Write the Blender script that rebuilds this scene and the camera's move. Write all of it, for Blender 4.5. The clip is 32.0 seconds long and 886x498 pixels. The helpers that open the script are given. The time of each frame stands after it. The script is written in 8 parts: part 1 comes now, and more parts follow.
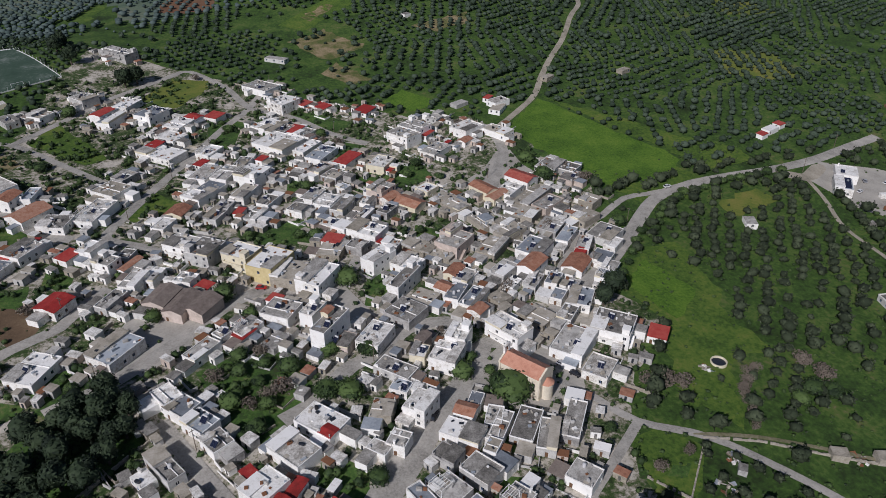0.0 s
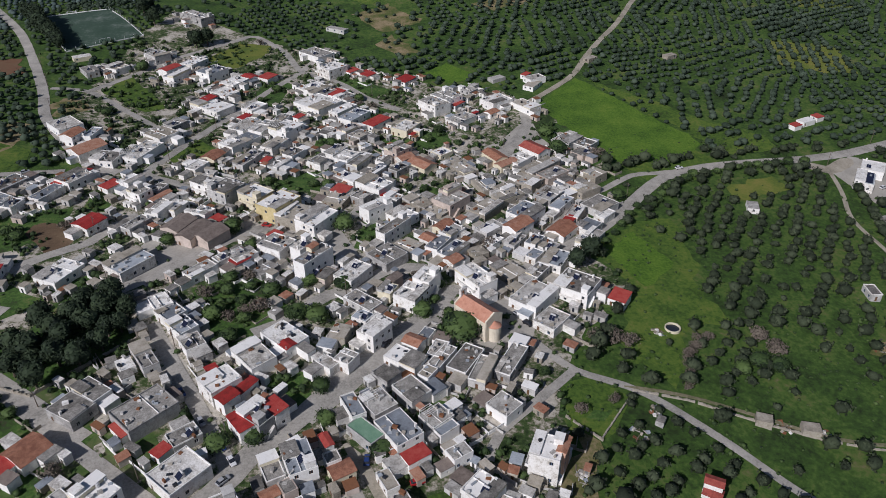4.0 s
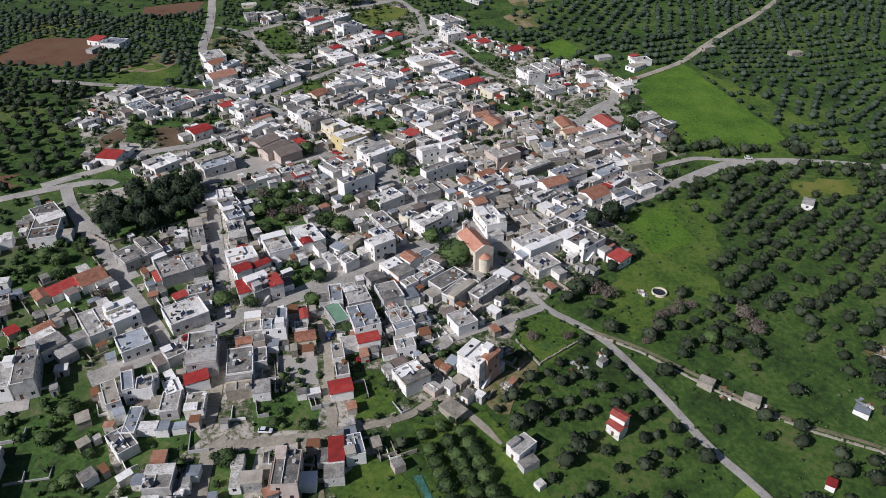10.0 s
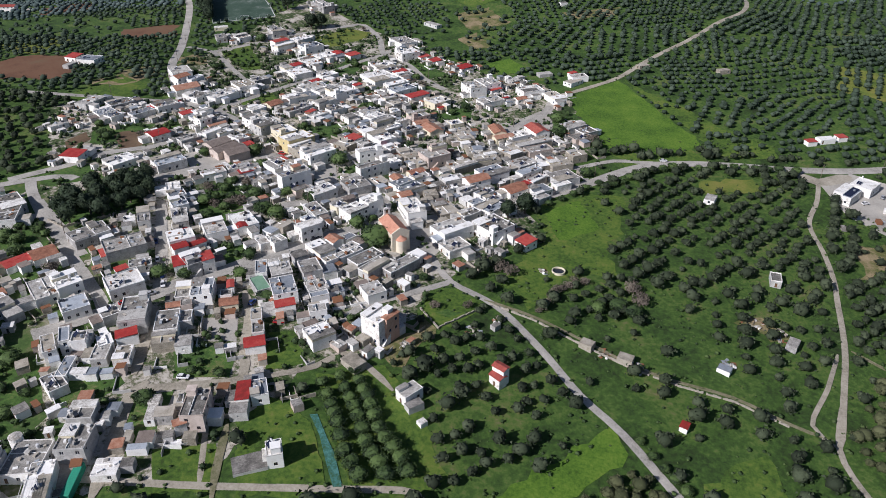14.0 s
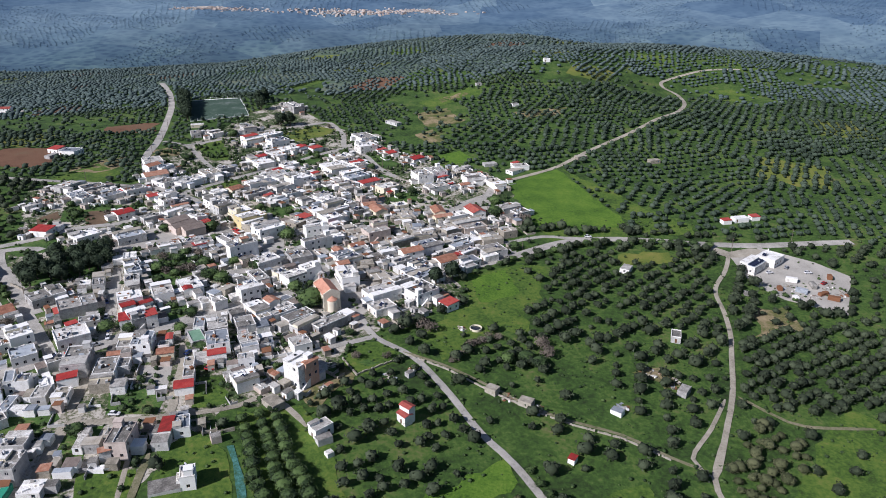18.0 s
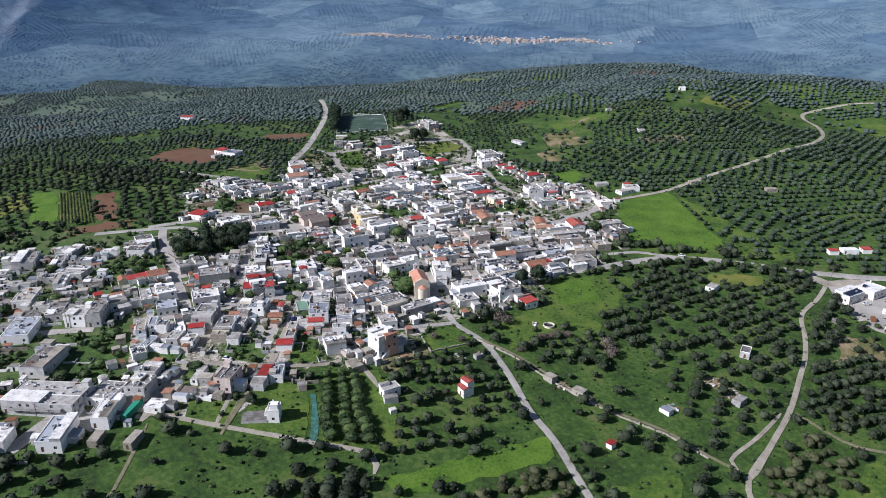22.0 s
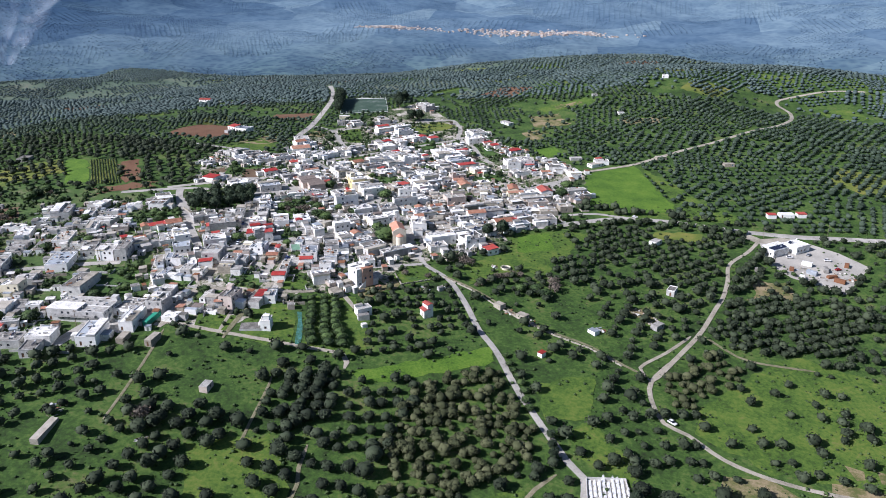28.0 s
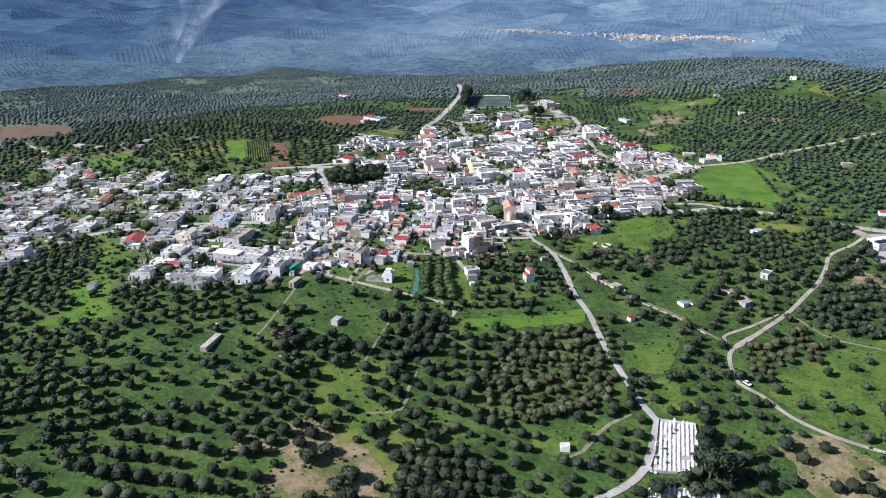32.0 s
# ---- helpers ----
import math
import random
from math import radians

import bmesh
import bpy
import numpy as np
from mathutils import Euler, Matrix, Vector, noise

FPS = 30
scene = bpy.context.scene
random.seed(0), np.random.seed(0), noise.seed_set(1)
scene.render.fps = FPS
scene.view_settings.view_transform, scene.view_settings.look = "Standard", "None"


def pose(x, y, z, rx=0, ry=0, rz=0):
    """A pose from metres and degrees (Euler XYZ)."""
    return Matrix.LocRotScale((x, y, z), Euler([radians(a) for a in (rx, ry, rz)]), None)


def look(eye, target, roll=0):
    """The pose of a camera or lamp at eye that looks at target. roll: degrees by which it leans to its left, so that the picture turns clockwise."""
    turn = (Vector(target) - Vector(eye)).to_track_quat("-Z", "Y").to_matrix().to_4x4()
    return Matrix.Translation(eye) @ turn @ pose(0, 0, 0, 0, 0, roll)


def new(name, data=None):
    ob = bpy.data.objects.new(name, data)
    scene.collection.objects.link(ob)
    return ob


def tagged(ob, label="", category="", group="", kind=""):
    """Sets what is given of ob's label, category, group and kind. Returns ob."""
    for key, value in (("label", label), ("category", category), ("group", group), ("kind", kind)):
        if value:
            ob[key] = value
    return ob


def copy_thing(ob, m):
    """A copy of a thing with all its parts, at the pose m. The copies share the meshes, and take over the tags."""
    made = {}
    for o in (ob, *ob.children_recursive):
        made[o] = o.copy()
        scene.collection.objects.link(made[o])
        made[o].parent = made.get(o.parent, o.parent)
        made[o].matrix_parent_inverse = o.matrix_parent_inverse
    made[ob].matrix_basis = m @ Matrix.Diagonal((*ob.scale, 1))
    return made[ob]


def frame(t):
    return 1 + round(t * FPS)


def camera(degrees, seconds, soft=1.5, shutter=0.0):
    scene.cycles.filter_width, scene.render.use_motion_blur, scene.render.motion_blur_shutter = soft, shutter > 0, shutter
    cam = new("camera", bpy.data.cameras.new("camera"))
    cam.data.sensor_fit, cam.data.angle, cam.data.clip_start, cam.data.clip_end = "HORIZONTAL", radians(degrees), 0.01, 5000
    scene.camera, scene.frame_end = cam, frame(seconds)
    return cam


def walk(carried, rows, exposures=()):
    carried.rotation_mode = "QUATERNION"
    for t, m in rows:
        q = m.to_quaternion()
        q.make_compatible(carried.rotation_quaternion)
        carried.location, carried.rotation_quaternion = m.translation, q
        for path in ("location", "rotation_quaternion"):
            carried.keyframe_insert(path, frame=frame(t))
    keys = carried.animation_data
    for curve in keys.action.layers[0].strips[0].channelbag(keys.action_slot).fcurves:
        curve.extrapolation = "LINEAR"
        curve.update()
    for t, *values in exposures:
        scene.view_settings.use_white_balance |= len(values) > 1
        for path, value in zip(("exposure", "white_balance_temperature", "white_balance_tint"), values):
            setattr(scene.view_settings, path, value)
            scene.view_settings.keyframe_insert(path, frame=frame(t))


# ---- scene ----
from mathutils.geometry import delaunay_2d_cdt

# ---------- camera ----------
cam = camera(62.40, 32.0, soft=0.9)
walk(cam, [
    (0, look((-80.30, -165.81, 166.80), (-22.88, -5.42, 62.02), -0.18)),
    (0.5, look((-75.68, -170.29, 166.70), (-31.20, -6.12, 61.48), -0.25)),
    (1, look((-71.05, -174.93, 166.61), (-33.67, -9.28, 60.97), -0.20)),
    (1.5, look((-66.53, -179.51, 166.62), (-30.61, -13.71, 60.69), -0.18)),
    (2, look((-62.13, -184.11, 166.72), (-26.96, -18.39, 60.42), -0.15)),
    (2.5, look((-57.79, -188.69, 166.77), (-23.13, -23.07, 60.15), -0.13)),
    (4.5, look((-40.24, -207.69, 166.98), (-12.75, -41.44, 59.24), -0.04)),
    (5, look((-35.43, -211.82, 166.80), (-15.93, -44.55, 58.90), -0.04)),
    (5.5, look((-30.19, -215.66, 166.57), (-18.45, -47.78, 58.49), 0.03)),
    (6, look((-24.96, -219.22, 166.44), (-20.25, -51.13, 58.16), 0.01)),
    (6.5, look((-19.61, -222.39, 166.52), (-22.47, -54.38, 58.04), -0.05)),
    (7, look((-14.06, -225.55, 166.70), (-22.39, -57.93, 57.91), -0.06)),
    (7.5, look((-8.39, -228.58, 166.82), (-20.16, -61.29, 57.84), -0.09)),
    (8, look((-2.62, -231.65, 166.87), (-16.80, -64.69, 57.67), -0.01)),
    (8.5, look((2.96, -234.74, 166.81), (-12.76, -68.01, 57.47), -0.04)),
    (9, look((8.34, -237.98, 166.61), (-8.26, -71.36, 57.23), -0.01)),
    (9.5, look((13.64, -241.50, 166.33), (-3.72, -75.08, 56.78), 0.01)),
    (10, look((18.72, -245.31, 166.24), (0.84, -79.06, 56.51), -0.00)),
    (10.5, look((23.66, -249.44, 166.07), (5.68, -83.30, 56.19), 0.03)),
    (11, look((28.37, -253.64, 165.90), (10.38, -87.65, 55.79), 0.11)),
    (11.5, look((32.82, -257.88, 165.75), (14.78, -92.03, 55.45), 0.15)),
    (12, look((37.26, -262.03, 165.61), (19.24, -96.29, 55.13), 0.20)),
    (12.5, look((41.92, -266.10, 165.47), (23.96, -100.48, 54.80), 0.27)),
    (13, look((46.68, -270.23, 165.37), (28.60, -103.04, 57.11), 0.27)),
    (13.5, look((51.57, -274.42, 164.97), (33.24, -105.23, 59.90), 0.24)),
    (14, look((56.46, -278.59, 164.34), (37.96, -107.38, 62.64), 0.14)),
    (14.5, look((61.43, -282.69, 163.77), (42.86, -109.55, 65.40), 0.11)),
    (16.5, look((79.46, -299.07, 162.43), (60.66, -119.27, 76.88), 0.08)),
    (17, look((83.65, -303.12, 162.00), (64.93, -121.77, 79.78), 0.10)),
    (17.5, look((87.70, -307.29, 161.45), (69.11, -124.48, 82.50), 0.11)),
    (18, look((91.61, -311.68, 161.02), (73.16, -127.59, 85.05), 0.15)),
    (18.5, look((95.46, -316.24, 160.71), (64.32, -132.49, 88.14), 0.03)),
    (19, look((100.56, -320.42, 160.75), (53.55, -138.71, 91.68), -0.04)),
    (19.5, look((105.88, -324.19, 160.71), (54.04, -143.55, 92.28), -0.09)),
    (20, look((111.04, -327.92, 160.79), (56.33, -148.19, 92.19), -0.10)),
    (20.5, look((116.04, -331.54, 160.86), (59.48, -152.44, 92.12), -0.11)),
    (21, look((121.01, -335.23, 161.10), (63.20, -156.60, 92.15), -0.12)),
    (21.5, look((126.00, -338.92, 161.15), (67.30, -160.65, 92.07), -0.07)),
    (22, look((131.07, -342.69, 161.15), (71.84, -164.63, 91.97), -0.05)),
    (22.5, look((135.92, -346.30, 160.94), (76.51, -168.32, 91.69), -0.01)),
    (23, look((140.82, -349.85, 160.89), (81.43, -171.91, 91.52), 0.02)),
    (23.5, look((145.81, -353.79, 160.72), (86.49, -175.86, 91.28), 0.04)),
    (24, look((150.73, -357.81, 160.49), (91.46, -179.86, 91.07), 0.12)),
    (24.5, look((155.40, -361.63, 160.18), (96.15, -183.66, 90.77), 0.16)),
    (25, look((160.08, -365.23, 159.95), (100.84, -187.26, 90.53), 0.19)),
    (25.5, look((164.15, -369.39, 159.82), (105.16, -191.42, 90.20), 0.30)),
    (27.5, look((175.07, -391.70, 159.36), (116.28, -213.94, 89.03), 0.31)),
    (28, look((177.53, -397.97, 158.90), (113.81, -221.89, 88.66), 0.21)),
    (28.5, look((180.61, -403.77, 158.44), (104.70, -232.54, 88.32), -0.02)),
    (29, look((184.28, -409.15, 158.24), (101.66, -241.00, 88.26), -0.09)),
    (29.5, look((188.12, -414.52, 158.14), (101.31, -248.43, 88.31), -0.15)),
    (30, look((191.90, -419.82, 157.92), (102.41, -255.10, 88.21), -0.18)),
    (30.5, look((195.58, -425.21, 157.45), (104.23, -261.40, 88.00), -0.23)),
    (31, look((199.08, -430.63, 157.01), (106.53, -267.39, 87.82), -0.28)),
    (31.5, look((202.49, -435.89, 156.53), (109.05, -273.06, 87.57), -0.29)),
    (32, look((205.79, -440.96, 156.17), (111.67, -278.45, 87.39), -0.32)),
], [(0, -0.56, 5880, 17), (8, -0.34, 5880, 17), (13, -0.04, 5880, 17), (19, 0.16, 5720, 18), (25, 0.3, 5650, 18), (32, 0.64, 5650, 18)])

# ---------- light ----------
world = bpy.data.worlds.new("sky")
scene.world = world
world.use_nodes = True
wn = world.node_tree.nodes
sky = wn.new("ShaderNodeTexSky")
sky.sky_type = "NISHITA"
sky.sun_disc = False
SUN_AZ, SUN_EL = radians(228), radians(36)   # azimuth clockwise from +y
sky.sun_elevation, sky.sun_rotation = SUN_EL, SUN_AZ
sky.altitude = 200
wn["Background"].inputs[1].default_value = 0.05
world.node_tree.links.new(sky.outputs[0], wn["Background"].inputs[0])
sun = new("sun", bpy.data.lights.new("sun", "SUN"))
sun.data.energy, sun.data.angle, sun.data.color = 5.0, radians(0.53), (1.0, 0.95, 0.87)
toward = Vector((math.sin(SUN_AZ) * math.cos(SUN_EL), math.cos(SUN_AZ) * math.cos(SUN_EL), math.sin(SUN_EL)))
sun.matrix_world = look(toward * 200, (0, 0, 0))


# ---------- materials ----------
def paint(name, stops, scale=0.15, fine=2.5, rough=0.85, bump=0.0, rand=0.0, fine_mix=0.35, detail=5.0, metal=0.0, spec=0.3, seed=0.0, leaf=0.0):
    """A surface whose colour wanders between stops at one scale, with grain at a finer one."""
    m = bpy.data.materials.new(name)
    m.use_nodes = True
    nt = m.node_tree
    n, link = nt.nodes, nt.links.new
    bsdf = n["Principled BSDF"]
    bsdf.inputs["Roughness"].default_value = rough
    bsdf.inputs["Metallic"].default_value = metal
    bsdf.inputs["Specular IOR Level"].default_value = spec
    geo = n.new("ShaderNodeNewGeometry")
    big = n.new("ShaderNodeTexNoise")
    big.noise_dimensions = "4D"
    big.inputs["W"].default_value = seed
    big.inputs["Scale"].default_value, big.inputs["Detail"].default_value, big.inputs["Roughness"].default_value = scale, detail, 0.62
    link(geo.outputs["Position"], big.inputs["Vector"])
    small = n.new("ShaderNodeTexNoise")
    small.inputs["Scale"].default_value, small.inputs["Detail"].default_value, small.inputs["Roughness"].default_value = fine, 7.0, 0.68
    link(geo.outputs["Position"], small.inputs["Vector"])
    mix = n.new("ShaderNodeMix")
    mix.inputs[0].default_value = fine_mix
    link(big.outputs["Fac"], mix.inputs[2])
    link(small.outputs["Fac"], mix.inputs[3])
    value = mix.outputs[0]
    if rand:
        info = n.new("ShaderNodeObjectInfo")
        shift = n.new("ShaderNodeMath")
        shift.operation = "MULTIPLY_ADD"
        shift.inputs[1].default_value, shift.inputs[2].default_value = rand, -rand / 2
        link(info.outputs["Random"], shift.inputs[0])
        add = n.new("ShaderNodeMath")
        add.operation = "ADD"
        link(value, add.inputs[0])
        link(shift.outputs[0], add.inputs[1])
        value = add.outputs[0]
    if leaf:
        shift, add = n.new("ShaderNodeMath"), n.new("ShaderNodeMath")
        shift.operation, add.operation = "MULTIPLY_ADD", "ADD"
        shift.inputs[1].default_value, shift.inputs[2].default_value = leaf, -leaf / 2
        link(geo.outputs["Random Per Island"], shift.inputs[0])
        link(value, add.inputs[0])
        link(shift.outputs[0], add.inputs[1])
        value = add.outputs[0]
    ramp = n.new("ShaderNodeValToRGB")
    e = ramp.color_ramp.elements
    while len(e) < len(stops):
        e.new(0.5)
    for k, (at, c) in enumerate(stops):
        e[k].position, e[k].color = at, (*c, 1)
    link(value, ramp.inputs[0])
    link(ramp.outputs[0], bsdf.inputs["Base Color"])
    if bump:
        b = n.new("ShaderNodeBump")
        b.inputs["Strength"].default_value, b.inputs["Distance"].default_value = min(1.0, bump), 0.25 * max(1.0, bump)
        link(small.outputs["Fac"], b.inputs["Height"])
        link(b.outputs[0], bsdf.inputs["Normal"])
    return m


def tiles(name, c1, c2, c3):
    """Clay roof tiles: ribs down the slope and weathered patches."""
    m = paint(name, [(0.35, c1), (0.5, c2), (0.68, c3)], 0.6, 4.0, 0.9, 0.0, 0.15)
    nt = m.node_tree
    n, link = nt.nodes, nt.links.new
    tc = n.new("ShaderNodeTexCoord")
    wave = n.new("ShaderNodeTexWave")
    wave.inputs["Scale"].default_value, wave.inputs["Distortion"].default_value = 1.3, 0.6
    link(tc.outputs["Object"], wave.inputs["Vector"])
    b = n.new("ShaderNodeBump")
    b.inputs["Strength"].default_value, b.inputs["Distance"].default_value = 0.6, 0.06
    link(wave.outputs["Fac"], b.inputs["Height"])
    link(b.outputs[0], n["Principled BSDF"].inputs["Normal"])
    return m


def plain(name, c, rough=0.6, metal=0.0):
    k = [0.8 * v for v in c]
    return paint(name, [(0.35, k), (0.6, c)], 1.5, 9.0, rough, 0.0, 0.0, metal=metal)


M = {
    "grass": paint("grass", [(0.35, (0.017, 0.027, 0.008)), (0.43, (0.027, 0.054, 0.011)), (0.5, (0.046, 0.094, 0.016)), (0.55, (0.074, 0.126, 0.024)), (0.6, (0.108, 0.132, 0.038)), (0.68, (0.18, 0.15, 0.088))], 0.045, 0.5, 0.95, 0.9, fine_mix=0.45),
    "meadow": paint("meadow", [(0.37, (0.03, 0.052, 0.010)), (0.45, (0.054, 0.105, 0.015)), (0.52, (0.088, 0.146, 0.021)), (0.58, (0.124, 0.166, 0.028)), (0.66, (0.165, 0.162, 0.058))], 0.06, 0.6, 0.95, 0.8, fine_mix=0.5),
    "lush": paint("lush_meadow", [(0.36, (0.03, 0.07, 0.008)), (0.44, (0.06, 0.125, 0.012)), (0.53, (0.095, 0.18, 0.017)), (0.64, (0.15, 0.215, 0.03))], 0.07, 0.9, 0.95, 0.8, fine_mix=0.55),
    "yellow": paint("flower_grass", [(0.35, (0.06, 0.11, 0.02)), (0.5, (0.14, 0.17, 0.03)), (0.64, (0.23, 0.2, 0.055))], 0.06, 0.9, 0.95, 0.3),
    "pitch": paint("turf", [(0.35, (0.03, 0.06, 0.04)), (0.52, (0.05, 0.085, 0.06)), (0.64, (0.16, 0.19, 0.165))], 0.05, 0.5, 0.95, 0.1),
    "soil": paint("red_soil", [(0.35, (0.1, 0.052, 0.03)), (0.5, (0.165, 0.085, 0.048)), (0.68, (0.15, 0.115, 0.065))], 0.05, 0.7, 0.95, 0.5),
    "tan": paint("dry_soil", [(0.36, (0.06, 0.095, 0.02)), (0.46, (0.13, 0.13, 0.045)), (0.54, (0.25, 0.2, 0.11)), (0.66, (0.36, 0.28, 0.17))], 0.09, 0.8, 0.95, 0.5),
    "plough": paint("ploughed_soil", [(0.35, (0.09, 0.06, 0.035)), (0.55, (0.15, 0.1, 0.06)), (0.7, (0.2, 0.15, 0.09))], 0.1, 1.2, 0.95, 0.6),
    "gravel": paint("gravel", [(0.32, (0.24, 0.225, 0.195)), (0.5, (0.4, 0.375, 0.33)), (0.68, (0.52, 0.485, 0.425))], 0.07, 1.3, 0.9, 0.2),
    "garden": paint("garden_grass", [(0.36, (0.05, 0.045, 0.028)), (0.44, (0.035, 0.07, 0.016)), (0.53, (0.065, 0.13, 0.025)), (0.6, (0.13, 0.15, 0.05)), (0.66, (0.22, 0.19, 0.12))], 0.08, 0.8, 0.95, 0.6, fine_mix=0.45),
    "outskirt": paint("outskirt_ground", [(0.38, (0.035, 0.06, 0.018)), (0.49, (0.06, 0.11, 0.025)), (0.56, (0.11, 0.13, 0.05)), (0.66, (0.27, 0.24, 0.19))], 0.05, 0.5, 0.95, 0.3, fine_mix=0.35),
    "yard": paint("village_ground", [(0.4, (0.022, 0.04, 0.011)), (0.46, (0.05, 0.085, 0.022)), (0.5, (0.18, 0.17, 0.115)), (0.54, (0.43, 0.395, 0.33)), (0.64, (0.6, 0.55, 0.475))], 0.075, 0.6, 0.92, 0.5, fine_mix=0.4),
    "asphalt": paint("asphalt", [(0.36, (0.2, 0.19, 0.168)), (0.46, (0.33, 0.312, 0.277)), (0.55, (0.42, 0.395, 0.352)), (0.66, (0.52, 0.485, 0.43))], 0.12, 1.3, 0.88, 0.1, fine_mix=0.45),
    "worn": paint("grassy_track", [(0.36, (0.09, 0.1, 0.04)), (0.5, (0.2, 0.185, 0.11)), (0.66, (0.32, 0.28, 0.2))], 0.12, 0.9, 0.95, 0.3, fine_mix=0.5),
    "dirt": paint("dirt", [(0.36, (0.2, 0.18, 0.135)), (0.5, (0.35, 0.315, 0.25)), (0.64, (0.46, 0.415, 0.34))], 0.12, 1.1, 0.95, 0.3, fine_mix=0.45),
    "white": paint("white_render", [(0.34, (0.44, 0.405, 0.345)), (0.42, (0.72, 0.695, 0.645)), (0.52, (0.85, 0.835, 0.795)), (0.65, (0.88, 0.87, 0.84))], 0.45, 2.2, 0.8, 0.05, 0.15, fine_mix=0.45),
    "cream": paint("cream_render", [(0.3, (0.5, 0.43, 0.3)), (0.45, (0.66, 0.6, 0.44)), (0.65, (0.74, 0.68, 0.53))], 0.5, 3.0, 0.85, 0.05, 0.1),
    "ochre": paint("ochre_render", [(0.3, (0.42, 0.34, 0.16)), (0.5, (0.6, 0.5, 0.26)), (0.7, (0.68, 0.59, 0.36))], 0.5, 3.0, 0.85, 0.05),
    "pink": paint("weathered_pink_render", [(0.3, (0.3, 0.25, 0.21)), (0.48, (0.5, 0.42, 0.36)), (0.66, (0.62, 0.53, 0.47))], 0.45, 2.5, 0.88, 0.08, 0.15),
    "grey": paint("grey_render", [(0.3, (0.22, 0.21, 0.2)), (0.48, (0.42, 0.41, 0.39)), (0.66, (0.6, 0.59, 0.56))], 0.45, 2.5, 0.88, 0.08, 0.25),
    "stone": paint("rubble_stone", [(0.3, (0.15, 0.13, 0.1)), (0.47, (0.31, 0.277, 0.22)), (0.66, (0.47, 0.43, 0.36))], 0.8, 3.2, 0.95, 0.9, 0.15, fine_mix=0.6),
    "salmon": paint("salmon_render", [(0.3, (0.5, 0.28, 0.19)), (0.5, (0.64, 0.4, 0.29)), (0.7, (0.7, 0.5, 0.39))], 0.5, 3.0, 0.8),
    "roof_white": paint("whitewashed_roof", [(0.33, (0.26, 0.24, 0.21)), (0.43, (0.52, 0.495, 0.45)), (0.52, (0.76, 0.74, 0.695)), (0.6, (0.85, 0.835, 0.8))], 0.35, 1.8, 0.8, 0.05, 0.25, fine_mix=0.45),
    "roof_grey": paint("concrete_roof", [(0.33, (0.1, 0.094, 0.084)), (0.45, (0.2, 0.189, 0.17)), (0.55, (0.32, 0.304, 0.276)), (0.66, (0.5, 0.482, 0.445))], 0.35, 1.8, 0.9, 0.1, 0.25, fine_mix=0.45),
    "roof_blue": paint("blue_grey_roof", [(0.3, (0.15, 0.165, 0.185)), (0.5, (0.25, 0.275, 0.305)), (0.68, (0.4, 0.435, 0.47))], 0.25, 1.4, 0.7, 0.05, 0.35),
    "roof_red": paint("red_painted_roof", [(0.3, (0.2, 0.025, 0.02)), (0.48, (0.34, 0.032, 0.028)), (0.68, (0.42, 0.085, 0.065))], 0.5, 2.5, 0.65, 0.05, 0.3),
    "roof_green": paint("green_painted_roof", [(0.3, (0.12, 0.22, 0.15)), (0.5, (0.17, 0.3, 0.2)), (0.7, (0.25, 0.36, 0.27))], 0.5, 2.5, 0.7),
    "roof_old": paint("old_earth_roof", [(0.3, (0.18, 0.162, 0.125)), (0.48, (0.36, 0.325, 0.265)), (0.66, (0.5, 0.458, 0.39))], 0.3, 1.8, 0.95, 0.3, 0.2),
    "tile": tiles("clay_tile", (0.22, 0.095, 0.06), (0.36, 0.17, 0.105), (0.46, 0.28, 0.2)),
    "tile_red": tiles("red_tile", (0.22, 0.05, 0.04), (0.34, 0.075, 0.058), (0.42, 0.14, 0.1)),
    "tile_brown": tiles("brown_sheet", (0.13, 0.105, 0.09), (0.21, 0.17, 0.145), (0.28, 0.235, 0.2)),
    "church_tile": tiles("church_tile", (0.45, 0.2, 0.13), (0.56, 0.28, 0.19), (0.62, 0.36, 0.26)),
    "church_wall": paint("church_stone", [(0.3, (0.55, 0.48, 0.36)), (0.5, (0.7, 0.63, 0.5)), (0.7, (0.78, 0.72, 0.6))], 0.5, 2.5, 0.85, 0.1),
    "glass": plain("dark_glass", (0.03, 0.035, 0.045), 0.12),
    "frame": plain("window_frame", (0.45, 0.42, 0.38), 0.5),
    "wood": plain("brown_door", (0.16, 0.09, 0.05), 0.6),
    "panel": plain("solar_panel", (0.02, 0.025, 0.05), 0.15),
    "steel": plain("bare_metal", (0.5, 0.5, 0.52), 0.35, 0.9),
    "rust": plain("rusty_metal", (0.22, 0.1, 0.05), 0.9),
    "tank": plain("tank_enamel", (0.6, 0.6, 0.6), 0.4),
    "black": plain("black_plastic", (0.02, 0.02, 0.022), 0.5),
    "tyre": plain("tyre_rubber", (0.02, 0.02, 0.02), 0.85),
    "pole": plain("pole_wood", (0.16, 0.13, 0.1), 0.85),
    "marble": paint("white_marble", [(0.3, (0.55, 0.55, 0.55)), (0.6, (0.8, 0.8, 0.79))], 0.9, 4.0, 0.5),
    "net": paint("green_netting", [(0.4, (0.04, 0.09, 0.03)), (0.5, (0.05, 0.15, 0.12)), (0.6, (0.09, 0.24, 0.22))], 0.5, 1.5, 0.9, 0.9),
    "trunk": paint("bark", [(0.35, (0.07, 0.055, 0.04)), (0.65, (0.17, 0.14, 0.11))], 2.0, 8.0, 0.95, 0.5),
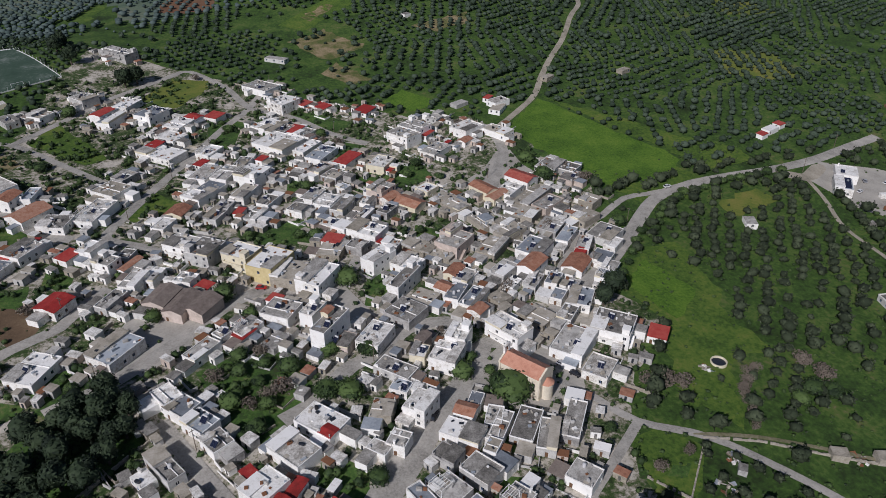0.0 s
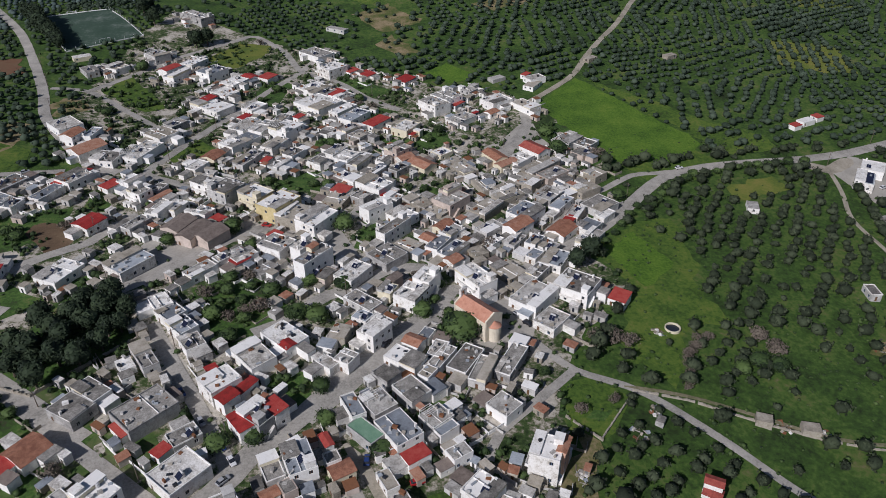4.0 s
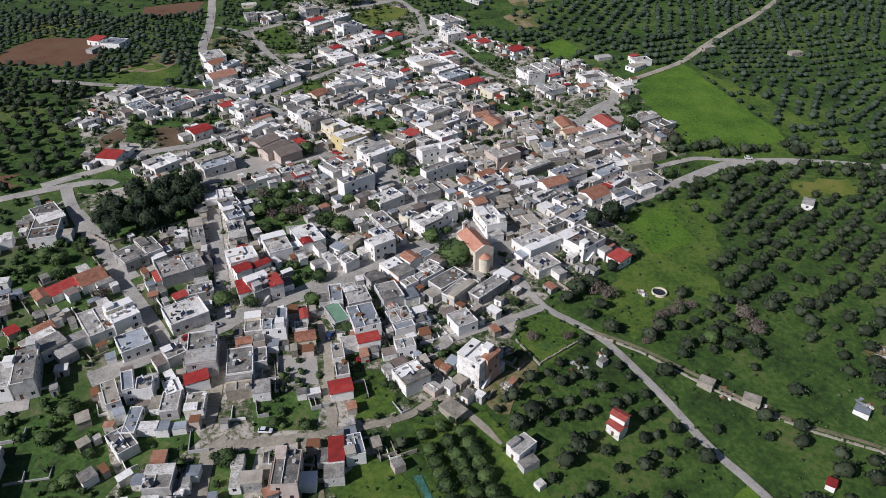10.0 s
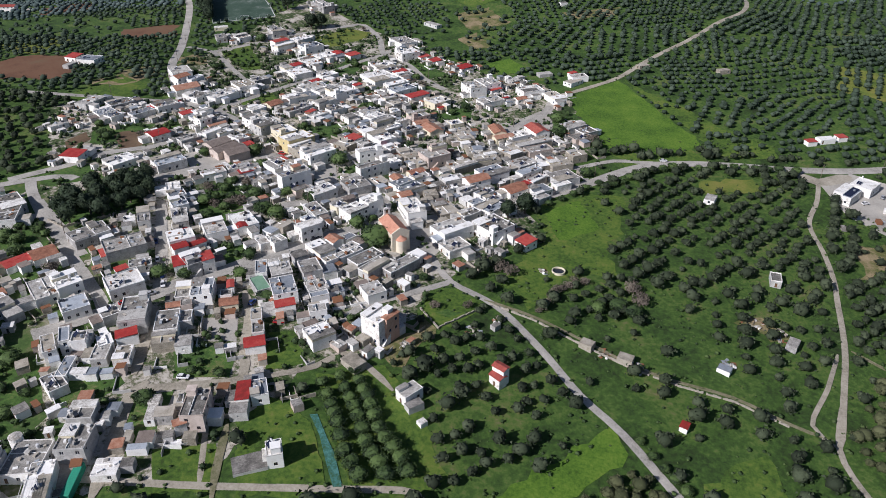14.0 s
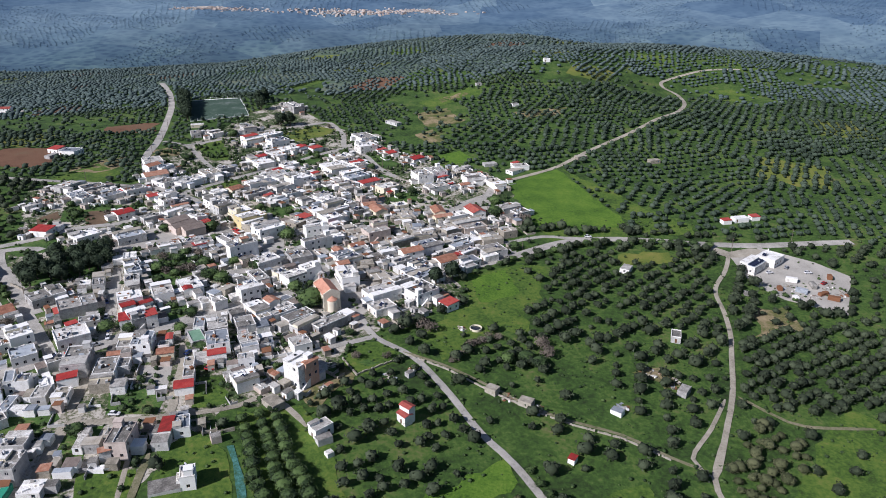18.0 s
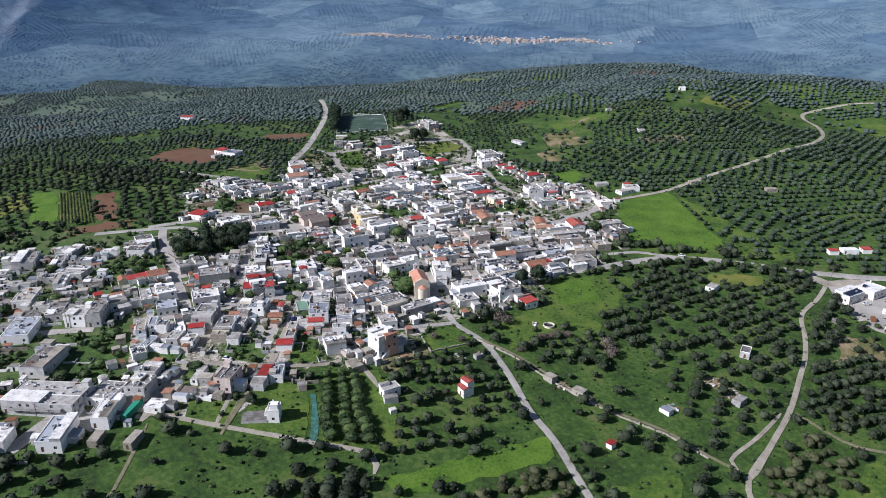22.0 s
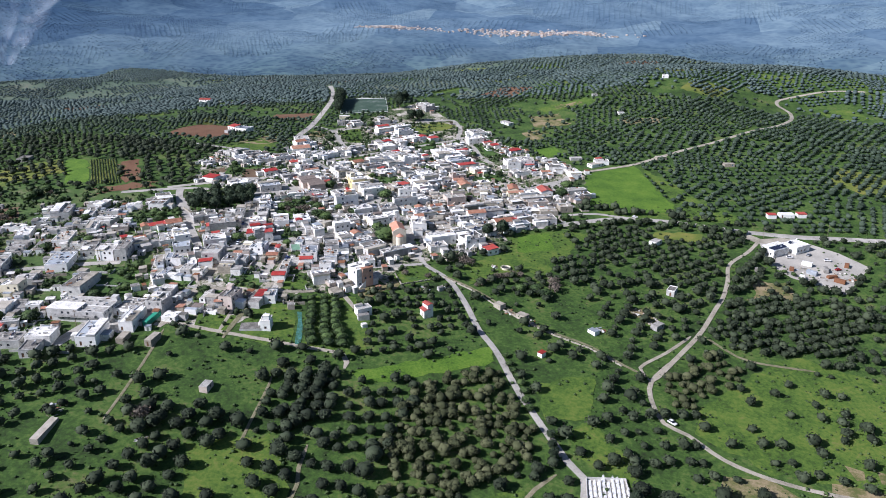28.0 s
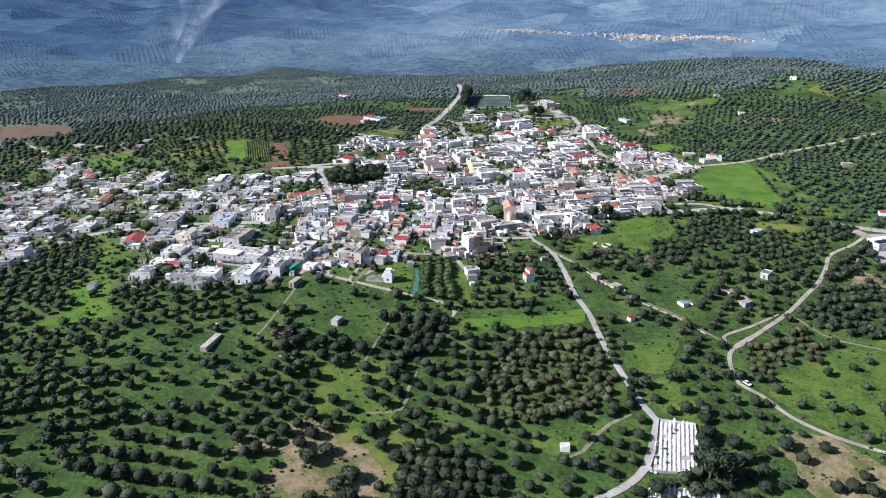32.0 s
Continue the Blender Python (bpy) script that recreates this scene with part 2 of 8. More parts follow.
    "olive": paint("olive_leaf", [(0.25, (0.013, 0.019, 0.010)), (0.5, (0.030, 0.042, 0.021)), (0.75, (0.068, 0.086, 0.047))], 0.09, 1.9, 0.85, 0.0, 0.15, fine_mix=0.5, leaf=0.4),
    "olive_brown": paint("olive_leaf_brown", [(0.25, (0.03, 0.037, 0.014)), (0.5, (0.062, 0.071, 0.03)), (0.75, (0.106, 0.112, 0.053))], 0.09, 1.9, 0.85, 0.0, fine_mix=0.5, leaf=0.4),
    # Hill groves: a paler, cooler leaf colour than the nearer olives.
    "olive_hill": paint("paler_olive_leaf", [(0.25, (0.02, 0.034, 0.02)), (0.5, (0.041, 0.062, 0.039)), (0.75, (0.078, 0.106, 0.072))], 0.03, 0.9, 0.9, 0.0, fine_mix=0.5, leaf=0.4),
    # Distance haze is painted into the next two: paler, bluer leaf and ground.
    "hazed_olive": paint("haze_tinted_olive_leaf", [(0.25, (0.04, 0.06, 0.056)), (0.5, (0.068, 0.097, 0.091)), (0.75, (0.112, 0.146, 0.134))], 0.02, 0.3, 0.95, 0.0, fine_mix=0.4, leaf=0.35),
    "hazed_grass": paint("haze_tinted_ground", [(0.36, (0.052, 0.084, 0.06)), (0.47, (0.082, 0.122, 0.083)), (0.55, (0.115, 0.152, 0.102)), (0.66, (0.17, 0.17, 0.13))], 0.012, 0.12, 0.95, 0.0, fine_mix=0.4),
    "citrus": paint("garden_leaf", [(0.25, (0.012, 0.024, 0.009)), (0.5, (0.032, 0.058, 0.017)), (0.75, (0.08, 0.125, 0.035))], 0.12, 1.9, 0.75, 0.0, 0.25, fine_mix=0.5, leaf=0.35),
    "pine": paint("pine_needle", [(0.25, (0.01, 0.018, 0.01)), (0.5, (0.022, 0.037, 0.017)), (0.75, (0.04, 0.06, 0.028))], 0.12, 1.9, 0.8, 0.0, 0.2, fine_mix=0.5, leaf=0.35),
    "bare": paint("bare_twigs", [(0.3, (0.09, 0.075, 0.06)), (0.5, (0.15, 0.125, 0.1)), (0.7, (0.22, 0.19, 0.15))], 0.3, 2.0, 0.95),
    }


# ---------- land ----------
HILLS = [
    (2.8, -310, -297, 148),
    (-0.8, -81, -297, 148),
    (-21.9, 135, -297, 148),
    (-5.7, 351, -297, 148),
    (-6.2, -310, -81, 148),
    (11.5, -81, -81, 148),
    (-2.8, 135, -81, 148),
    (-12.3, 351, -81, 148),
    (20.5, -310, 135, 148),
    (-2.8, -81, 135, 148),
    (0.9, 135, 135, 148),
    (-5.5, 351, 135, 148),
    (2.3, -310, 351, 148),
    (-0.8, -81, 351, 148),
    (1.6, 135, 351, 148),
    (7.2, 351, 351, 148),
    (8.2, -310, 567, 148),
    (-9.6, -81, 567, 148),
    (10.3, 135, 567, 148),
    (-11.1, 351, 567, 148),
    (41.7, 81, 756, 270),
    (-2.8, -338, 675, 270),
    (-15, -400, 840, 170),
    (-24, -820, 560, 260),
    (24, 420, 690, 160),
    (9, 105, 560, 70),
    (-13, 262, 510, 62),
    (9, -165, 390, 60),
    (-22, -900, 980, 190),
]


def ground(x, y):
    """The height of the land."""
    z = 0.0
    for a, cx, cy, s in HILLS:
        z += a * math.exp(-((x - cx) ** 2 + (y - cy) ** 2) / (2 * s * s))
    t = min(1.0, max(0.0, (x - 40) / 170))
    edge = 850 - 160 * t * t * (3 - 2 * t) - 40 * min(1.0, max(0.0, (-x - 350) / 350))
    far = max((y - edge) / 380, (-x - 960) / 420, (x - 700) / 350, (-y - 700) / 300)
    if y > 450 or x < -450:
        z += min(1.0, max(y - 450, -x - 450) / 250) * 11 * noise.noise((x / 200, y / 200, 3.1))
    if far > 0:
        t = min(1.0, far)
        z -= 95 * t * t * (3 - 2 * t)
    return z


def distance_height(x, y):
    """The height of the plain and the mountains beyond the groves."""
    r = math.hypot(x, y)
    for a, b, za, zb in ((0, 1000, -75, -50), (1000, 1500, -50, 10), (1500, 1650, 12, 32), (1650, 2100, 32, 92), (2100, 3000, 92, 330), (3000, 4700, 330, 820)):
        if r <= b:
            base = za + (zb - za) * (r - a) / (b - a)
            break
    ridge = noise.fractal((x / 430, y / 430, 0.7), 0.85, 2.1, 7)
    return base + ridge * (13 + 0.06 * max(0, r - 1750))


def part(name, bm, material, parent=None, label="", smooth=False):
    """Links a bmesh as one mesh object, under a thing or a part."""
    me = bpy.data.meshes.new(name)
    bm.to_mesh(me)
    bm.free()
    for m in material if isinstance(material, (list, tuple)) else [material]:
        me.materials.append(m)
    if smooth:
        me.shade_smooth()
    ob = new(name, me)
    ob.parent = parent
    return tagged(ob, label)


def raw(name, verts, faces, materials, parent=None, smooth=False, slots=None):
    me = bpy.data.meshes.new(name)
    me.from_pydata(verts, [], faces)
    for m in materials:
        me.materials.append(m)
    if slots is not None:
        me.polygons.foreach_set("material_index", slots)
    if smooth:
        me.shade_smooth()
    me.update()
    ob = new(name, me)
    ob.parent = parent
    return ob


def box(bm, x0, y0, z0, x1, y1, z1, slot=0):
    v = [bm.verts.new((x, y, z)) for z in (z0, z1) for x, y in ((x0, y0), (x1, y0), (x1, y1), (x0, y1))]
    for f in ((3, 2, 1, 0), (4, 5, 6, 7), (0, 1, 5, 4), (1, 2, 6, 5), (2, 3, 7, 6), (3, 0, 4, 7)):
        bm.faces.new([v[k] for k in f]).material_index = slot


def lines(lo, hi, step, reach, growth):
    mid = list(np.arange(lo, hi + 0.1, step))
    out, d = [], step
    while (mid[-1] + sum(out)) < reach:
        d *= growth
        out.append(d)
    up = list(np.cumsum(out) + mid[-1])
    down = list(mid[0] - np.cumsum(out))[::-1]
    return down + mid + up


xs, ys = lines(-620, 460, 9, 1500, 1.12), lines(-340, 760, 9, 1500, 1.12)
# Far faces get the grass whose colour carries painted haze.
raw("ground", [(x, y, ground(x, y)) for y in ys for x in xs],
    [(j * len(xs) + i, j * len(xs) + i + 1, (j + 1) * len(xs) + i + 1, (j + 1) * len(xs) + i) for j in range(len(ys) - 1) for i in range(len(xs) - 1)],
    [M["grass"], M["hazed_grass"]], smooth=True,
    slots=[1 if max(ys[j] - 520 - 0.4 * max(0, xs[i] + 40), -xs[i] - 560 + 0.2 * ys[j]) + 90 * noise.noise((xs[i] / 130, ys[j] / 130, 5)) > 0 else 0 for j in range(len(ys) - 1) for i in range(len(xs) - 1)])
tagged(bpy.data.objects["ground"], "green grassy land with olive groves", "ground", kind="structure")

# Mountains that close the view all round, haze painted in by colour and glow.
back = paint("haze_blue_land", [(0.36, (0.022, 0.042, 0.062)), (0.5, (0.036, 0.062, 0.082)), (0.62, (0.055, 0.088, 0.1)), (0.72, (0.12, 0.14, 0.14))], 0.006, 0.07, 1.0, fine_mix=0.45, detail=9, spec=0.0)
nb, lb = back.node_tree.nodes, back.node_tree.links.new
shader = nb["Principled BSDF"]
gb, cells, dots, far_noise = nb.new("ShaderNodeNewGeometry"), nb.new("ShaderNodeTexVoronoi"), nb.new("ShaderNodeTexVoronoi"), nb.new("ShaderNodeTexNoise")
cells.inputs["Scale"].default_value, dots.inputs["Scale"].default_value = 0.013, 0.06
far_noise.inputs["Scale"].default_value, far_noise.inputs["Detail"].default_value = 0.016, 10
for q in (cells, dots, far_noise):
    lb(gb.outputs["Position"], q.inputs["Vector"])


def ramp_of(socket, *stops):
    r = nb.new("ShaderNodeValToRGB")
    for k, (at, c) in enumerate(stops):
        r.color_ramp.elements[k].position, r.color_ramp.elements[k].color = at, (*c, 1)
    lb(socket, r.inputs[0])
    return r.outputs[0]


def blend(kind, factor, one, two):
    m = nb.new("ShaderNodeMix")
    m.data_type, m.blend_type = "RGBA", kind
    if isinstance(factor, float):
        m.inputs[0].default_value = factor
    else:
        lb(factor, m.inputs[0])
    lb(one, m.inputs[6])
    lb(two, m.inputs[7])
    return m.outputs[2]


land = shader.inputs["Base Color"].links[0].from_socket
land = blend("MULTIPLY", 0.8, land, ramp_of(cells.outputs["Color"], (0.2, (0.6, 0.66, 0.76)), (0.85, (1.45, 1.4, 1.2))))
land = blend("MULTIPLY", 0.7, land, ramp_of(dots.outputs["Distance"], (0.25, (0.45, 0.5, 0.6)), (0.6, (1.4, 1.35, 1.15))))
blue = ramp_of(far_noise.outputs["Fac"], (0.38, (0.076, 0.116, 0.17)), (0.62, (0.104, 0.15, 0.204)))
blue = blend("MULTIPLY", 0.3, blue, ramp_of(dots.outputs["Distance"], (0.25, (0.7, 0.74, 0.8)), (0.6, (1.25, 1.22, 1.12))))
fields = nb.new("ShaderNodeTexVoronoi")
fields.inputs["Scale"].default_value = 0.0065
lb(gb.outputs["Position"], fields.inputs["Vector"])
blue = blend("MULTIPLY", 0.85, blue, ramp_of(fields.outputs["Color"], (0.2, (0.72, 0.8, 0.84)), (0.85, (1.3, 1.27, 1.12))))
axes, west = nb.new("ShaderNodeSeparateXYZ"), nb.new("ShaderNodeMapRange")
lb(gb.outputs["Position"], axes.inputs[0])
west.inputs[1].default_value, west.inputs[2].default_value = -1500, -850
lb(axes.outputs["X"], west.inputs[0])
blue = blend("MULTIPLY", 1.0, blue, ramp_of(west.outputs[0], (0.0, (0.42, 0.5, 0.6)), (1.0, (1.0, 1.0, 1.0))))   # painted haze, paler towards the east
# Haze in the colour: the land blends to blue with distance.
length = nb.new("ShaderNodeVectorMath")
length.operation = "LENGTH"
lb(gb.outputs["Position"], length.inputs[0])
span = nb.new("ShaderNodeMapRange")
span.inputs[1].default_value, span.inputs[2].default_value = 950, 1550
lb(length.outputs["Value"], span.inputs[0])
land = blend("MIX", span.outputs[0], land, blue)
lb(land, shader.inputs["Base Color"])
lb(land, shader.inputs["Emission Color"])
# The land emits a little of its colour, lifted as by haze.
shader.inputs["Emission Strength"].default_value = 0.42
verts, faces, RN, AN = [], [], 90, 300
for k in range(RN):
    r = 980 + (4650 - 980) * (k / (RN - 1)) ** 1.5
    for a in range(AN):
        t = 2 * math.pi * a / AN
        x, y = r * math.sin(t), r * math.cos(t)
        verts.append((x, y, distance_height(x, y)))
for k in range(RN - 1):
    for a in range(AN):
        b = (a + 1) % AN
        faces.append((k * AN + a, k * AN + b, (k + 1) * AN + b, (k + 1) * AN + a))
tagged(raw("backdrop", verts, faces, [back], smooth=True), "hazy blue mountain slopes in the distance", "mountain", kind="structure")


def inside(x, y, poly):
    hit = False
    for (ax, ay), (bx, by) in zip(poly, poly[1:] + poly[:1]):
        if (ay > y) != (by > y) and x < (bx - ax) * (y - ay) / (by - ay) + ax:
            hit = not hit
    return hit


PATCHES = []   # names of the fields
FLAT = []      # outlines where no grove tree stands
STRIPS = []    # roads, as centre points with half widths


def sheet(name, poly, material, lift, step, label, category, edge=1.2):
    """A patch of the land laid on the ground sheet, with a slightly uneven outline."""
    rim = []
    for (ax, ay), (bx, by) in zip(poly, poly[1:] + poly[:1]):
        n = max(1, int(math.hypot(bx - ax, by - ay) / 5))
        for k in range(n):
            x, y = ax + (bx - ax) * k / n, ay + (by - ay) * k / n
            rim.append((x + edge * noise.noise((x / 6, y / 6, 1)), y + edge * noise.noise((x / 6, y / 6, 7))))
    pts = [Vector(p) for p in rim]
    x0, x1 = min(p[0] for p in rim), max(p[0] for p in rim)
    y0, y1 = min(p[1] for p in rim), max(p[1] for p in rim)
    for x in np.arange(x0 + step / 2, x1, step):
        for y in np.arange(y0 + step / 2, y1, step):
            if inside(x, y, rim):
                pts.append(Vector((x, y)))
    got = delaunay_2d_cdt(pts, [], [list(range(len(rim)))], 1, 0.001)
    ob = raw(name, [(p.x, p.y, ground(p.x, p.y) + lift) for p in got[0]], [tuple(f) for f in got[2]], [material], smooth=True)
    return tagged(ob, label, category, kind="structure")


def field(name, kind, poly):
    words = {"meadow": "green meadow grass", "lush": "bright lush green meadow", "yellow": "grass with yellow flowers", "grass": "dark turf football pitch", "soil": "bare reddish soil field",
             "tan": "dry pale earth patch", "plough": "brown ploughed field", "gravel": "pale grey gravel and concrete surface"}
    if kind != "tan":
        FLAT.append(poly)
    PATCHES.append(name)
    sheet(name, poly, M["pitch" if name == "pitch" else kind], 0.10 + 0.004 * (len(PATCHES) % 9), 12, words[kind], "square" if kind == "gravel" else "field",
          0.2 if name == "pitch" or kind == "gravel" else 6 if kind in ("tan", "soil") else 3.5)


def road(name, kind, width, line):
    pts = []
    q = [line[0]] + line + [line[-1]]
    for a, b, c, d in zip(q, q[1:], q[2:], q[3:]):
        n = max(1, int(math.hypot(c[0] - b[0], c[1] - b[1]) / 5))
        for k in range(n):
            t = k / n
            pts.append([0.5 * (2 * b[i] + (c[i] - a[i]) * t + (2 * a[i] - 5 * b[i] + 4 * c[i] - d[i]) * t * t + (3 * b[i] - a[i] - 3 * c[i] + d[i]) * t ** 3) for i in (0, 1)])
    pts.append(list(line[-1]))
    verts, lift = [], 0.17 + 0.004 * (len(STRIPS) % 30)
    for k, p in enumerate(pts):
        a, b = pts[max(0, k - 1)], pts[min(len(pts) - 1, k + 1)]
        d = Vector((b[0] - a[0], b[1] - a[1]))
        side = Vector((-d.y, d.x)).normalized()
        for s in (-1, -0.4, 0.4, 1):
            w = s * width / 2 * (0.4 if kind != "asphalt" and k in (0, len(pts) - 1) else 1) * (1 + (0.12 if abs(s) == 1 else 0) * noise.noise((p[0] / 7 + 9 * s, p[1] / 7, 2)))
            x, y = p[0] + side.x * w, p[1] + side.y * w
            verts.append((x, y, ground(x, y) + lift - (0.04 if abs(s) == 1 else 0)))
    faces = [(4 * k + s, 4 * k + s + 1, 4 * k + s + 5, 4 * k + s + 4) for k in range(len(pts) - 1) for s in range(3)]
    STRIPS.append((pts, width / 2))
    ob = raw(name, verts, faces, [M[kind]], smooth=True)
    tagged(ob, "worn grey asphalt road" if kind == "asphalt" else "faint grassy farm track" if kind == "worn" else "pale beige dirt track", "road", kind="structure")


VILLAGE = [(-216, 102), (-201, 133), (-146, 121), (-180, 212), (-161, 316), (-140, 399), (-19, 276), (40, 225), (73, 216), (97, 164), (100, 118), (77, 74), (60, 42), (73, 15), (34, -20), (10, -84), (-11, -89), (-18, -111), (-28, -142), (-68, -149), (-173, 7), (-165, 21)]
OUTSKIRT = [(-62, -167), (-130, -216), (-163, -209), (-215, -227), (-396, -121), (-461, -28), (-258, -7), (-175, 12), (-100, -30)]
OPEN = [        # outlines of open grass, how many of the trees stand there, the growth
    ("church_meadow", 0.1, "meadow", [(53, -22), (71, 11), (70, 43), (93, 61), (112, 63), (106, 25), (100, 10), (102, -11), (82, -13), (65, -41)]),
    ("verge_meadow", 0.16, "", [(53, -47), (83, -59), (104, -77), (119, -90), (119, -106), (110, -111), (96, -94), (78, -73)]),
    ("weedy_slope", 0.15, "", [(102, -49), (128, -38), (141, -55), (153, -76), (134, -75), (107, -63)]),
    ("glade", 0.12, "", [(112, -21), (124, -8), (130, -37), (112, -45)]),
    ("upper_slope", 0.15, "meadow", [(139, -145), (145, -130), (156, -141), (171, -158), (167, -162), (152, -156)]),
    ("east_meadow", 0.4, "meadow", [(187, -119), (192, -97), (206, -80), (211, -66), (233, -41), (290, -60), (280, -130), (235, -132), (218, -134), (198, -126)]),
    ("row_strip", 0.5, "", [(31, -126), (82, -82), (90, -96), (76, -113), (41, -141)]),
    ("cemetery_grass", 0.1, "meadow", [(108, -199), (128, -180), (133, -178), (125, -202), (113, -210)]),
    ("shed_meadow", 0.14, "", [(-44, -164), (-29, -151), (6, -152), (16, -181), (2, -185), (-34, -198)]),
    ("low_meadow", 0.5, "meadow", [(5, -211), (32, -192), (48, -210), (62, -236), (54, -245), (29, -241)]),
    ("dry_grove", 0.55, "", [(20, -250), (31, -242), (56, -245), (76, -252), (82, -264), (39, -292), (30, -268)]),
    ("dry_east", 0.35, "", [(198, -140), (235, -143), (300, -150), (300, -215), (230, -200), (200, -182)]),
    ("cypress_gap", 0.55, "", [(172, -160), (196, -140), (200, -182), (184, -190)]),
    ("west_green", 0.15, "lush", [(-157, -217), (-149, -202), (-104, -236), (-130, -272), (-127, -251)]),
    ("west_big_meadow", 0.12, "meadow", [(-232, -187), (-205, -163), (-172, -176), (-152, -184), (-142, -211), (-170, -204), (-199, -210)]),
    ("young_grove", 0.55, "meadow", [(128, 228), (156, 193), (178, 160), (206, 138), (204, 122), (170, 122), (163, 146), (148, 176)]),
    ("south_gap", 0.45, "", [(-51, -150), (30, -136), (17, -177), (-42, -194)])]
sheet("village_ground", VILLAGE, M["yard"], 0.05, 14, "dusty grey and beige ground between the houses with weeds", "ground", 6)
sheet("village_ground_west", OUTSKIRT, M["outskirt"], 0.06, 14, "dusty grey ground between the outer houses with weeds", "ground", 6)
GARDENS = []


def garden(name, poly):
    GARDENS.append((name, poly))
    sheet("garden_plot", poly, M["garden"], 0.08 + 0.003 * (len(GARDENS) % 6), 14, "weedy green garden plot between houses", "garden", 1.5)


garden("garden_1", [(-95, 30), (-72, 39), (-59, 24), (-63, 1), (-83, -9), (-88, 3)])
garden("pines", [(-149, -13), (-136, -19), (-110, 4), (-118, 25), (-127, 31), (-141, 26), (-145, 13), (-157, -1)])
garden("lot_1", [(-176, 20), (-173, 32), (-159, 40), (-143, 28), (-163, 15)])
garden("lot_2", [(-147, 40), (-125, 45), (-123, 27), (-139, 25)])
garden("slope_1", [(-26, 75), (-14, 71), (-24, 46), (-34, 51)])
garden("slope_2", [(-13, 162), (27, 169), (27, 148), (2, 139)])
garden("lot_3", [(-58, -87), (-38, -86), (-34, -99), (-52, -103)])
garden("lot_4", [(-122, -96), (-100, -102), (-87, -120), (-91, -134), (-95, -138)])
garden("lot_5", [(-86, -117), (-70, -104), (-66, -108), (-77, -125)])
garden("lot_6", [(-61, -113), (-50, -109), (-46, -134), (-54, -135)])
garden("lot_7", [(29, -33), (45, -42), (30, -58), (21, -49)])
garden("lot_8", [(-12, -23), (-8, -25), (-4, -36), (-11, -31)])
garden("lot_9", [(-20, -37), (-8, -41), (-11, -51), (-20, -45)])
garden("lot_10", [(-72, 259), (-53, 247), (-65, 210), (-77, 220)])
garden("lot_11", [(-42, 166), (-30, 171), (-36, 152), (-47, 147)])
garden("lot_12", [(-24, 260), (7, 227), (-10, 217), (-26, 246)])
garden("lot_13", [(-12, 209), (5, 195), (-10, 182), (-18, 191)])
garden("lot_14", [(-63, -16), (-51, -25), (-55, -39), (-68, -25)])
garden("lot_15", [(-122, -141), (-120, -108), (-104, -99), (-92, -134), (-101, -148)])
garden("lot_16", [(-179, -56), (-156, -38), (-146, -56), (-168, -73)])
garden("lot_17", [(-271, -155), (-241, -123), (-198, -138), (-245, -164)])
garden("lot_18", [(-278, -78), (-254, -54), (-228, -83), (-263, -95)])
garden("lot_19", [(-165, -17), (-151, -20), (-136, -40), (-148, -49)])
garden("lot_20", [(-96, -109), (-87, -94), (-71, -99), (-79, -118)])
garden("lot_21", [(-145, 110), (-133, 104), (-136, 91), (-145, 96)])
garden("lot_22", [(-180, 89), (-149, 97), (-151, 73), (-170, 62)])
garden("lot_23", [(-224, -222), (-210, -210), (-219, -182), (-186, -156), (-162, -171), (-164, -201)])
garden("lot_24", [(4, 105), (15, 98), (3, 82), (-1, 95)])
garden("lot_25", [(-73, 122), (-42, 123), (-40, 101), (-64, 107)])
garden("lot_26", [(74, 171), (101, 165), (101, 119), (83, 107)])
garden("lot_27", [(-161, -33), (-155, -13), (-114, -38), (-127, -60)])
garden("lot_28", [(-452, -88), (-445, -45), (-354, -104), (-379, -131)])
field("bright_meadow", "lush", [(87, 191), (104, 210), (124, 228), (134, 205), (148, 173), (160, 146), (164, 132), (140, 116), (103, 118), (98, 150)])
field("flower_field", "yellow", [(-111, 296), (-89, 328), (-68, 320), (-70, 304), (-92, 277)])
field("pitch", "grass", [(-201, 317), (-246, 415), (-191, 414), (-155, 341)])
field("red_field", "soil", [(-296, 146), (-300, 175), (-296, 198), (-270, 204), (-243, 201), (-238, 153)])
field("red_field_north", "soil", [(-270, 291), (-230, 313), (-217, 278), (-253, 264)])
field("dry_field_west", "tan", [(-223, 147), (-200, 197), (-185, 182), (-195, 153)])
field("red_field_2", "tan", [(5, 310), (17, 326), (33, 290), (18, 287)])
field("dry_field", "tan", [(-187, 219), (-178, 230), (-166, 213), (-181, 201)])
field("dry_field_2", "tan", [(-180, 234), (-163, 214), (-181, 202), (-191, 223)])
field("plough_1", "plough", [(-163, 76), (-158, 87), (-142, 72), (-152, 59)])
field("plough_2", "plough", [(-185, 62), (-180, 78), (-172, 70), (-179, 55)])
field("green_field_1", "meadow", [(-153, 270), (-166, 243), (-136, 207), (-125, 213)])
field("green_field_3", "meadow", [(-114, 141), (-121, 150), (-103, 167), (-90, 147)])
field("green_field_4", "lush", [(30, 253), (47, 266), (63, 244), (44, 231)])
field("green_field_5", "meadow", [(-28, -74), (-19, -72), (-12, -89), (-24, -93)])
field("green_field_6", "meadow", [(-42, -147), (-46, -132), (-29, -127), (-25, -144)])
field("green_field_7", "meadow", [(-25, -118), (-19, -105), (-5, -110), (10, -139), (-16, -144)])
field("vineyard_1", "yellow", [(-293, 54), (-275, 64), (-226, 15), (-247, 7)])
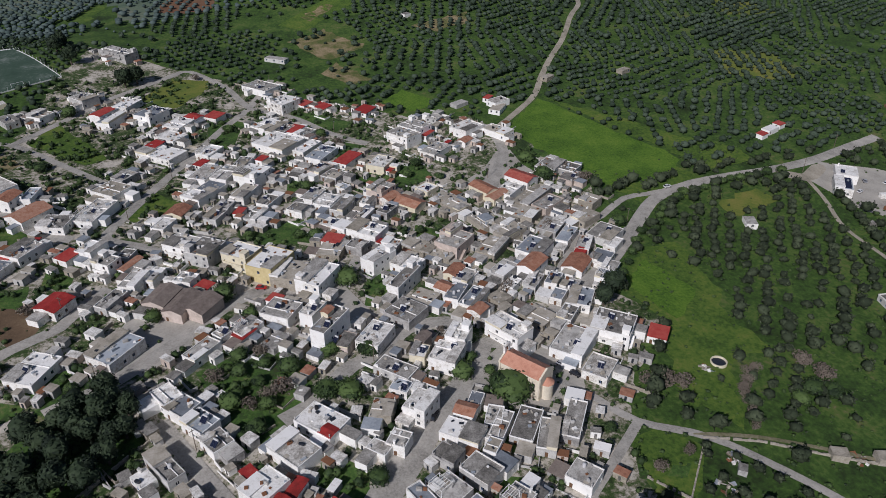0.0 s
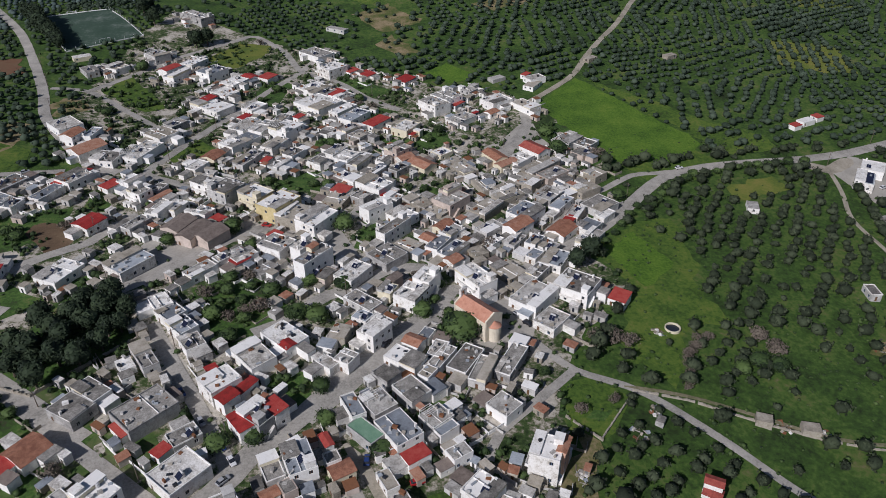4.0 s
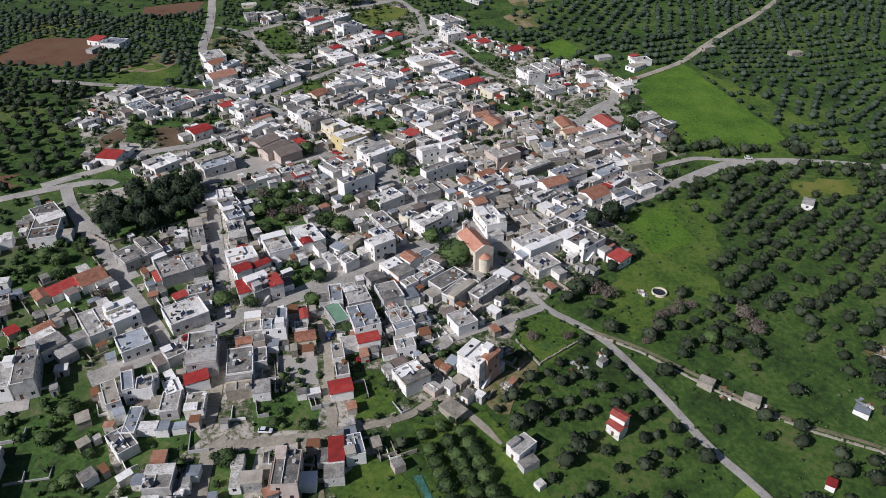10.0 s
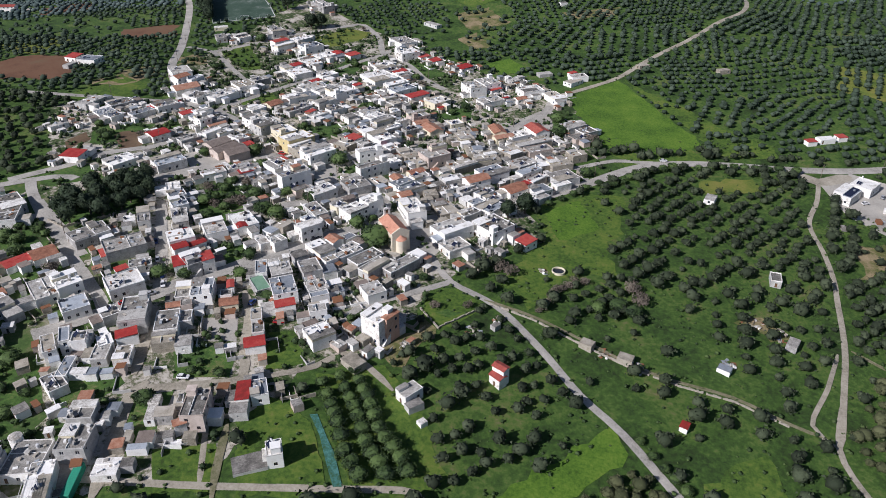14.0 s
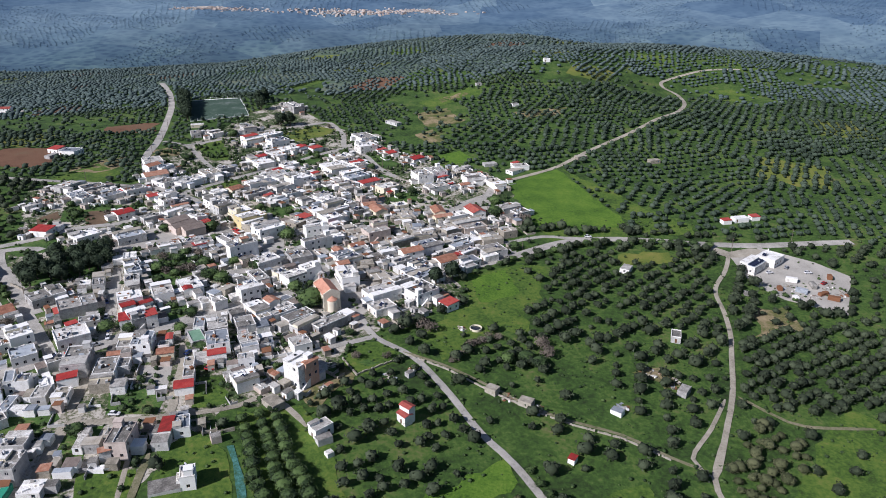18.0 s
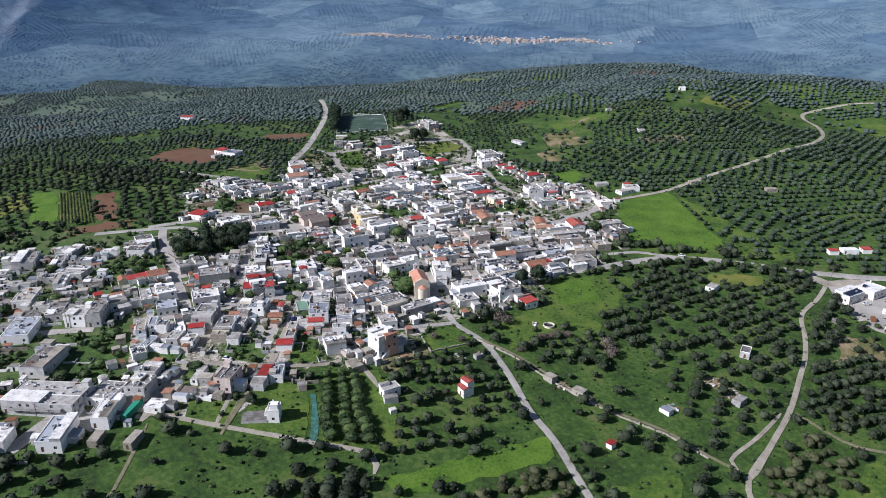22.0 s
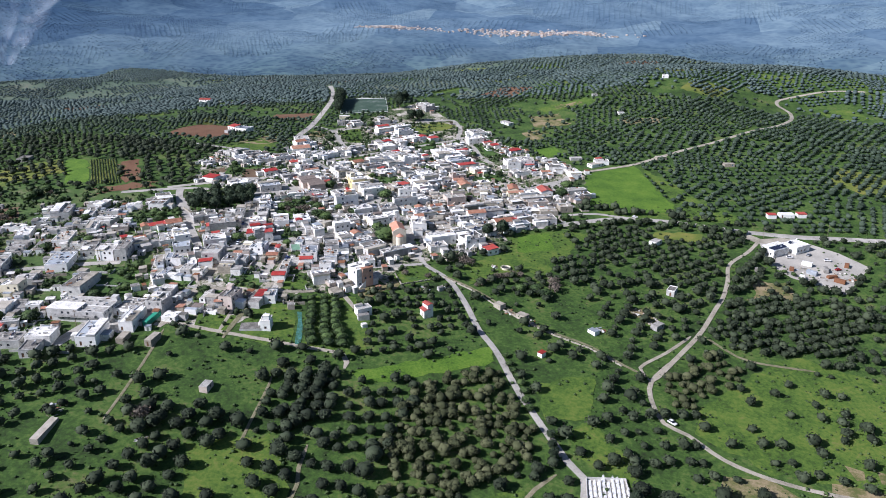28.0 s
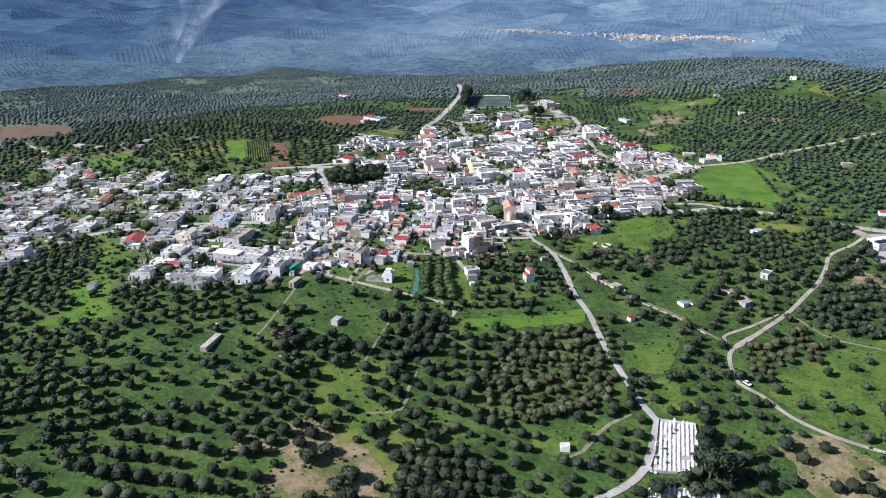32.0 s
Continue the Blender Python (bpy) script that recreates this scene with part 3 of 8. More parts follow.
field("vineyard_2", "soil", [(-266, 58), (-255, 67), (-216, 24), (-226, 19)])
field("green_field_8", "lush", [(-316, 51), (-298, 56), (-252, 10), (-269, 4)])
field("strip_1", "lush", [(42, -143), (92, -96), (99, -107), (52, -149)])
field("strip_2", "yellow", [(154, 88), (184, 96), (184, 82), (154, 75)])
field("tower_lot", "tan", [(13, -76), (18, -66), (26, -58), (33, -62), (18, -84)])
field("barn_yard", "gravel", [(-466, 392), (-424, 398), (-418, 413), (-458, 410)])
field("depot_soil", "tan", [(217, 38), (233, 41), (240, 22), (210, 10)])
field("dry_patch_3", "tan", [(198, -158), (201, -139), (217, -144), (230, -144), (230, -148), (203, -163)])
field("depot_yard", "gravel", [(219, 97), (240, 112), (267, 98), (282, 83), (264, 39), (236, 50), (223, 65)])
field("north_square", "gravel", [(43, 142), (55, 150), (69, 167), (78, 168), (77, 150), (81, 136), (71, 135), (51, 126), (44, 130)])
field("church_yard", "gravel", [(-6, 8), (8, 17), (31, 4), (24, -12), (10, -20), (-2, -14), (-12, -7), (-13, 0)])
field("playground", "gravel", [(-124, 46), (-112, 73), (-91, 58), (-96, 43), (-111, 33)])
field("village_square", "gravel", [(-60, 67), (-38, 68), (-31, 43), (-40, 41), (-55, 58)])
field("roundabout_yard", "gravel", [(-54, -72), (-42, -69), (-38, -82), (-49, -84)])
field("plot_7", "meadow", [(-219, 124), (-208, 172), (-179, 158), (-187, 105)])
field("plot_8", "meadow", [(-8, 417), (40, 460), (61, 441), (9, 396)])
field("plot_9", "tan", [(14, 425), (36, 447), (44, 440), (18, 414)])
field("plot_11", "tan", [(88, 375), (139, 391), (131, 367), (101, 358)])
field("plot_13", "tan", [(146, -31), (159, -26), (168, -38), (158, -41)])
field("plot_15", "tan", [(13, -276), (13, -265), (27, -264), (26, -268)])
field("dry_patch_1", "tan", [(24, -250), (31, -244), (56, -247), (74, -254), (78, -262), (60, -276), (39, -288), (34, -268)])
field("dry_patch_4", "tan", [(199, -141), (217, -140), (236, -146), (262, -150), (262, -186), (232, -180), (215, -184), (206, -172), (202, -157)])
field("west_meadow", "lush", [(-399, -54), (-392, -17), (-377, -4), (-356, -27), (-348, -51)])
field("west_tan", "tan", [(-407, -21), (-425, 2), (-386, 10), (-375, -5)])
field("long_strip", "soil", [(-238, 0), (-205, 27), (-196, 15), (-225, -7)])
field("small_green", "lush", [(-348, -68), (-326, -51), (-312, -65), (-328, -79)])
field("brown_plot", "plough", [(-271, -56), (-262, -47), (-239, -63), (-249, -75)])
field("yard_green", "meadow", [(-286, -154), (-276, -138), (-255, -148), (-263, -164)])
field("pale_west", "tan", [(-473, -65), (-466, -40), (-450, -46), (-454, -73)])
field("brown_far", "plough", [(-673, 40), (-601, 78), (-536, 41), (-588, -9)])
field("bright_plot", "lush", [(71, 40), (88, 53), (98, 28), (78, 13)])
field("walled_meadow", "meadow", [(119, -113), (143, -97), (146, -116), (145, -128), (129, -138)])
field("west_plough", "plough", [(-267, -52), (-260, -46), (-237, -69), (-250, -76)])
field("west_garden", "tan", [(-245, -118), (-251, -95), (-231, -111), (-242, -124)])
field("west_lawn", "meadow", [(-183, -187), (-169, -168), (-148, -196), (-150, -209)])
field("column_meadow", "meadow", [(-7, -94), (14, -83), (31, -105), (41, -126), (34, -133), (17, -140)])
field("lane_meadow", "meadow", [(25, -37), (36, -33), (47, -44), (33, -61), (23, -57)])
for name, few, growth, outline in OPEN:
    if growth:
        PATCHES.append(name)
        sheet(name, outline, M[growth], 0.075 + 0.002 * (len(PATCHES) % 9), 12, "open green meadow between the groves", "field", 5)
road("main_street", "asphalt", 6.5, [(-56, -42), (-42, -29), (-29, -15), (-16, -4), (-6, 8), (1, 18), (8, 17), (23, 21), (46, 38), (66, 50), (89, 68), (112, 89), (129, 101), (149, 107), (175, 110), (208, 111), (241, 115), (269, 122), (300, 129)])
road("church_street", "asphalt", 6, [(-6, 8), (-5, 17), (-4, 28), (-8, 34), (-23, 33), (-35, 23), (-46, 19), (-63, 4), (-72, 0)])
road("north_road", "asphalt", 6, [(48, 126), (63, 149), (74, 168), (78, 190)])
road("hill_track", "dirt", 4.0, [(76, 191), (98, 209), (123, 232), (141, 258), (161, 285), (188, 318), (218, 362), (244, 397), (259, 443), (261, 489), (249, 517), (257, 538), (301, 570), (347, 580)])
road("link_lane", "asphalt", 3.6, [(136, 105), (123, 104), (110, 103), (89, 90), (78, 84), (62, 67), (50, 55), (38, 37)])
road("west_road", "asphalt", 6, [(-347, 565), (-297, 480), (-248, 380), (-221, 311), (-199, 248), (-187, 205), (-171, 172), (-151, 139), (-137, 130)])
road("west_lane", "asphalt", 4.5, [(-255, 127), (-217, 128), (-188, 131), (-161, 133)])
road("diagonal_street", "asphalt", 4.5, [(-29, 311), (-48, 269), (-67, 240), (-86, 205), (-103, 174), (-118, 144), (-124, 128), (-111, 118), (-102, 110)])
road("field_lane", "asphalt", 4, [(-195, 250), (-173, 243), (-147, 211), (-126, 183), (-118, 169)])
road("school_lane", "asphalt", 4.5, [(-173, 243), (-159, 261), (-152, 270), (-130, 298), (-114, 312), (-89, 334), (-78, 339), (-59, 307), (-48, 269), (-26, 246), (-10, 217), (6, 198)])
road("lower_street", "asphalt", 5, [(-187, 18), (-181, 24), (-167, 38), (-157, 54), (-145, 62), (-137, 67), (-130, 79), (-122, 88)])
road("square_street", "asphalt", 6, [(-138, 23), (-122, 31), (-100, 47), (-80, 66), (-67, 72)])
road("square_lane", "asphalt", 5, [(-67, 72), (-47, 65), (-35, 74), (-22, 93)])
road("grove_street", "asphalt", 5, [(-177, 20), (-167, 6), (-152, -11), (-140, -23), (-126, -37), (-111, -52), (-95, -68), (-91, -73)])
road("west_branch", "asphalt", 5, [(-168, -23), (-152, -11)])
road("row_street", "asphalt", 5, [(-106, 10), (-97, -11), (-88, -31), (-79, -52), (-76, -60)])
road("wide_street", "asphalt", 7, [(-108, -91), (-96, -80), (-86, -70), (-76, -60), (-70, -52), (-60, -44), (-47, -30), (-32, -14), (-15, -0), (-4, 15)])
road("yard_track", "dirt", 3.4, [(-45, -53), (-40, -63), (-37, -72), (-34, -86), (-30, -99), (-41, -104), (-58, -109), (-61, -111), (-62, -117)])
road("south_track", "dirt", 4, [(-65, -104), (-69, -86), (-73, -69)])
road("brown_track", "dirt", 4.2, [(-59, -106), (-62, -111), (-60, -124), (-57, -138), (-55, -151)])
road("south_street", "asphalt", 6, [(-87, -182), (-85, -156), (-69, -160), (-67, -145), (-73, -133)])
road("cemetery_road", "asphalt", 3.2, [(6, 7), (15, -5), (23, -14), (33, -30), (52, -42), (69, -63), (83, -84), (96, -98), (112, -121), (125, -137), (135, -149), (143, -158), (150, -164), (153, -181), (154, -196), (151, -208), (144, -221), (134, -240)])
road("tall_house_lane", "asphalt", 3.2, [(33, -30), (17, -42), (1, -54), (-5, -64)])
road("orchard_track", "dirt", 2.6, [(-33, -100), (-21, -96), (-8, -89), (0, -81), (9, -85), (20, -95)])
road("grass_track", "worn", 2.6, [(-28, -119), (-25, -137), (-23, -146)])
road("east_track", "dirt", 2.4, [(220, 102), (212, 78), (201, 54), (200, 30), (198, 9), (194, -9), (187, -39), (177, -68), (169, -90)])
road("east_track_lower", "dirt", 2.2, [(177, -68), (168, -91), (170, -107), (176, -119), (186, -123), (200, -133), (217, -138), (240, -139), (280, -136)])
road("east_branch", "worn", 1.8, [(189, -40), (201, -50), (212, -55), (240, -52)])
road("track_fork", "dirt", 1.7, [(183, -43), (173, -63), (162, -82), (168, -91)])
road("wall_track", "worn", 1.6, [(47, -39), (66, -45), (87, -56), (103, -65), (118, -70), (137, -74), (154, -83), (164, -87)])
road("grove_track", "dirt", 2.5, [(-66, -146), (-28, -142), (10, -136), (33, -133), (38, -142)])
road("shed_track", "dirt", 1.8, [(-28, -142), (-35, -117)])
road("furrow_track", "worn", 1.3, [(-31, -213), (-36, -196), (-44, -172), (-52, -151)])
road("gap_track", "worn", 1.3, [(24, -203), (20, -188), (15, -168), (12, -159)])
road("gap_track_2", "worn", 1.6, [(42, -229), (55, -217), (50, -203), (47, -191)])
road("cemetery_track", "worn", 1.8, [(126, -206), (130, -199), (131, -189), (134, -177), (140, -166)])
road("far_street", "asphalt", 5, [(-260, -201), (-241, -174), (-248, -149), (-259, -118)])
road("far_street_2", "asphalt", 5, [(-215, -172), (-205, -159), (-184, -140), (-148, -116), (-121, -102)])
road("far_lane", "asphalt", 5, [(-211, -2), (-168, 24), (-156, 24)])
road("far_lane_2", "asphalt", 4, [(-161, 1), (-117, -40)])
road("far_field_lane", "dirt", 4, [(-620, -20), (-582, -13), (-550, -8), (-487, -26), (-442, -41), (-414, -54), (-385, -63)])
road("depot_way", "dirt", 8, [(208, 109), (219, 99), (239, 109)])
road("west_house_lane", "asphalt", 4, [(-242, -161), (-249, -140), (-237, -132), (-218, -121)])


# ---------- houses ----------
def window_mesh(name, w, h):
    """A framed window in one piece, its two panes set back in the frame."""
    bm = bmesh.new()
    box(bm, -w / 2, -0.1, 0, w / 2, 0.0, h, 0)
    front = [f for f in bm.faces if f.calc_center_median().y < -0.09][0]
    halves = bmesh.ops.bisect_plane(bm, geom=list(front.verts) + list(front.edges) + [front], plane_co=(0, 0, 0), plane_no=(1, 0, 0))
    panes = [f for f in bm.faces if f.calc_center_median().y < -0.09]
    bmesh.ops.inset_individual(bm, faces=panes, thickness=0.07, depth=-0.05)
    for f in panes:
        f.material_index = 1
    me = bpy.data.meshes.new(name)
    bm.to_mesh(me)
    bm.free()
    return me


WINDOWS = []
for tone in ((0.5, 0.48, 0.44), (0.13, 0.2, 0.34), (0.2, 0.11, 0.06), (0.6, 0.6, 0.6)):
    me = window_mesh("window", 1.1, 1.25)
    me.materials.append(plain("window_paint", tone, 0.55))
    me.materials.append(M["glass"])
    WINDOWS.append(me)
bm = bmesh.new()
box(bm, -0.5, -0.06, 0, 0.5, 0, 2.1, 0)
for z in (0.25, 1.2):
    box(bm, -0.36, -0.1, z, 0.36, -0.062, z + 0.75, 0)
box(bm, 0.36, -0.14, 1.0, 0.42, -0.102, 1.12, 1)
DOOR = bpy.data.meshes.new("door")
bm.to_mesh(DOOR)
bm.free()
DOOR.materials.append(M["wood"])
DOOR.materials.append(M["steel"])

WALLS = {"w": "white", "g": "grey", "b": "white", "r": "white", "R": "white", "o": "white", "n": "pink", "y": "cream", "Y": "ochre", "p": "pink", "s": "stone", "t": "ochre", "e": "grey", "c": "white", "T": "salmon"}
ROOFS = {"w": "roof_white", "g": "roof_grey", "b": "roof_blue", "r": "roof_red", "R": "tile_red", "o": "tile", "n": "tile_brown", "y": "roof_white", "Y": "roof_white", "p": "roof_grey", "s": "roof_old", "t": "roof_grey", "e": "roof_green", "c": "tile_red", "T": "tile"}
WORDS = {"w": "whitewashed concrete house with a pale flat roof", "g": "weathered grey house with a flat concrete roof", "b": "white house with a blue-grey flat roof",
         "r": "white house with a red painted roof", "R": "white house with a red tiled gable roof", "o": "pale house with an orange clay tile roof",
         "n": "low hall with a brown sheet gable roof", "y": "cream plastered house with a pale flat roof", "Y": "ochre yellow two-storey building with a pale roof",
         "p": "weathered pinkish house with a flat concrete roof", "s": "old rubble stone house with an earthen flat roof", "t": "tan house with a grey flat roof",
         "e": "grey house with a green painted flat roof", "c": "small white chapel with a red roof ridge", "T": "salmon stair tower with a tiled top"}


def wall_side(bm, a, b, z0, z1, holes, depth=0.2):
    """One wall face from a to b with holes (along, low, width, height), each with its reveal."""
    ax, ay = a
    L = math.hypot(b[0] - ax, b[1] - ay)
    ux, uy = (b[0] - ax) / L, (b[1] - ay) / L
    nx, ny = -uy, ux      # inwards

    def v(s, z, d=0.0):
        return bm.verts.new((ax + ux * s + nx * d, ay + uy * s + ny * d, z))

    def quad(s0, za, s1, zb):
        if s1 - s0 > 1e-4 and zb - za > 1e-4:
            bm.faces.new((v(s0, za), v(s1, za), v(s1, zb), v(s0, zb)))

    cols = {}
    for h in holes:
        cols.setdefault((round(h[0], 3), round(h[0] + h[2], 3)), []).append(h)
    at = 0.0
    for (s0, s1), hs in sorted(cols.items()):
        quad(at, z0, s0, z1)
        z = z0
        for h in sorted(hs, key=lambda h: h[1]):
            quad(s0, z, s1, h[1])
            za, zb = h[1], h[1] + h[3]
            bm.faces.new((v(s0, za), v(s0, zb), v(s0, zb, depth), v(s0, za, depth)))
            bm.faces.new((v(s1, za, depth), v(s1, zb, depth), v(s1, zb), v(s1, za)))
            bm.faces.new((v(s0, za, depth), v(s1, za, depth), v(s1, za), v(s0, za)))
            bm.faces.new((v(s0, zb), v(s1, zb), v(s1, zb, depth), v(s0, zb, depth)))
            bm.faces.new((v(s0, za, depth), v(s0, zb, depth), v(s1, zb, depth), v(s1, za, depth)))
            z = zb
        quad(s0, z, s1, z1)
        at = s1
    quad(at, z0, L, z1)


PLANS = []    # the houses' plans
SPOTS = []    # centres and half sizes of the houses


def house(x, y, w, d, turn, h, style, extra=""):
    rnd = random.Random(int(x * 131 + y * 977))
    z = ground(x, y)
    SPOTS.append((x, y, max(w, d) / 2))
    PLANS.append((x, y, w, d, turn, h, style))
    shed = max(w, d) < 4.2 or h < 3
    name = "shed" if shed else ("chapel" if style == "c" else ("stair_tower" if style == "T" else "house"))
    top = tagged(new(name), WORDS[style] if not shed else WORDS[style].replace("house", "hut"), "hut" if shed else ("chapel" if style == "c" else "house"), "village houses")
    top.matrix_world = pose(x, y, z, 0, 0, turn)
    storeys = max(1, int(round(h / 3.3)))
    floor_h = h / storeys
    gable = style in "oRncT" or (style == "r" and rnd.random() < 0.3 and not shed)
    corners = [(-w / 2, -d / 2), (w / 2, -d / 2), (w / 2, d / 2), (-w / 2, d / 2)]
    bm, places = bmesh.new(), []
    doors = 0
    for k in range(4):
        a, b = corners[k], corners[(k + 1) % 4]
        L = math.hypot(b[0] - a[0], b[1] - a[1])
        holes = []
        n = int(L / 3.1)
        for i in range(n):
            s = L * (i + 0.5) / n + rnd.uniform(-0.2, 0.2)
            for f in range(storeys):
                lone = f == 0 and doors == 0 and k in (0, 3) and h > 2.6
                if lone:
                    holes.append((s - 0.5, 0.05, 1.0, 2.1))
                    places.append((k, s, 0.05, True))
                    doors += 1
                    break
                if rnd.random() < (0.52 if storeys > 1 else 0.36) * (0.5 if style == "s" else 1) and floor_h > 2.4:
                    zz = f * floor_h + 0.95
                    if zz + 1.3 < h - 0.15:
                        holes.append((s - 0.55, zz, 1.1, 1.25))
                        places.append((k, s, zz, False))
        wall_side(bm, a, b, -1.6, h, holes)
    if gable:
        ridge = min(w, d) / 2 * (0.32 if style != "r" else 0.2)
        if w >= d:
            ends = [((-w / 2, -d / 2), (-w / 2, d / 2), (-w / 2, 0)), ((w / 2, d / 2), (w / 2, -d / 2), (w / 2, 0))]
        else:
            ends = [((w / 2, -d / 2), (-w / 2, -d / 2), (0, -d / 2)), ((-w / 2, d / 2), (w / 2, d / 2), (0, d / 2))]
        for p, q, r in ends:
            bm.faces.new([bm.verts.new((*p, h)), bm.verts.new((*q, h)), bm.verts.new((*r, h + ridge))])
    part("wall", bm, M[WALLS[style]] if not (style == "o" and rnd.random() < 0.4) else M["cream"], top)
    bm = bmesh.new()
    if gable:
        o, th = 0.3, 0.12
        long, short = (w, d) if w >= d else (d, w)
        drop = ridge * o / (short / 2)
        prof = [(-short / 2 - o, h - drop), (0, h + ridge), (short / 2 + o, h - drop)]
        ring = []
        for e in (-long / 2 - o, long / 2 + o):
            row = [(p, e, q + th) for p, q in prof] + [(p, e, q + 0.015) for p, q in prof[::-1]]
            ring.append([bm.verts.new((e2, p, q) if w >= d else (p, e2, q)) for p, e2, q in row])
        a, b = ring
        for i in range(6):
            j = (i + 1) % 6
            bm.faces.new((a[i], a[j], b[j], b[i]))
        bm.faces.new(a)
        bm.faces.new(b[::-1])
        bmesh.ops.recalc_face_normals(bm, faces=bm.faces)
        part("roof", bm, M[ROOFS[style]], top)
    else:
        tilt = 0.0
        if style == "r":
            tilt = rnd.choice((0.05, 0.09)) * min(w, d)
            o = 0.2
            v = [bm.verts.new((sx * (w / 2 + o), sy * (d / 2 + o), h + zz + (tilt if sy > 0 else 0.01))) for zz in (0.0, 0.16) for sx, sy in ((-1, -1), (1, -1), (1, 1), (-1, 1))]
            for f in ((3, 2, 1, 0), (4, 5, 6, 7), (0, 1, 5, 4), (1, 2, 6, 5), (2, 3, 7, 6), (3, 0, 4, 7)):
                bm.faces.new([v[i] for i in f])
            part("roof", bm, M["roof_red"], top)
        else:
            box(bm, -w / 2 + 0.02, -d / 2 + 0.02, h - 0.12, w / 2 - 0.02, d / 2 - 0.02, h + 0.03)
            roof = ROOFS[style]
            if style == "w" and rnd.random() < (0.65 if x < -120 and y < 20 else 0.38):
                roof = rnd.choice(("roof_grey", "roof_grey", "roof_old"))
            part("roof", bm, M[roof], top)
            if style != "s" and not shed:
                bm = bmesh.new()
                ph, t = rnd.choice((0.18, 0.3, 0.45)), 0.2
                box(bm, -w / 2 - 0.05, -d / 2 - 0.05, h + 0.004, w / 2 + 0.05, -d / 2 + t, h + ph)
                box(bm, -w / 2 - 0.05, d / 2 - t, h + 0.004, w / 2 + 0.05, d / 2 + 0.05, h + ph)
                box(bm, -w / 2 - 0.05, -d / 2 + t, h + 0.004, -w / 2 + t, d / 2 - t, h + ph)
                box(bm, w / 2 - t, -d / 2 + t, h + 0.004, w / 2 + 0.05, d / 2 - t, h + ph)
                part("parapet", bm, M["white" if rnd.random() < 0.6 and style in "wgb" else WALLS[style]], top)
    me = rnd.choice(WINDOWS)
    for k, s, zz, is_door in places:
        a, b = corners[k], corners[(k + 1) % 4]
        L = math.hypot(b[0] - a[0], b[1] - a[1])
        ux, uy = (b[0] - a[0]) / L, (b[1] - a[1]) / L
        ob = new("door" if is_door else "window", DOOR if is_door else me)
        ob.parent = top
        ob.matrix_basis = pose(a[0] + ux * s - uy * 0.19, a[1] + uy * s + ux * 0.19, zz, 0, 0, math.degrees(math.atan2(uy, ux)))
    if storeys > 1 and not gable and style in "wgbyYp" and max(w, d) > 6:
        k = 0 if w >= d else 3
        L, bm = max(w, d), bmesh.new()
        z0 = floor_h
        sx0, sx1 = -L * 0.36, L * 0.36
        box(bm, sx0, -1.2, z0 - 0.15, sx1, 0.0, z0)
        box(bm, sx0, -1.2, z0 + 0.004, sx1, -1.12, z0 + 0.95)
        for sx in (sx0, sx1 - 0.08):
            box(bm, sx, -1.115, z0 + 0.004, sx + 0.08, -0.004, z0 + 0.95)
        bal = part("balcony", bm, M[WALLS[style]], top)
        bal.matrix_basis = pose(0, -d / 2, 0) if k == 0 else pose(-w / 2, 0, 0, 0, 0, -90)
    if not gable and not shed and style in "wgbyYp" and min(w, d) > 4.5:
        if storeys > 1 and rnd.random() < 0.6:
            bm = bmesh.new()
            cx, cy = rnd.choice((-1, 1)) * (w / 2 - 1.7), rnd.choice((-1, 1)) * (d / 2 - 1.8)
            box(bm, cx - 1.3, cy - 1.4, h + 0.034, cx + 1.3, cy + 1.4, h + 2.3)
            box(bm, cx - 1.45, cy - 1.55, h + 2.304, cx + 1.45, cy + 1.55, h + 2.45)
            part("roof_cabin", bm, M[WALLS[style]], top)
        if rnd.random() < 0.35:
            bm = bmesh.new()
            cx, cy = rnd.uniform(-0.35, 0.35) * w, rnd.choice((-0.42, 0.42)) * d
            box(bm, cx - 0.3, cy - 0.3, h + 0.034, cx + 0.3, cy + 0.3, h + 1.3)
            box(bm, cx - 0.38, cy - 0.38, h + 1.304, cx + 0.38, cy + 0.38, h + 1.42)
            part("chimney", bm, M["white"], top)
        if rnd.random() < 0.3:
            bm = bmesh.new()
            cx, cy = rnd.uniform(-0.3, 0.3) * w, rnd.uniform(-0.3, 0.3) * d
            rings = [[bm.verts.new((cx + q * math.cos(6.283 * i / 10), cy + q * math.sin(6.283 * i / 10), h + zz)) for i in range(10)] for q, zz in ((0.55, 0.034), (0.6, 0.6), (0.55, 1.2), (0.15, 1.35))]
            for p, q in zip(rings, rings[1:]):
                for i in range(10):
                    bm.faces.new((p[i], p[(i + 1) % 10], q[(i + 1) % 10], q[i]))
            bm.faces.new(rings[-1])
            part("roof_tank", bm, M[rnd.choice(("black", "tank", "roof_blue"))], top)
        if rnd.random() < 0.45:
            HEATERS.append((x, y, turn, rnd.uniform(-0.25, 0.25) * w, rnd.uniform(-0.25, 0.25) * d, z + h + 0.03))
    more = random.Random(int(x * 71 + y * 313))
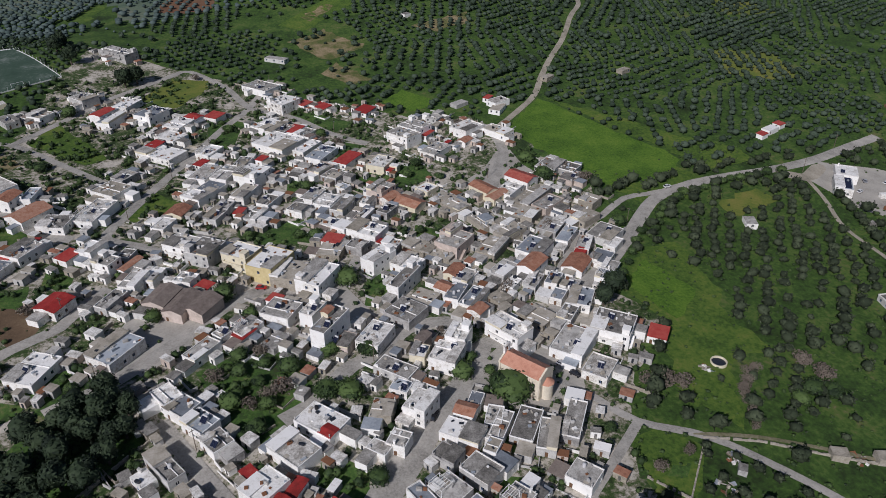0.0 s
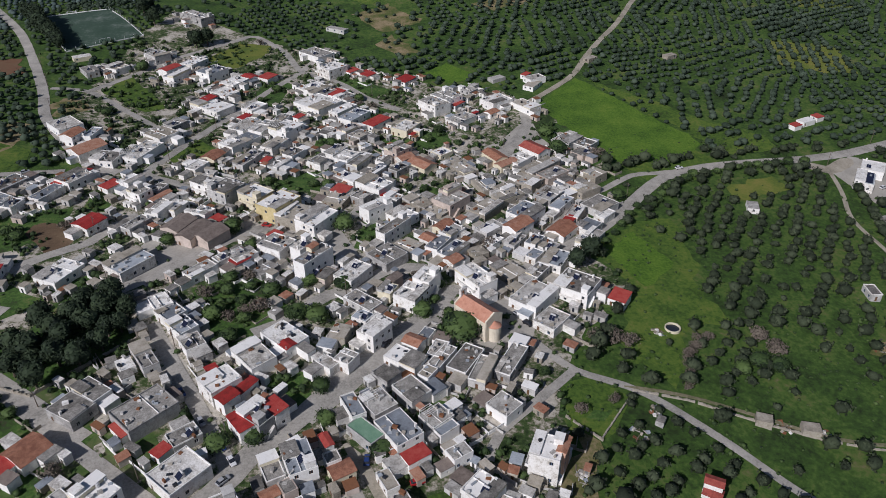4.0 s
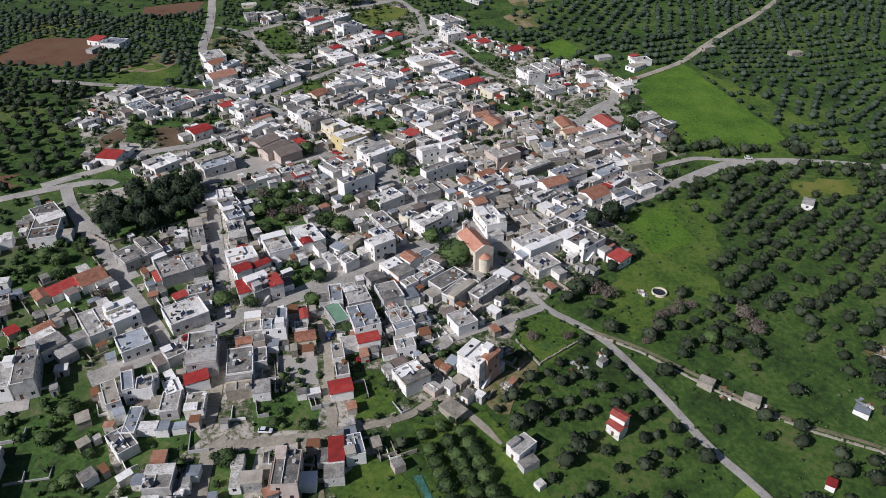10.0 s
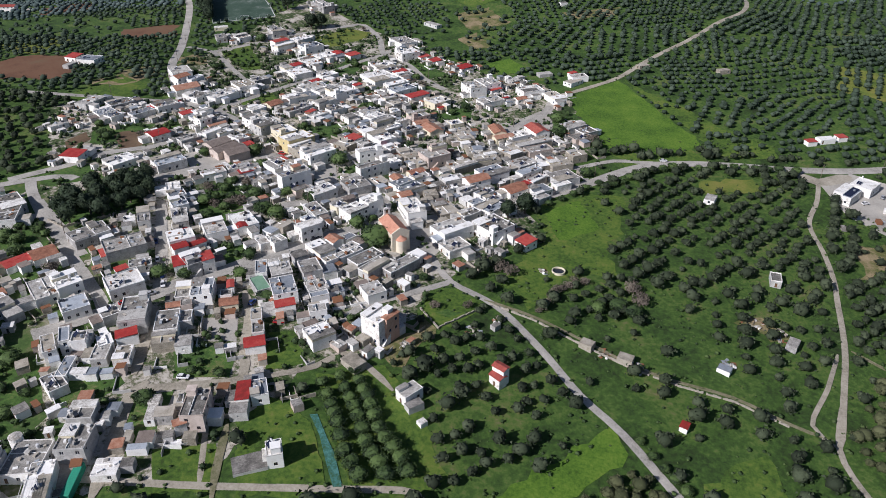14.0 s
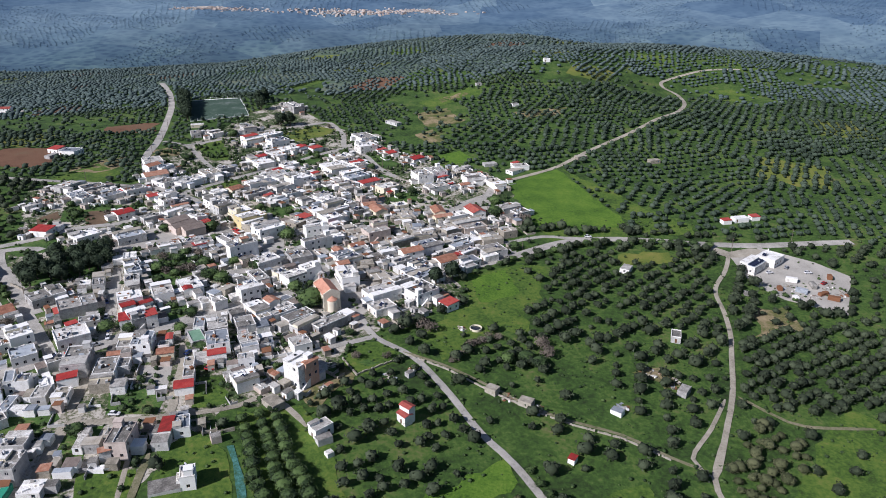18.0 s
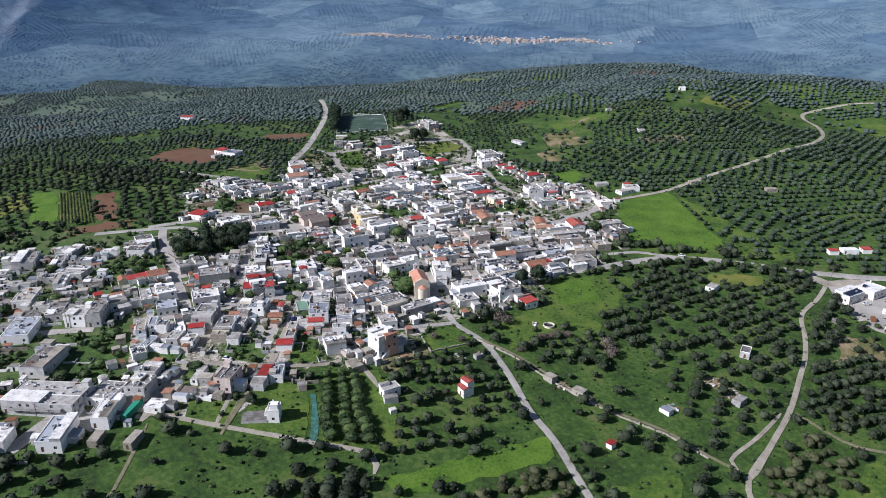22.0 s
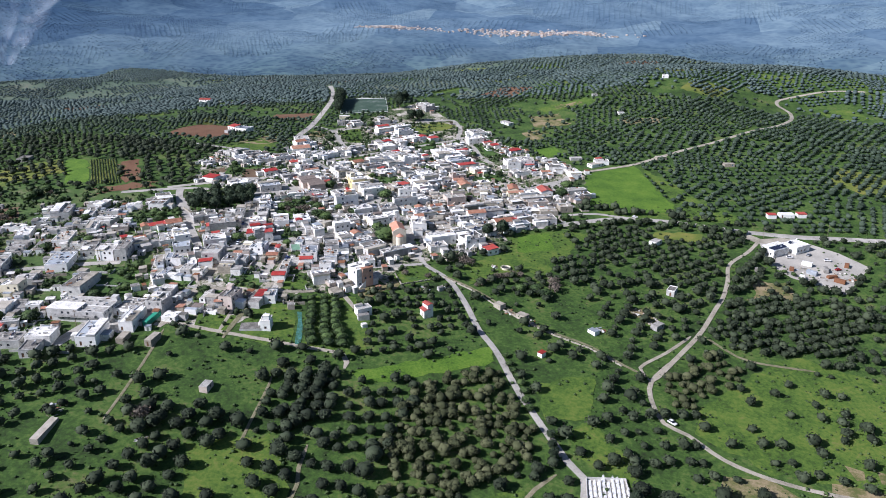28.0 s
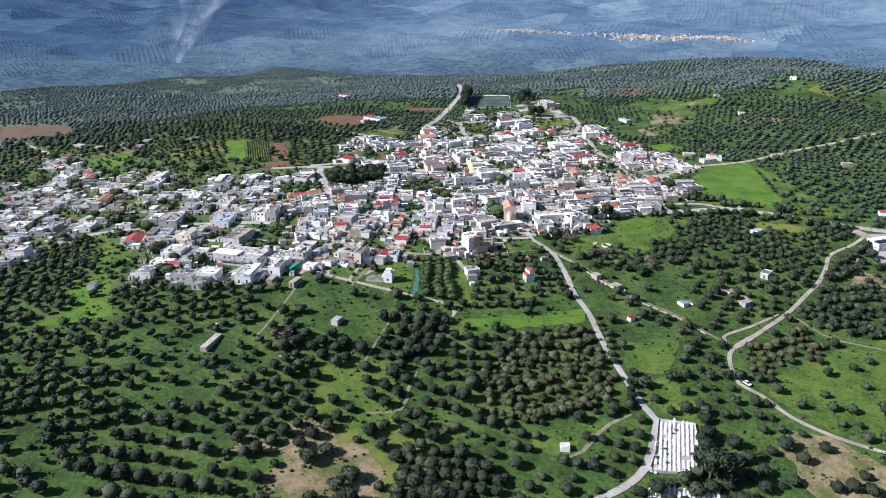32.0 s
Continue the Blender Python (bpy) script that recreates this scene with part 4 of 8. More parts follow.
    if not gable and not shed and style in "wgbyYpse" and min(w, d) > 5:
        if more.random() < 0.6:      # a room raised above the rest of the roof
            rise, t = more.uniform(0.45, 1.3), more.uniform(0.3, 0.55)
            sx = more.choice((-1, 1))
            box_a = (-w / 2 - 0.06, -d / 2 - 0.06, -w / 2 + w * t, d / 2 + 0.06) if sx < 0 else (w / 2 - w * t, -d / 2 - 0.06, w / 2 + 0.06, d / 2 + 0.06)
            if more.random() < 0.5:
                box_a = (box_a[0], box_a[1], box_a[2], box_a[1] + d * more.uniform(0.45, 0.7))
            bm = bmesh.new()
            box(bm, box_a[0], box_a[1], h + 0.034, box_a[2], box_a[3], h + rise)
            box(bm, box_a[0] - 0.1, box_a[1] - 0.1, h + rise + 0.004, box_a[2] + 0.1, box_a[3] + 0.1, h + rise + 0.13, 1)
            part("raised_room", bm, [M[more.choice((WALLS[style], "white", "grey", "cream"))], M[more.choice(("roof_grey", "roof_old", "roof_white", "roof_white", "roof_grey"))]], top)
        if more.random() < 0.05:     # a bare frame of posts and rafters over the terrace
            x0, y0 = -w / 2 + 0.3, -d / 2 + 0.3
            x1, y1 = x0 + w * 0.5, y0 + d * 0.5
            bm = bmesh.new()
            for py in (y0, y1):
                box(bm, x0 - 0.15, py - 0.06, h + 2.18, x1 + 0.15, py + 0.06, h + 2.3)
            frame_top = part("pergola", bm, M["white"], top)
            for px, py in ((x0, y0), (x1, y0), (x1, y1), (x0, y1)):
                bm = bmesh.new()
                box(bm, px - 0.07, py - 0.07, h + 0.034, px + 0.07, py + 0.07, h + 2.176)
                part("post", bm, M["white"], frame_top)
            for k in range(6):
                bm = bmesh.new()
                px = x0 + (x1 - x0) * k / 5
                box(bm, px - 0.06, y0 - 0.2, h + 2.304, px + 0.06, y1 + 0.2, h + 2.44)
                part("rafter", bm, M["white"], frame_top)
        if storeys > 1 and more.random() < 0.4:      # outside stair along a wall
            bm = bmesh.new()
            n = 14
            side = [(0.0, -1.0)]
            for k in range(n):
                side += [(k * 0.28, floor_h * (k + 1) / n), ((k + 1) * 0.28, floor_h * (k + 1) / n)]
            side.append((n * 0.28, -1.0))
            ring = [[bm.verts.new((px, -d / 2 + d * 0.12 + q, zz)) for q, zz in side] for px in (w / 2 + 0.06, w / 2 + 1.05)]
            bm.faces.new(ring[0])
            bm.faces.new(ring[1][::-1])
            for k in range(len(side)):
                q = (k + 1) % len(side)
                bm.faces.new((ring[0][k], ring[1][k], ring[1][q], ring[0][q]))
            bmesh.ops.recalc_face_normals(bm, faces=bm.faces)
            part("outside_stair", bm, M[WALLS[style]], top)
    if extra == "solar":
        for i in range(2):
            for j in range(5):
                bm = bmesh.new()
                box(bm, -0.85, -0.75, 0, 0.85, 0.75, 0.06)
                q = part("solar_panel", bm, M["panel"], top, "blue-black photovoltaic panel")
                q.matrix_basis = pose((i - 0.5) * w * 0.42, (j - 2) * d * 0.17, h + 0.5, 18, 0, 0) @ Matrix.Diagonal((w * 0.22, d * 0.1, 1, 1))
    PLANS[-1] += (top,)
    return top


HEATERS = []
house(-121.1, 371.5, 27.0, 11.0, -51, 5.0, "g")
house(-187.7, 301.0, 11.1, 6.7, 24, 2.6, "y")
house(-177.6, 273.8, 7.8, 13.9, 29, 3.4, "g")
house(-161.6, 277.2, 10.2, 10.4, -42, 3.4, "w")
house(-139.9, 296.6, 14.0, 11.0, -54, 4.4, "g")
house(-129.0, 268.3, 7.4, 12.7, -39, 5.6, "r")
house(-124.3, 261.5, 8.3, 16.6, -33, 4.3, "b")
house(-116.3, 284.9, 9.9, 15.3, -36, 3.4, "w")
house(-103.2, 262.6, 12.1, 15.7, -44, 5.6, "b")
house(-89.4, 248.2, 11.4, 14.4, -39, 3.4, "w")
house(-80.3, 255.8, 8.9, 7.1, -52, 3.4, "r")
house(-69.3, 254.5, 8.9, 9.2, -44, 3.4, "r")
house(-94.1, 231.0, 14.6, 10.9, -49, 3, "w")
house(-103.1, 218.4, 6.6, 9.8, -46, 3.7, "r")
house(-99.6, 209.3, 22.6, 13.4, -45, 3.4, "w")
house(-76.2, 204.9, 8.1, 12.9, -42, 3.4, "w")
house(-116.8, 183.7, 7.3, 10.6, -44, 3.4, "g")
house(-171.0, 182.5, 15.6, 12.7, -54, 4.3, "w")
house(-163.7, 166.6, 7.7, 10.1, -28, 5.6, "o")
house(-155.4, 169.8, 5.0, 11.9, -18, 4.3, "b")
house(-154.2, 151.5, 11.0, 15.4, -46, 4.3, "o")
house(-143.4, 141.8, 11.7, 11.4, -20, 3.4, "w")
house(-128.4, 148.4, 10.2, 20.7, -30, 3.4, "w")
house(-122.0, 168.2, 13.5, 12.3, -45, 4.3, "w")
house(-106.1, 136.5, 3.4, 4.7, -40, 2.1, "w")
house(-100.9, 129.3, 6.3, 10.0, -36, 3.4, "w")
house(-94.6, 141.3, 8.4, 9.4, -33, 3, "o")
house(-86.1, 154.0, 11.9, 8.6, -49, 3.4, "w")
house(-79.2, 132.7, 6.2, 10.5, -36, 3.4, "g")
house(-179.5, 116.5, 8.7, 14.0, -38, 3.4, "g")
house(-171.5, 115.7, 4.9, 6.2, -33, 2.6, "g")
house(-180.2, 100.4, 9.8, 10.6, -39, 3.4, "b")
house(-173.2, 96.7, 7.0, 8.1, -26, 3.4, "b")
house(-153.3, 119.6, 9.9, 13.0, -40, 3.9, "w")
house(-161.9, 107.0, 6.1, 14.2, -34, 3, "b")
house(-159.3, 116.0, 4.7, 4.2, -34, 2.6, "r")
house(-136.6, 112.2, 6.3, 7.9, -44, 3, "r")
house(-128.1, 113.8, 8.4, 9.4, -41, 4.3, "w")
house(-122.1, 100.2, 8.0, 7.0, -41, 5.6, "w")
house(-114.0, 99.8, 3.1, 10.7, -41, 3, "o")
house(-115.2, 107.2, 5.1, 6.7, -30, 3.4, "g")
house(-138.6, 77.8, 9.1, 10.2, -38, 3.9, "r")
house(-120.1, 75.4, 5.5, 11.6, -39, 3.4, "g")
house(-112.7, 86.5, 7.0, 10.5, -30, 3.4, "w")
house(-105.7, 88.8, 5.2, 9.7, -32, 3.4, "w")
house(-103.0, 71.8, 8.8, 12.3, -34, 4.3, "n")
house(-96.4, 65.7, 7.8, 14.2, -34, 4.3, "n")
house(-89.8, 63.0, 9.4, 11.7, -43, 4.3, "n")
house(-99.8, 62.7, 6.8, 2.5, -42, 2.6, "r")
house(-94.2, 82.8, 7.4, 6.8, -36, 3.4, "w")
house(-88.1, 77.1, 5.9, 5.3, -46, 2.6, "r")
house(-94.2, 107.7, 11.8, 10.2, -41, 5.6, "w")
house(-85.7, 100.4, 11.1, 12.8, -40, 6, "g")
house(-37.2, 293.9, 20.1, 14.2, -52, 3.4, "w")
house(-28.8, 260.0, 13.0, 14.9, -55, 6, "w")
house(-16.5, 259.7, 6.5, 8.2, -53, 2.6, "r")
house(-6.8, 251.1, 7.5, 7.6, -57, 2.6, "r")
house(15.5, 238.7, 9.0, 10.6, -50, 2.6, "r")
house(-42.5, 233.1, 11.3, 15.1, -55, 3.4, "w")
house(-36.8, 224.0, 9.3, 14.9, -45, 3.4, "w")
house(-28.9, 222.3, 6.9, 10.0, -44, 3, "r")
house(-24.5, 216.9, 7.3, 11.2, -52, 3, "w")
house(-40.3, 207.2, 20.9, 19.1, -49, 3.9, "w")
house(-26.8, 197.1, 6.9, 16.9, -46, 3.4, "w")
house(-21.4, 187.0, 9.7, 17.8, -43, 3.4, "b")
house(-58.8, 168.3, 12.2, 14.4, -41, 6, "w")
house(-81.3, 192.0, 4.9, 7.0, -46, 2.6, "r")
house(-80.4, 179.1, 9.5, 16.8, -35, 3.4, "w")
house(-70.8, 175.8, 8.7, 16.0, -35, 3.4, "w")
house(-61.8, 185.8, 6.6, 13.2, -28, 3.4, "w")
house(-51.7, 188.0, 4.3, 5.7, -48, 3.4, "r")
house(-9.8, 176.6, 8.0, 14.7, -48, 3.4, "r")
house(4.9, 166.0, 10.2, 13.6, -42, 4.3, "y")
house(-34.3, 173.4, 6.9, 12.4, -36, 2.6, "p")
house(-25.5, 168.5, 7.8, 12.0, -52, 3.4, "p")
house(-20.5, 160.6, 9.4, 9.9, -49, 3, "g")
house(-79.5, 160.7, 10.1, 12.6, -44, 3.4, "b")
house(-64.7, 151.4, 7.4, 14.4, -37, 4.3, "w")
house(25.8, 193.6, 15.4, 11.7, -60, 5.6, "w")
house(34.5, 201.7, 14.4, 12.6, -57, 6, "w")
house(39.8, 195.4, 4.1, 8.7, -51, 3, "r")
house(63.1, 194.6, 12.3, 15.4, -63, 4.3, "w")
house(56.9, 181.2, 5.3, 7.5, -56, 3, "o")
house(79.1, 187.4, 15.9, 9.4, -61, 3.4, "w")
house(96.0, 226.0, 12.0, 8.0, 20, 3.2, "w")
house(92.3, 218.2, 7.0, 12.7, -42, 2.6, "w")
house(92.3, 233.2, 4.0, 6.0, -53, 2.6, "r")
house(72.9, 232.4, 5.8, 10.2, -65, 2.1, "g")
house(51.4, 216.1, 7.4, 8.3, -52, 2.6, "g")
house(37.8, 175.5, 9.4, 15.9, -54, 3, "w")
house(67.6, 131.3, 13.9, 9.1, -60, 3.9, "c")
house(44.5, 125.0, 12.5, 7.5, -69, 4.3, "o")
house(48.4, 117.5, 5.3, 11.9, -58, 3.4, "o")
house(56.5, 121.3, 8.7, 13.8, -54, 3.4, "w")
house(64.5, 112.8, 9.0, 22.5, -56, 3.4, "s")
house(68.5, 103.8, 8.3, 15.0, -61, 3.4, "p")
house(55.0, 97.6, 9.6, 12.1, -49, 3.4, "s")
house(88.2, 140.0, 11.2, 13.6, -53, 3.4, "g")
house(95.8, 135.3, 10.9, 10.4, -53, 3.4, "g")
house(92.9, 126.3, 8.1, 12.3, -58, 3, "p")
house(89.3, 100.5, 7.6, 9.3, -59, 4.3, "s")
house(79.9, 88.1, 7.8, 12.5, -64, 3.4, "s")
house(-1.1, 129.8, 6.4, 8.5, -56, 3.4, "o")
house(6.5, 121.8, 12.4, 8.6, -55, 3.4, "o")
house(-3.4, 135.5, 8.9, 11.7, -51, 5.6, "p")
house(18.9, 134.1, 7.7, 8.6, -58, 3, "y")
house(-11.8, 128.2, 5.2, 8.0, -39, 3.4, "w")
house(-5.7, 117.9, 5.9, 8.8, -50, 3.4, "g")
house(26.2, 113.8, 12.0, 8.9, -65, 3.4, "s")
house(24.3, 123.5, 10.2, 7.4, -59, 2.6, "s")
house(30.5, 96.7, 12.9, 3.6, -75, 2.6, "s")
house(40.7, 85.1, 8.0, 13.8, -64, 3.4, "s")
house(42.7, 94.1, 7.2, 10.7, -60, 3, "s")
house(-72.4, 92.8, 12.2, 10.5, -45, 6.5, "y")
house(-62.7, 83.0, 11.8, 15.9, -43, 7, "Y")
house(-56.5, 75.2, 10.5, 13.3, -35, 5.6, "s")
house(-47.1, 68.2, 10.4, 16.0, -42, 6.5, "w")
house(-37.4, 90.4, 9.8, 9.8, -30, 3, "s")
house(-34.8, 98.0, 8.0, 7.1, -37, 3.4, "r")
house(-30.5, 109.9, 13.5, 7.2, -51, 3.4, "w")
house(-19.3, 101.0, 14.6, 10.5, -47, 4.3, "w")
house(-26.0, 90.3, 7.7, 7.6, -45, 3.9, "g")
house(-21.3, 75.5, 7.2, 13.2, -58, 6.5, "w")
house(-12.0, 88.3, 7.4, 5.5, -44, 3.4, "g")
house(-16.0, 57.7, 4.8, 17.3, -47, 6.5, "w")
house(-62.5, 128.8, 6.2, 11.0, -40, 3.4, "g")
house(-69.0, 134.5, 3.8, 5.9, -35, 2.6, "r")
house(-75.8, 139.1, 6.4, 12.5, -31, 3.4, "g")
house(-55.5, 140.7, 6.6, 9.9, -42, 3.4, "w")
house(-43.4, 129.9, 8.3, 8.3, -43, 3.4, "w")
house(-34.7, 141.7, 6.8, 12.4, -43, 3.4, "w")
house(-29.8, 133.2, 8.6, 11.3, -39, 3.9, "w")
house(-24.1, 127.4, 6.7, 12.8, -40, 3.4, "g")
house(-19.3, 145.7, 5.4, 5.2, -52, 3.4, "b")
house(-17.0, 115.4, 5.2, 10.3, -43, 3.4, "p")
house(-63.6, 51.8, 11.5, 10.6, -40, 4.3, "w")
house(-64.5, 60.8, 5.1, 4.9, -44, 3, "r")
house(-49.6, 33.7, 5.7, 15.5, -46, 9.3, "w")
house(-49.6, 37.0, 2.9, 4.0, -45, 11.2, "o")
house(-53.2, 46.0, 5.5, 9.4, -44, 6.5, "w")
house(-35.4, 28.5, 8.6, 13.1, -43, 4.3, "w")
house(-46.6, 29.6, 7.5, 8.6, -38, 3.4, "p")
house(-76.3, 45.7, 5.9, 9.8, -54, 3.4, "w")
house(-77.8, 43.5, 5.8, 6.8, -52, 2.8, "r")
house(-84.8, 44.3, 4.7, 4.7, -54, 3.4, "w")
house(-91.8, 37.4, 5.9, 11.6, -50, 3.4, "w")
house(-68.1, 36.5, 5.8, 9.0, -48, 2.6, "g")
house(-103.2, 17.1, 8.3, 6.4, -63, 4.3, "w")
house(-99.2, 11.3, 8.3, 7.5, -52, 3.9, "b")
house(-94.6, 3.1, 9.0, 7.1, -53, 3.9, "b")
house(-90.8, -5.3, 7.7, 6.8, -63, 3.4, "w")
house(-64.2, 8.8, 3.7, 4.1, -44, 2.6, "g")
house(-61.1, -6.6, 13.8, 9.5, -52, 3.9, "w")
house(-60.2, -11.8, 4.3, 4.1, -53, 4.1, "r")
house(-70.8, -15.5, 12.7, 9.1, -57, 4.3, "w")
house(-33.5, 10.6, 13.3, 6.6, -50, 3.4, "g")
house(-34.3, 2.0, 6.2, 5.5, -41, 3, "b")
house(-15.7, 10.9, 9.4, 10.1, -41, 5.6, "w")
house(-8.9, 17.9, 7.1, 8.6, -40, 7.4, "w")
house(-20.6, 21.5, 3.7, 5.4, -49, 5.1, "n")
house(-23.7, 15.5, 5.3, 6.6, -36, 4.3, "y")
house(-31.4, -9.3, 7.6, 9.6, -48, 6, "w")
house(-42.8, -6.5, 6.9, 8.5, -28, 3.4, "s")
house(-41.7, -20.5, 5.9, 6.3, -40, 4.3, "w")
house(-47.8, -21.3, 6.6, 4.5, -49, 3.4, "w")
house(-21.0, 39.8, 11.6, 11.8, -54, 3.9, "g")
house(-12.0, 47.0, 9.1, 10.6, -49, 2.6, "s")
house(-2.3, 50.5, 6.0, 5.7, -52, 3.9, "o")
house(0.5, 45.6, 5.9, 11.2, -41, 4.3, "b")
house(6.0, 40.6, 6.9, 13.0, -47, 3.9, "b")
house(4.3, 33.0, 5.7, 6.0, -55, 4.3, "o")
house(10.1, 18.4, 14.6, 8.9, -63, 6, "w")
house(24.8, 25.5, 11.7, 9.6, -61, 3, "s")
house(36.1, 23.1, 5.5, 10.0, -47, 3.4, "g")
house(5.7, 61.1, 5.2, 8.6, -50, 3.4, "o")
house(8.5, 56.1, 6.7, 9.5, -52, 3.4, "w")
house(12.9, 80.4, 11.1, 13.9, -52, 6, "p")
house(13.7, 86.1, 5.6, 9.4, -55, 7.4, "p")
house(-1.6, 83.8, 11.5, 8.9, -56, 3, "s")
house(5.3, 77.1, 13.8, 9.2, -49, 3, "s")
house(-10.4, 71.6, 11.1, 9.5, -48, 3.4, "w")
house(27.9, 74.8, 8.8, 15.0, -48, 3.4, "s")
house(25.1, 56.7, 7.6, 12.0, -57, 3.4, "g")
house(24.6, 47.1, 4.5, 7.5, -54, 3, "w")
house(37.2, 55.4, 7.4, 12.2, -55, 5.6, "o")
house(44.3, 68.0, 11.4, 14.2, -52, 4.3, "b")
house(60.0, 84.0, 9.4, 11.6, -49, 3.4, "g")
house(63.4, 75.3, 5.7, 14.0, -47, 3.4, "b")
house(56.3, 53.3, 8.9, 11.9, -49, 3.4, "o")
house(61.9, 60.5, 4.4, 7.1, -44, 3, "r")
house(66.9, 66.4, 6.0, 11.4, -38, 3.4, "p")
house(81.0, 72.7, 11.5, 13.9, -58, 3.4, "g")
house(80.0, 63.8, 5.5, 9.1, -54, 3.4, "w")
house(69.1, 55.0, 8.0, 10.6, -51, 3.4, "b")
house(62.9, 42.6, 5.9, 7.3, -46, 3.4, "b")
house(69.6, 48.4, 6.0, 7.6, -47, 3, "g")
house(41.6, 45.2, 5.1, 9.0, -44, 3.4, "b")
house(33.6, 46.5, 5.2, 10.3, -47, 3, "g")
house(38.5, 35.1, 4.9, 7.4, -46, 3, "b")
house(46.4, 40.2, 6.2, 8.1, -49, 3, "g")
house(46.2, 31.3, 8.8, 12.2, -39, 3.4, "b")
house(15.8, 39.7, 6.9, 6.8, -71, 3, "s")
house(29.6, 6.8, 11.7, 16.0, -49, 4.3, "w")
house(32.2, -6.8, 8.9, 11.1, -50, 3.4, "w")
house(47.9, 10.7, 14.1, 13.3, -44, 6, "w")
house(62.8, 4.2, 6.7, 7.4, -43, 3.4, "r")
house(-3.2, -24.4, 7.1, 13.7, -40, 3.4, "g")
house(11.9, -26.4, 5.6, 16.1, -38, 3.4, "g")
house(1.3, -30.1, 5.9, 12.5, -33, 3.4, "g")
house(-12.8, -21.2, 5.0, 14.0, -32, 3.4, "w")
house(10.4, -69.1, 8.6, 8.7, -31, 10, "w")
house(15.0, -69.5, 2.5, 6.4, -34, 10.8, "T")
house(55.3, -82.6, 5.0, 3.2, -36, 6.5, "R")
house(54.5, -84.2, 4.9, 3.6, -42, 3.9, "R")
house(52.3, -55.5, 2.6, 3.2, -41, 2.1, "g")
house(-18.8, -14.2, 6.3, 5.3, -41, 3.9, "o")
house(-13.8, -10.0, 4.2, 6.0, -38, 3, "b")
house(-22.8, -22.3, 12.4, 7.4, -44, 3.9, "w")
house(-10.6, -22.5, 4.6, 11.6, -41, 3.4, "w")
house(-16.8, -30.4, 4.0, 5.7, -44, 4.3, "w")
house(-30.0, -29.1, 7.7, 6.1, -54, 3.4, "g")
house(-23.1, -37.4, 9.9, 7.8, -59, 4.3, "g")
house(-17.5, -48.9, 7.0, 8.2, -59, 3.9, "g")
house(-15.3, -53.6, 3.4, 7.1, -61, 3.4, "b")
house(-13.5, -63.1, 4.7, 6.5, -67, 4.3, "w")
house(-41.5, -42.2, 10.0, 4.5, -72, 4.3, "b")
house(-38.8, -52.1, 10.7, 5.4, -54, 3.9, "e")
house(-33.9, -41.5, 9.2, 8.2, -63, 4.3, "g")
house(-29.3, -53.1, 12.4, 9.2, -64, 5.1, "b")
house(-25.8, -62.8, 4.7, 7.3, -67, 4.3, "r")
house(-32.0, -58.8, 3.8, 2.7, -58, 2.6, "o")
house(-57.8, -60.7, 11.4, 7.8, -76, 5.6, "b")
house(-65.3, -61.4, 9.3, 5.2, -73, 3.4, "g")
house(-50.1, -53.4, 5.3, 2.5, -70, 3, "r")
house(-48.9, -60.7, 4.0, 4.2, -73, 3.9, "w")
house(-46.6, -64.6, 5.0, 6.5, -70, 3.4, "o")
house(-80.5, -27.2, 8.7, 10.4, -56, 5.6, "w")
house(-78.0, -34.2, 4.6, 5.9, -49, 5.1, "r")
house(-72.9, -29.6, 3.4, 7.2, -42, 4.3, "r")
house(-68.7, -42.8, 9.6, 8.0, -47, 5.6, "g")
house(-73.5, -44.9, 8.5, 5.1, -61, 5.1, "r")
house(-64.0, -41.0, 7.0, 4.8, -54, 5.9, "r")
house(-122.3, -30.7, 10.6, 8.8, -39, 3.9, "g")
house(-117.9, -24.1, 11.0, 6.3, -43, 3.9, "g")
house(-101.4, -35.0, 11.7, 15.8, -52, 4.3, "g")
house(-107.6, -40.9, 7.0, 2.5, -51, 2.6, "r")
house(-89.2, -59.9, 11.0, 12.9, -49, 4.3, "w")
house(-95.0, -50.7, 3.9, 4.7, -45, 3, "r")
house(-89.4, -46.1, 6.0, 8.5, -61, 3, "g")
house(-108.9, -64.8, 9.3, 8.9, -42, 5.6, "w")
house(-116.8, -68.0, 14.8, 8.6, -46, 3.4, "w")
house(-100.1, -76.0, 9.4, 9.4, -49, 3.9, "b")
house(4.1, -46.5, 8.3, 7.9, -54, 3.9, "w")
house(-167.9, 44.5, 10.2, 8.8, -3, 3.4, "r")
house(-168.2, -7.9, 15.4, 9.8, -43, 3.9, "g")
house(-105.0, -10.2, 13.6, 5.2, -63, 3.4, "g")
house(-110.5, -12.5, 6.2, 4.8, -63, 2.6, "w")
house(-142.1, 42.6, 10.6, 14.3, -33, 3.4, "w")
house(-118.1, 45.2, 10.9, 15.1, -45, 4.3, "b")
house(-197.0, 115.2, 8.7, 16.1, -16, 3.4, "g")
house(-195.9, 81.0, 5.2, 6.1, -26, 2.6, "w")
house(-251.7, 194.3, 8.8, 8.6, -11, 3.4, "r")
house(-239.2, 192.6, 12.9, 11.7, -3, 3.4, "b")
house(-246.0, 178.9, 4.7, 9.3, -10, 2.6, "g")
house(-130.6, -45.1, 9.2, 9.3, -42, 3.4, "o")
house(-137.8, -51.3, 6.5, 10.4, -36, 3, "r")
house(-143.3, -56.4, 6.6, 4.5, -41, 3, "o")
house(-127.8, -78.9, 12.1, 8.1, -36, 3.4, "w")
house(-133.1, -72.9, 5.6, 6.7, -39, 2.6, "o")
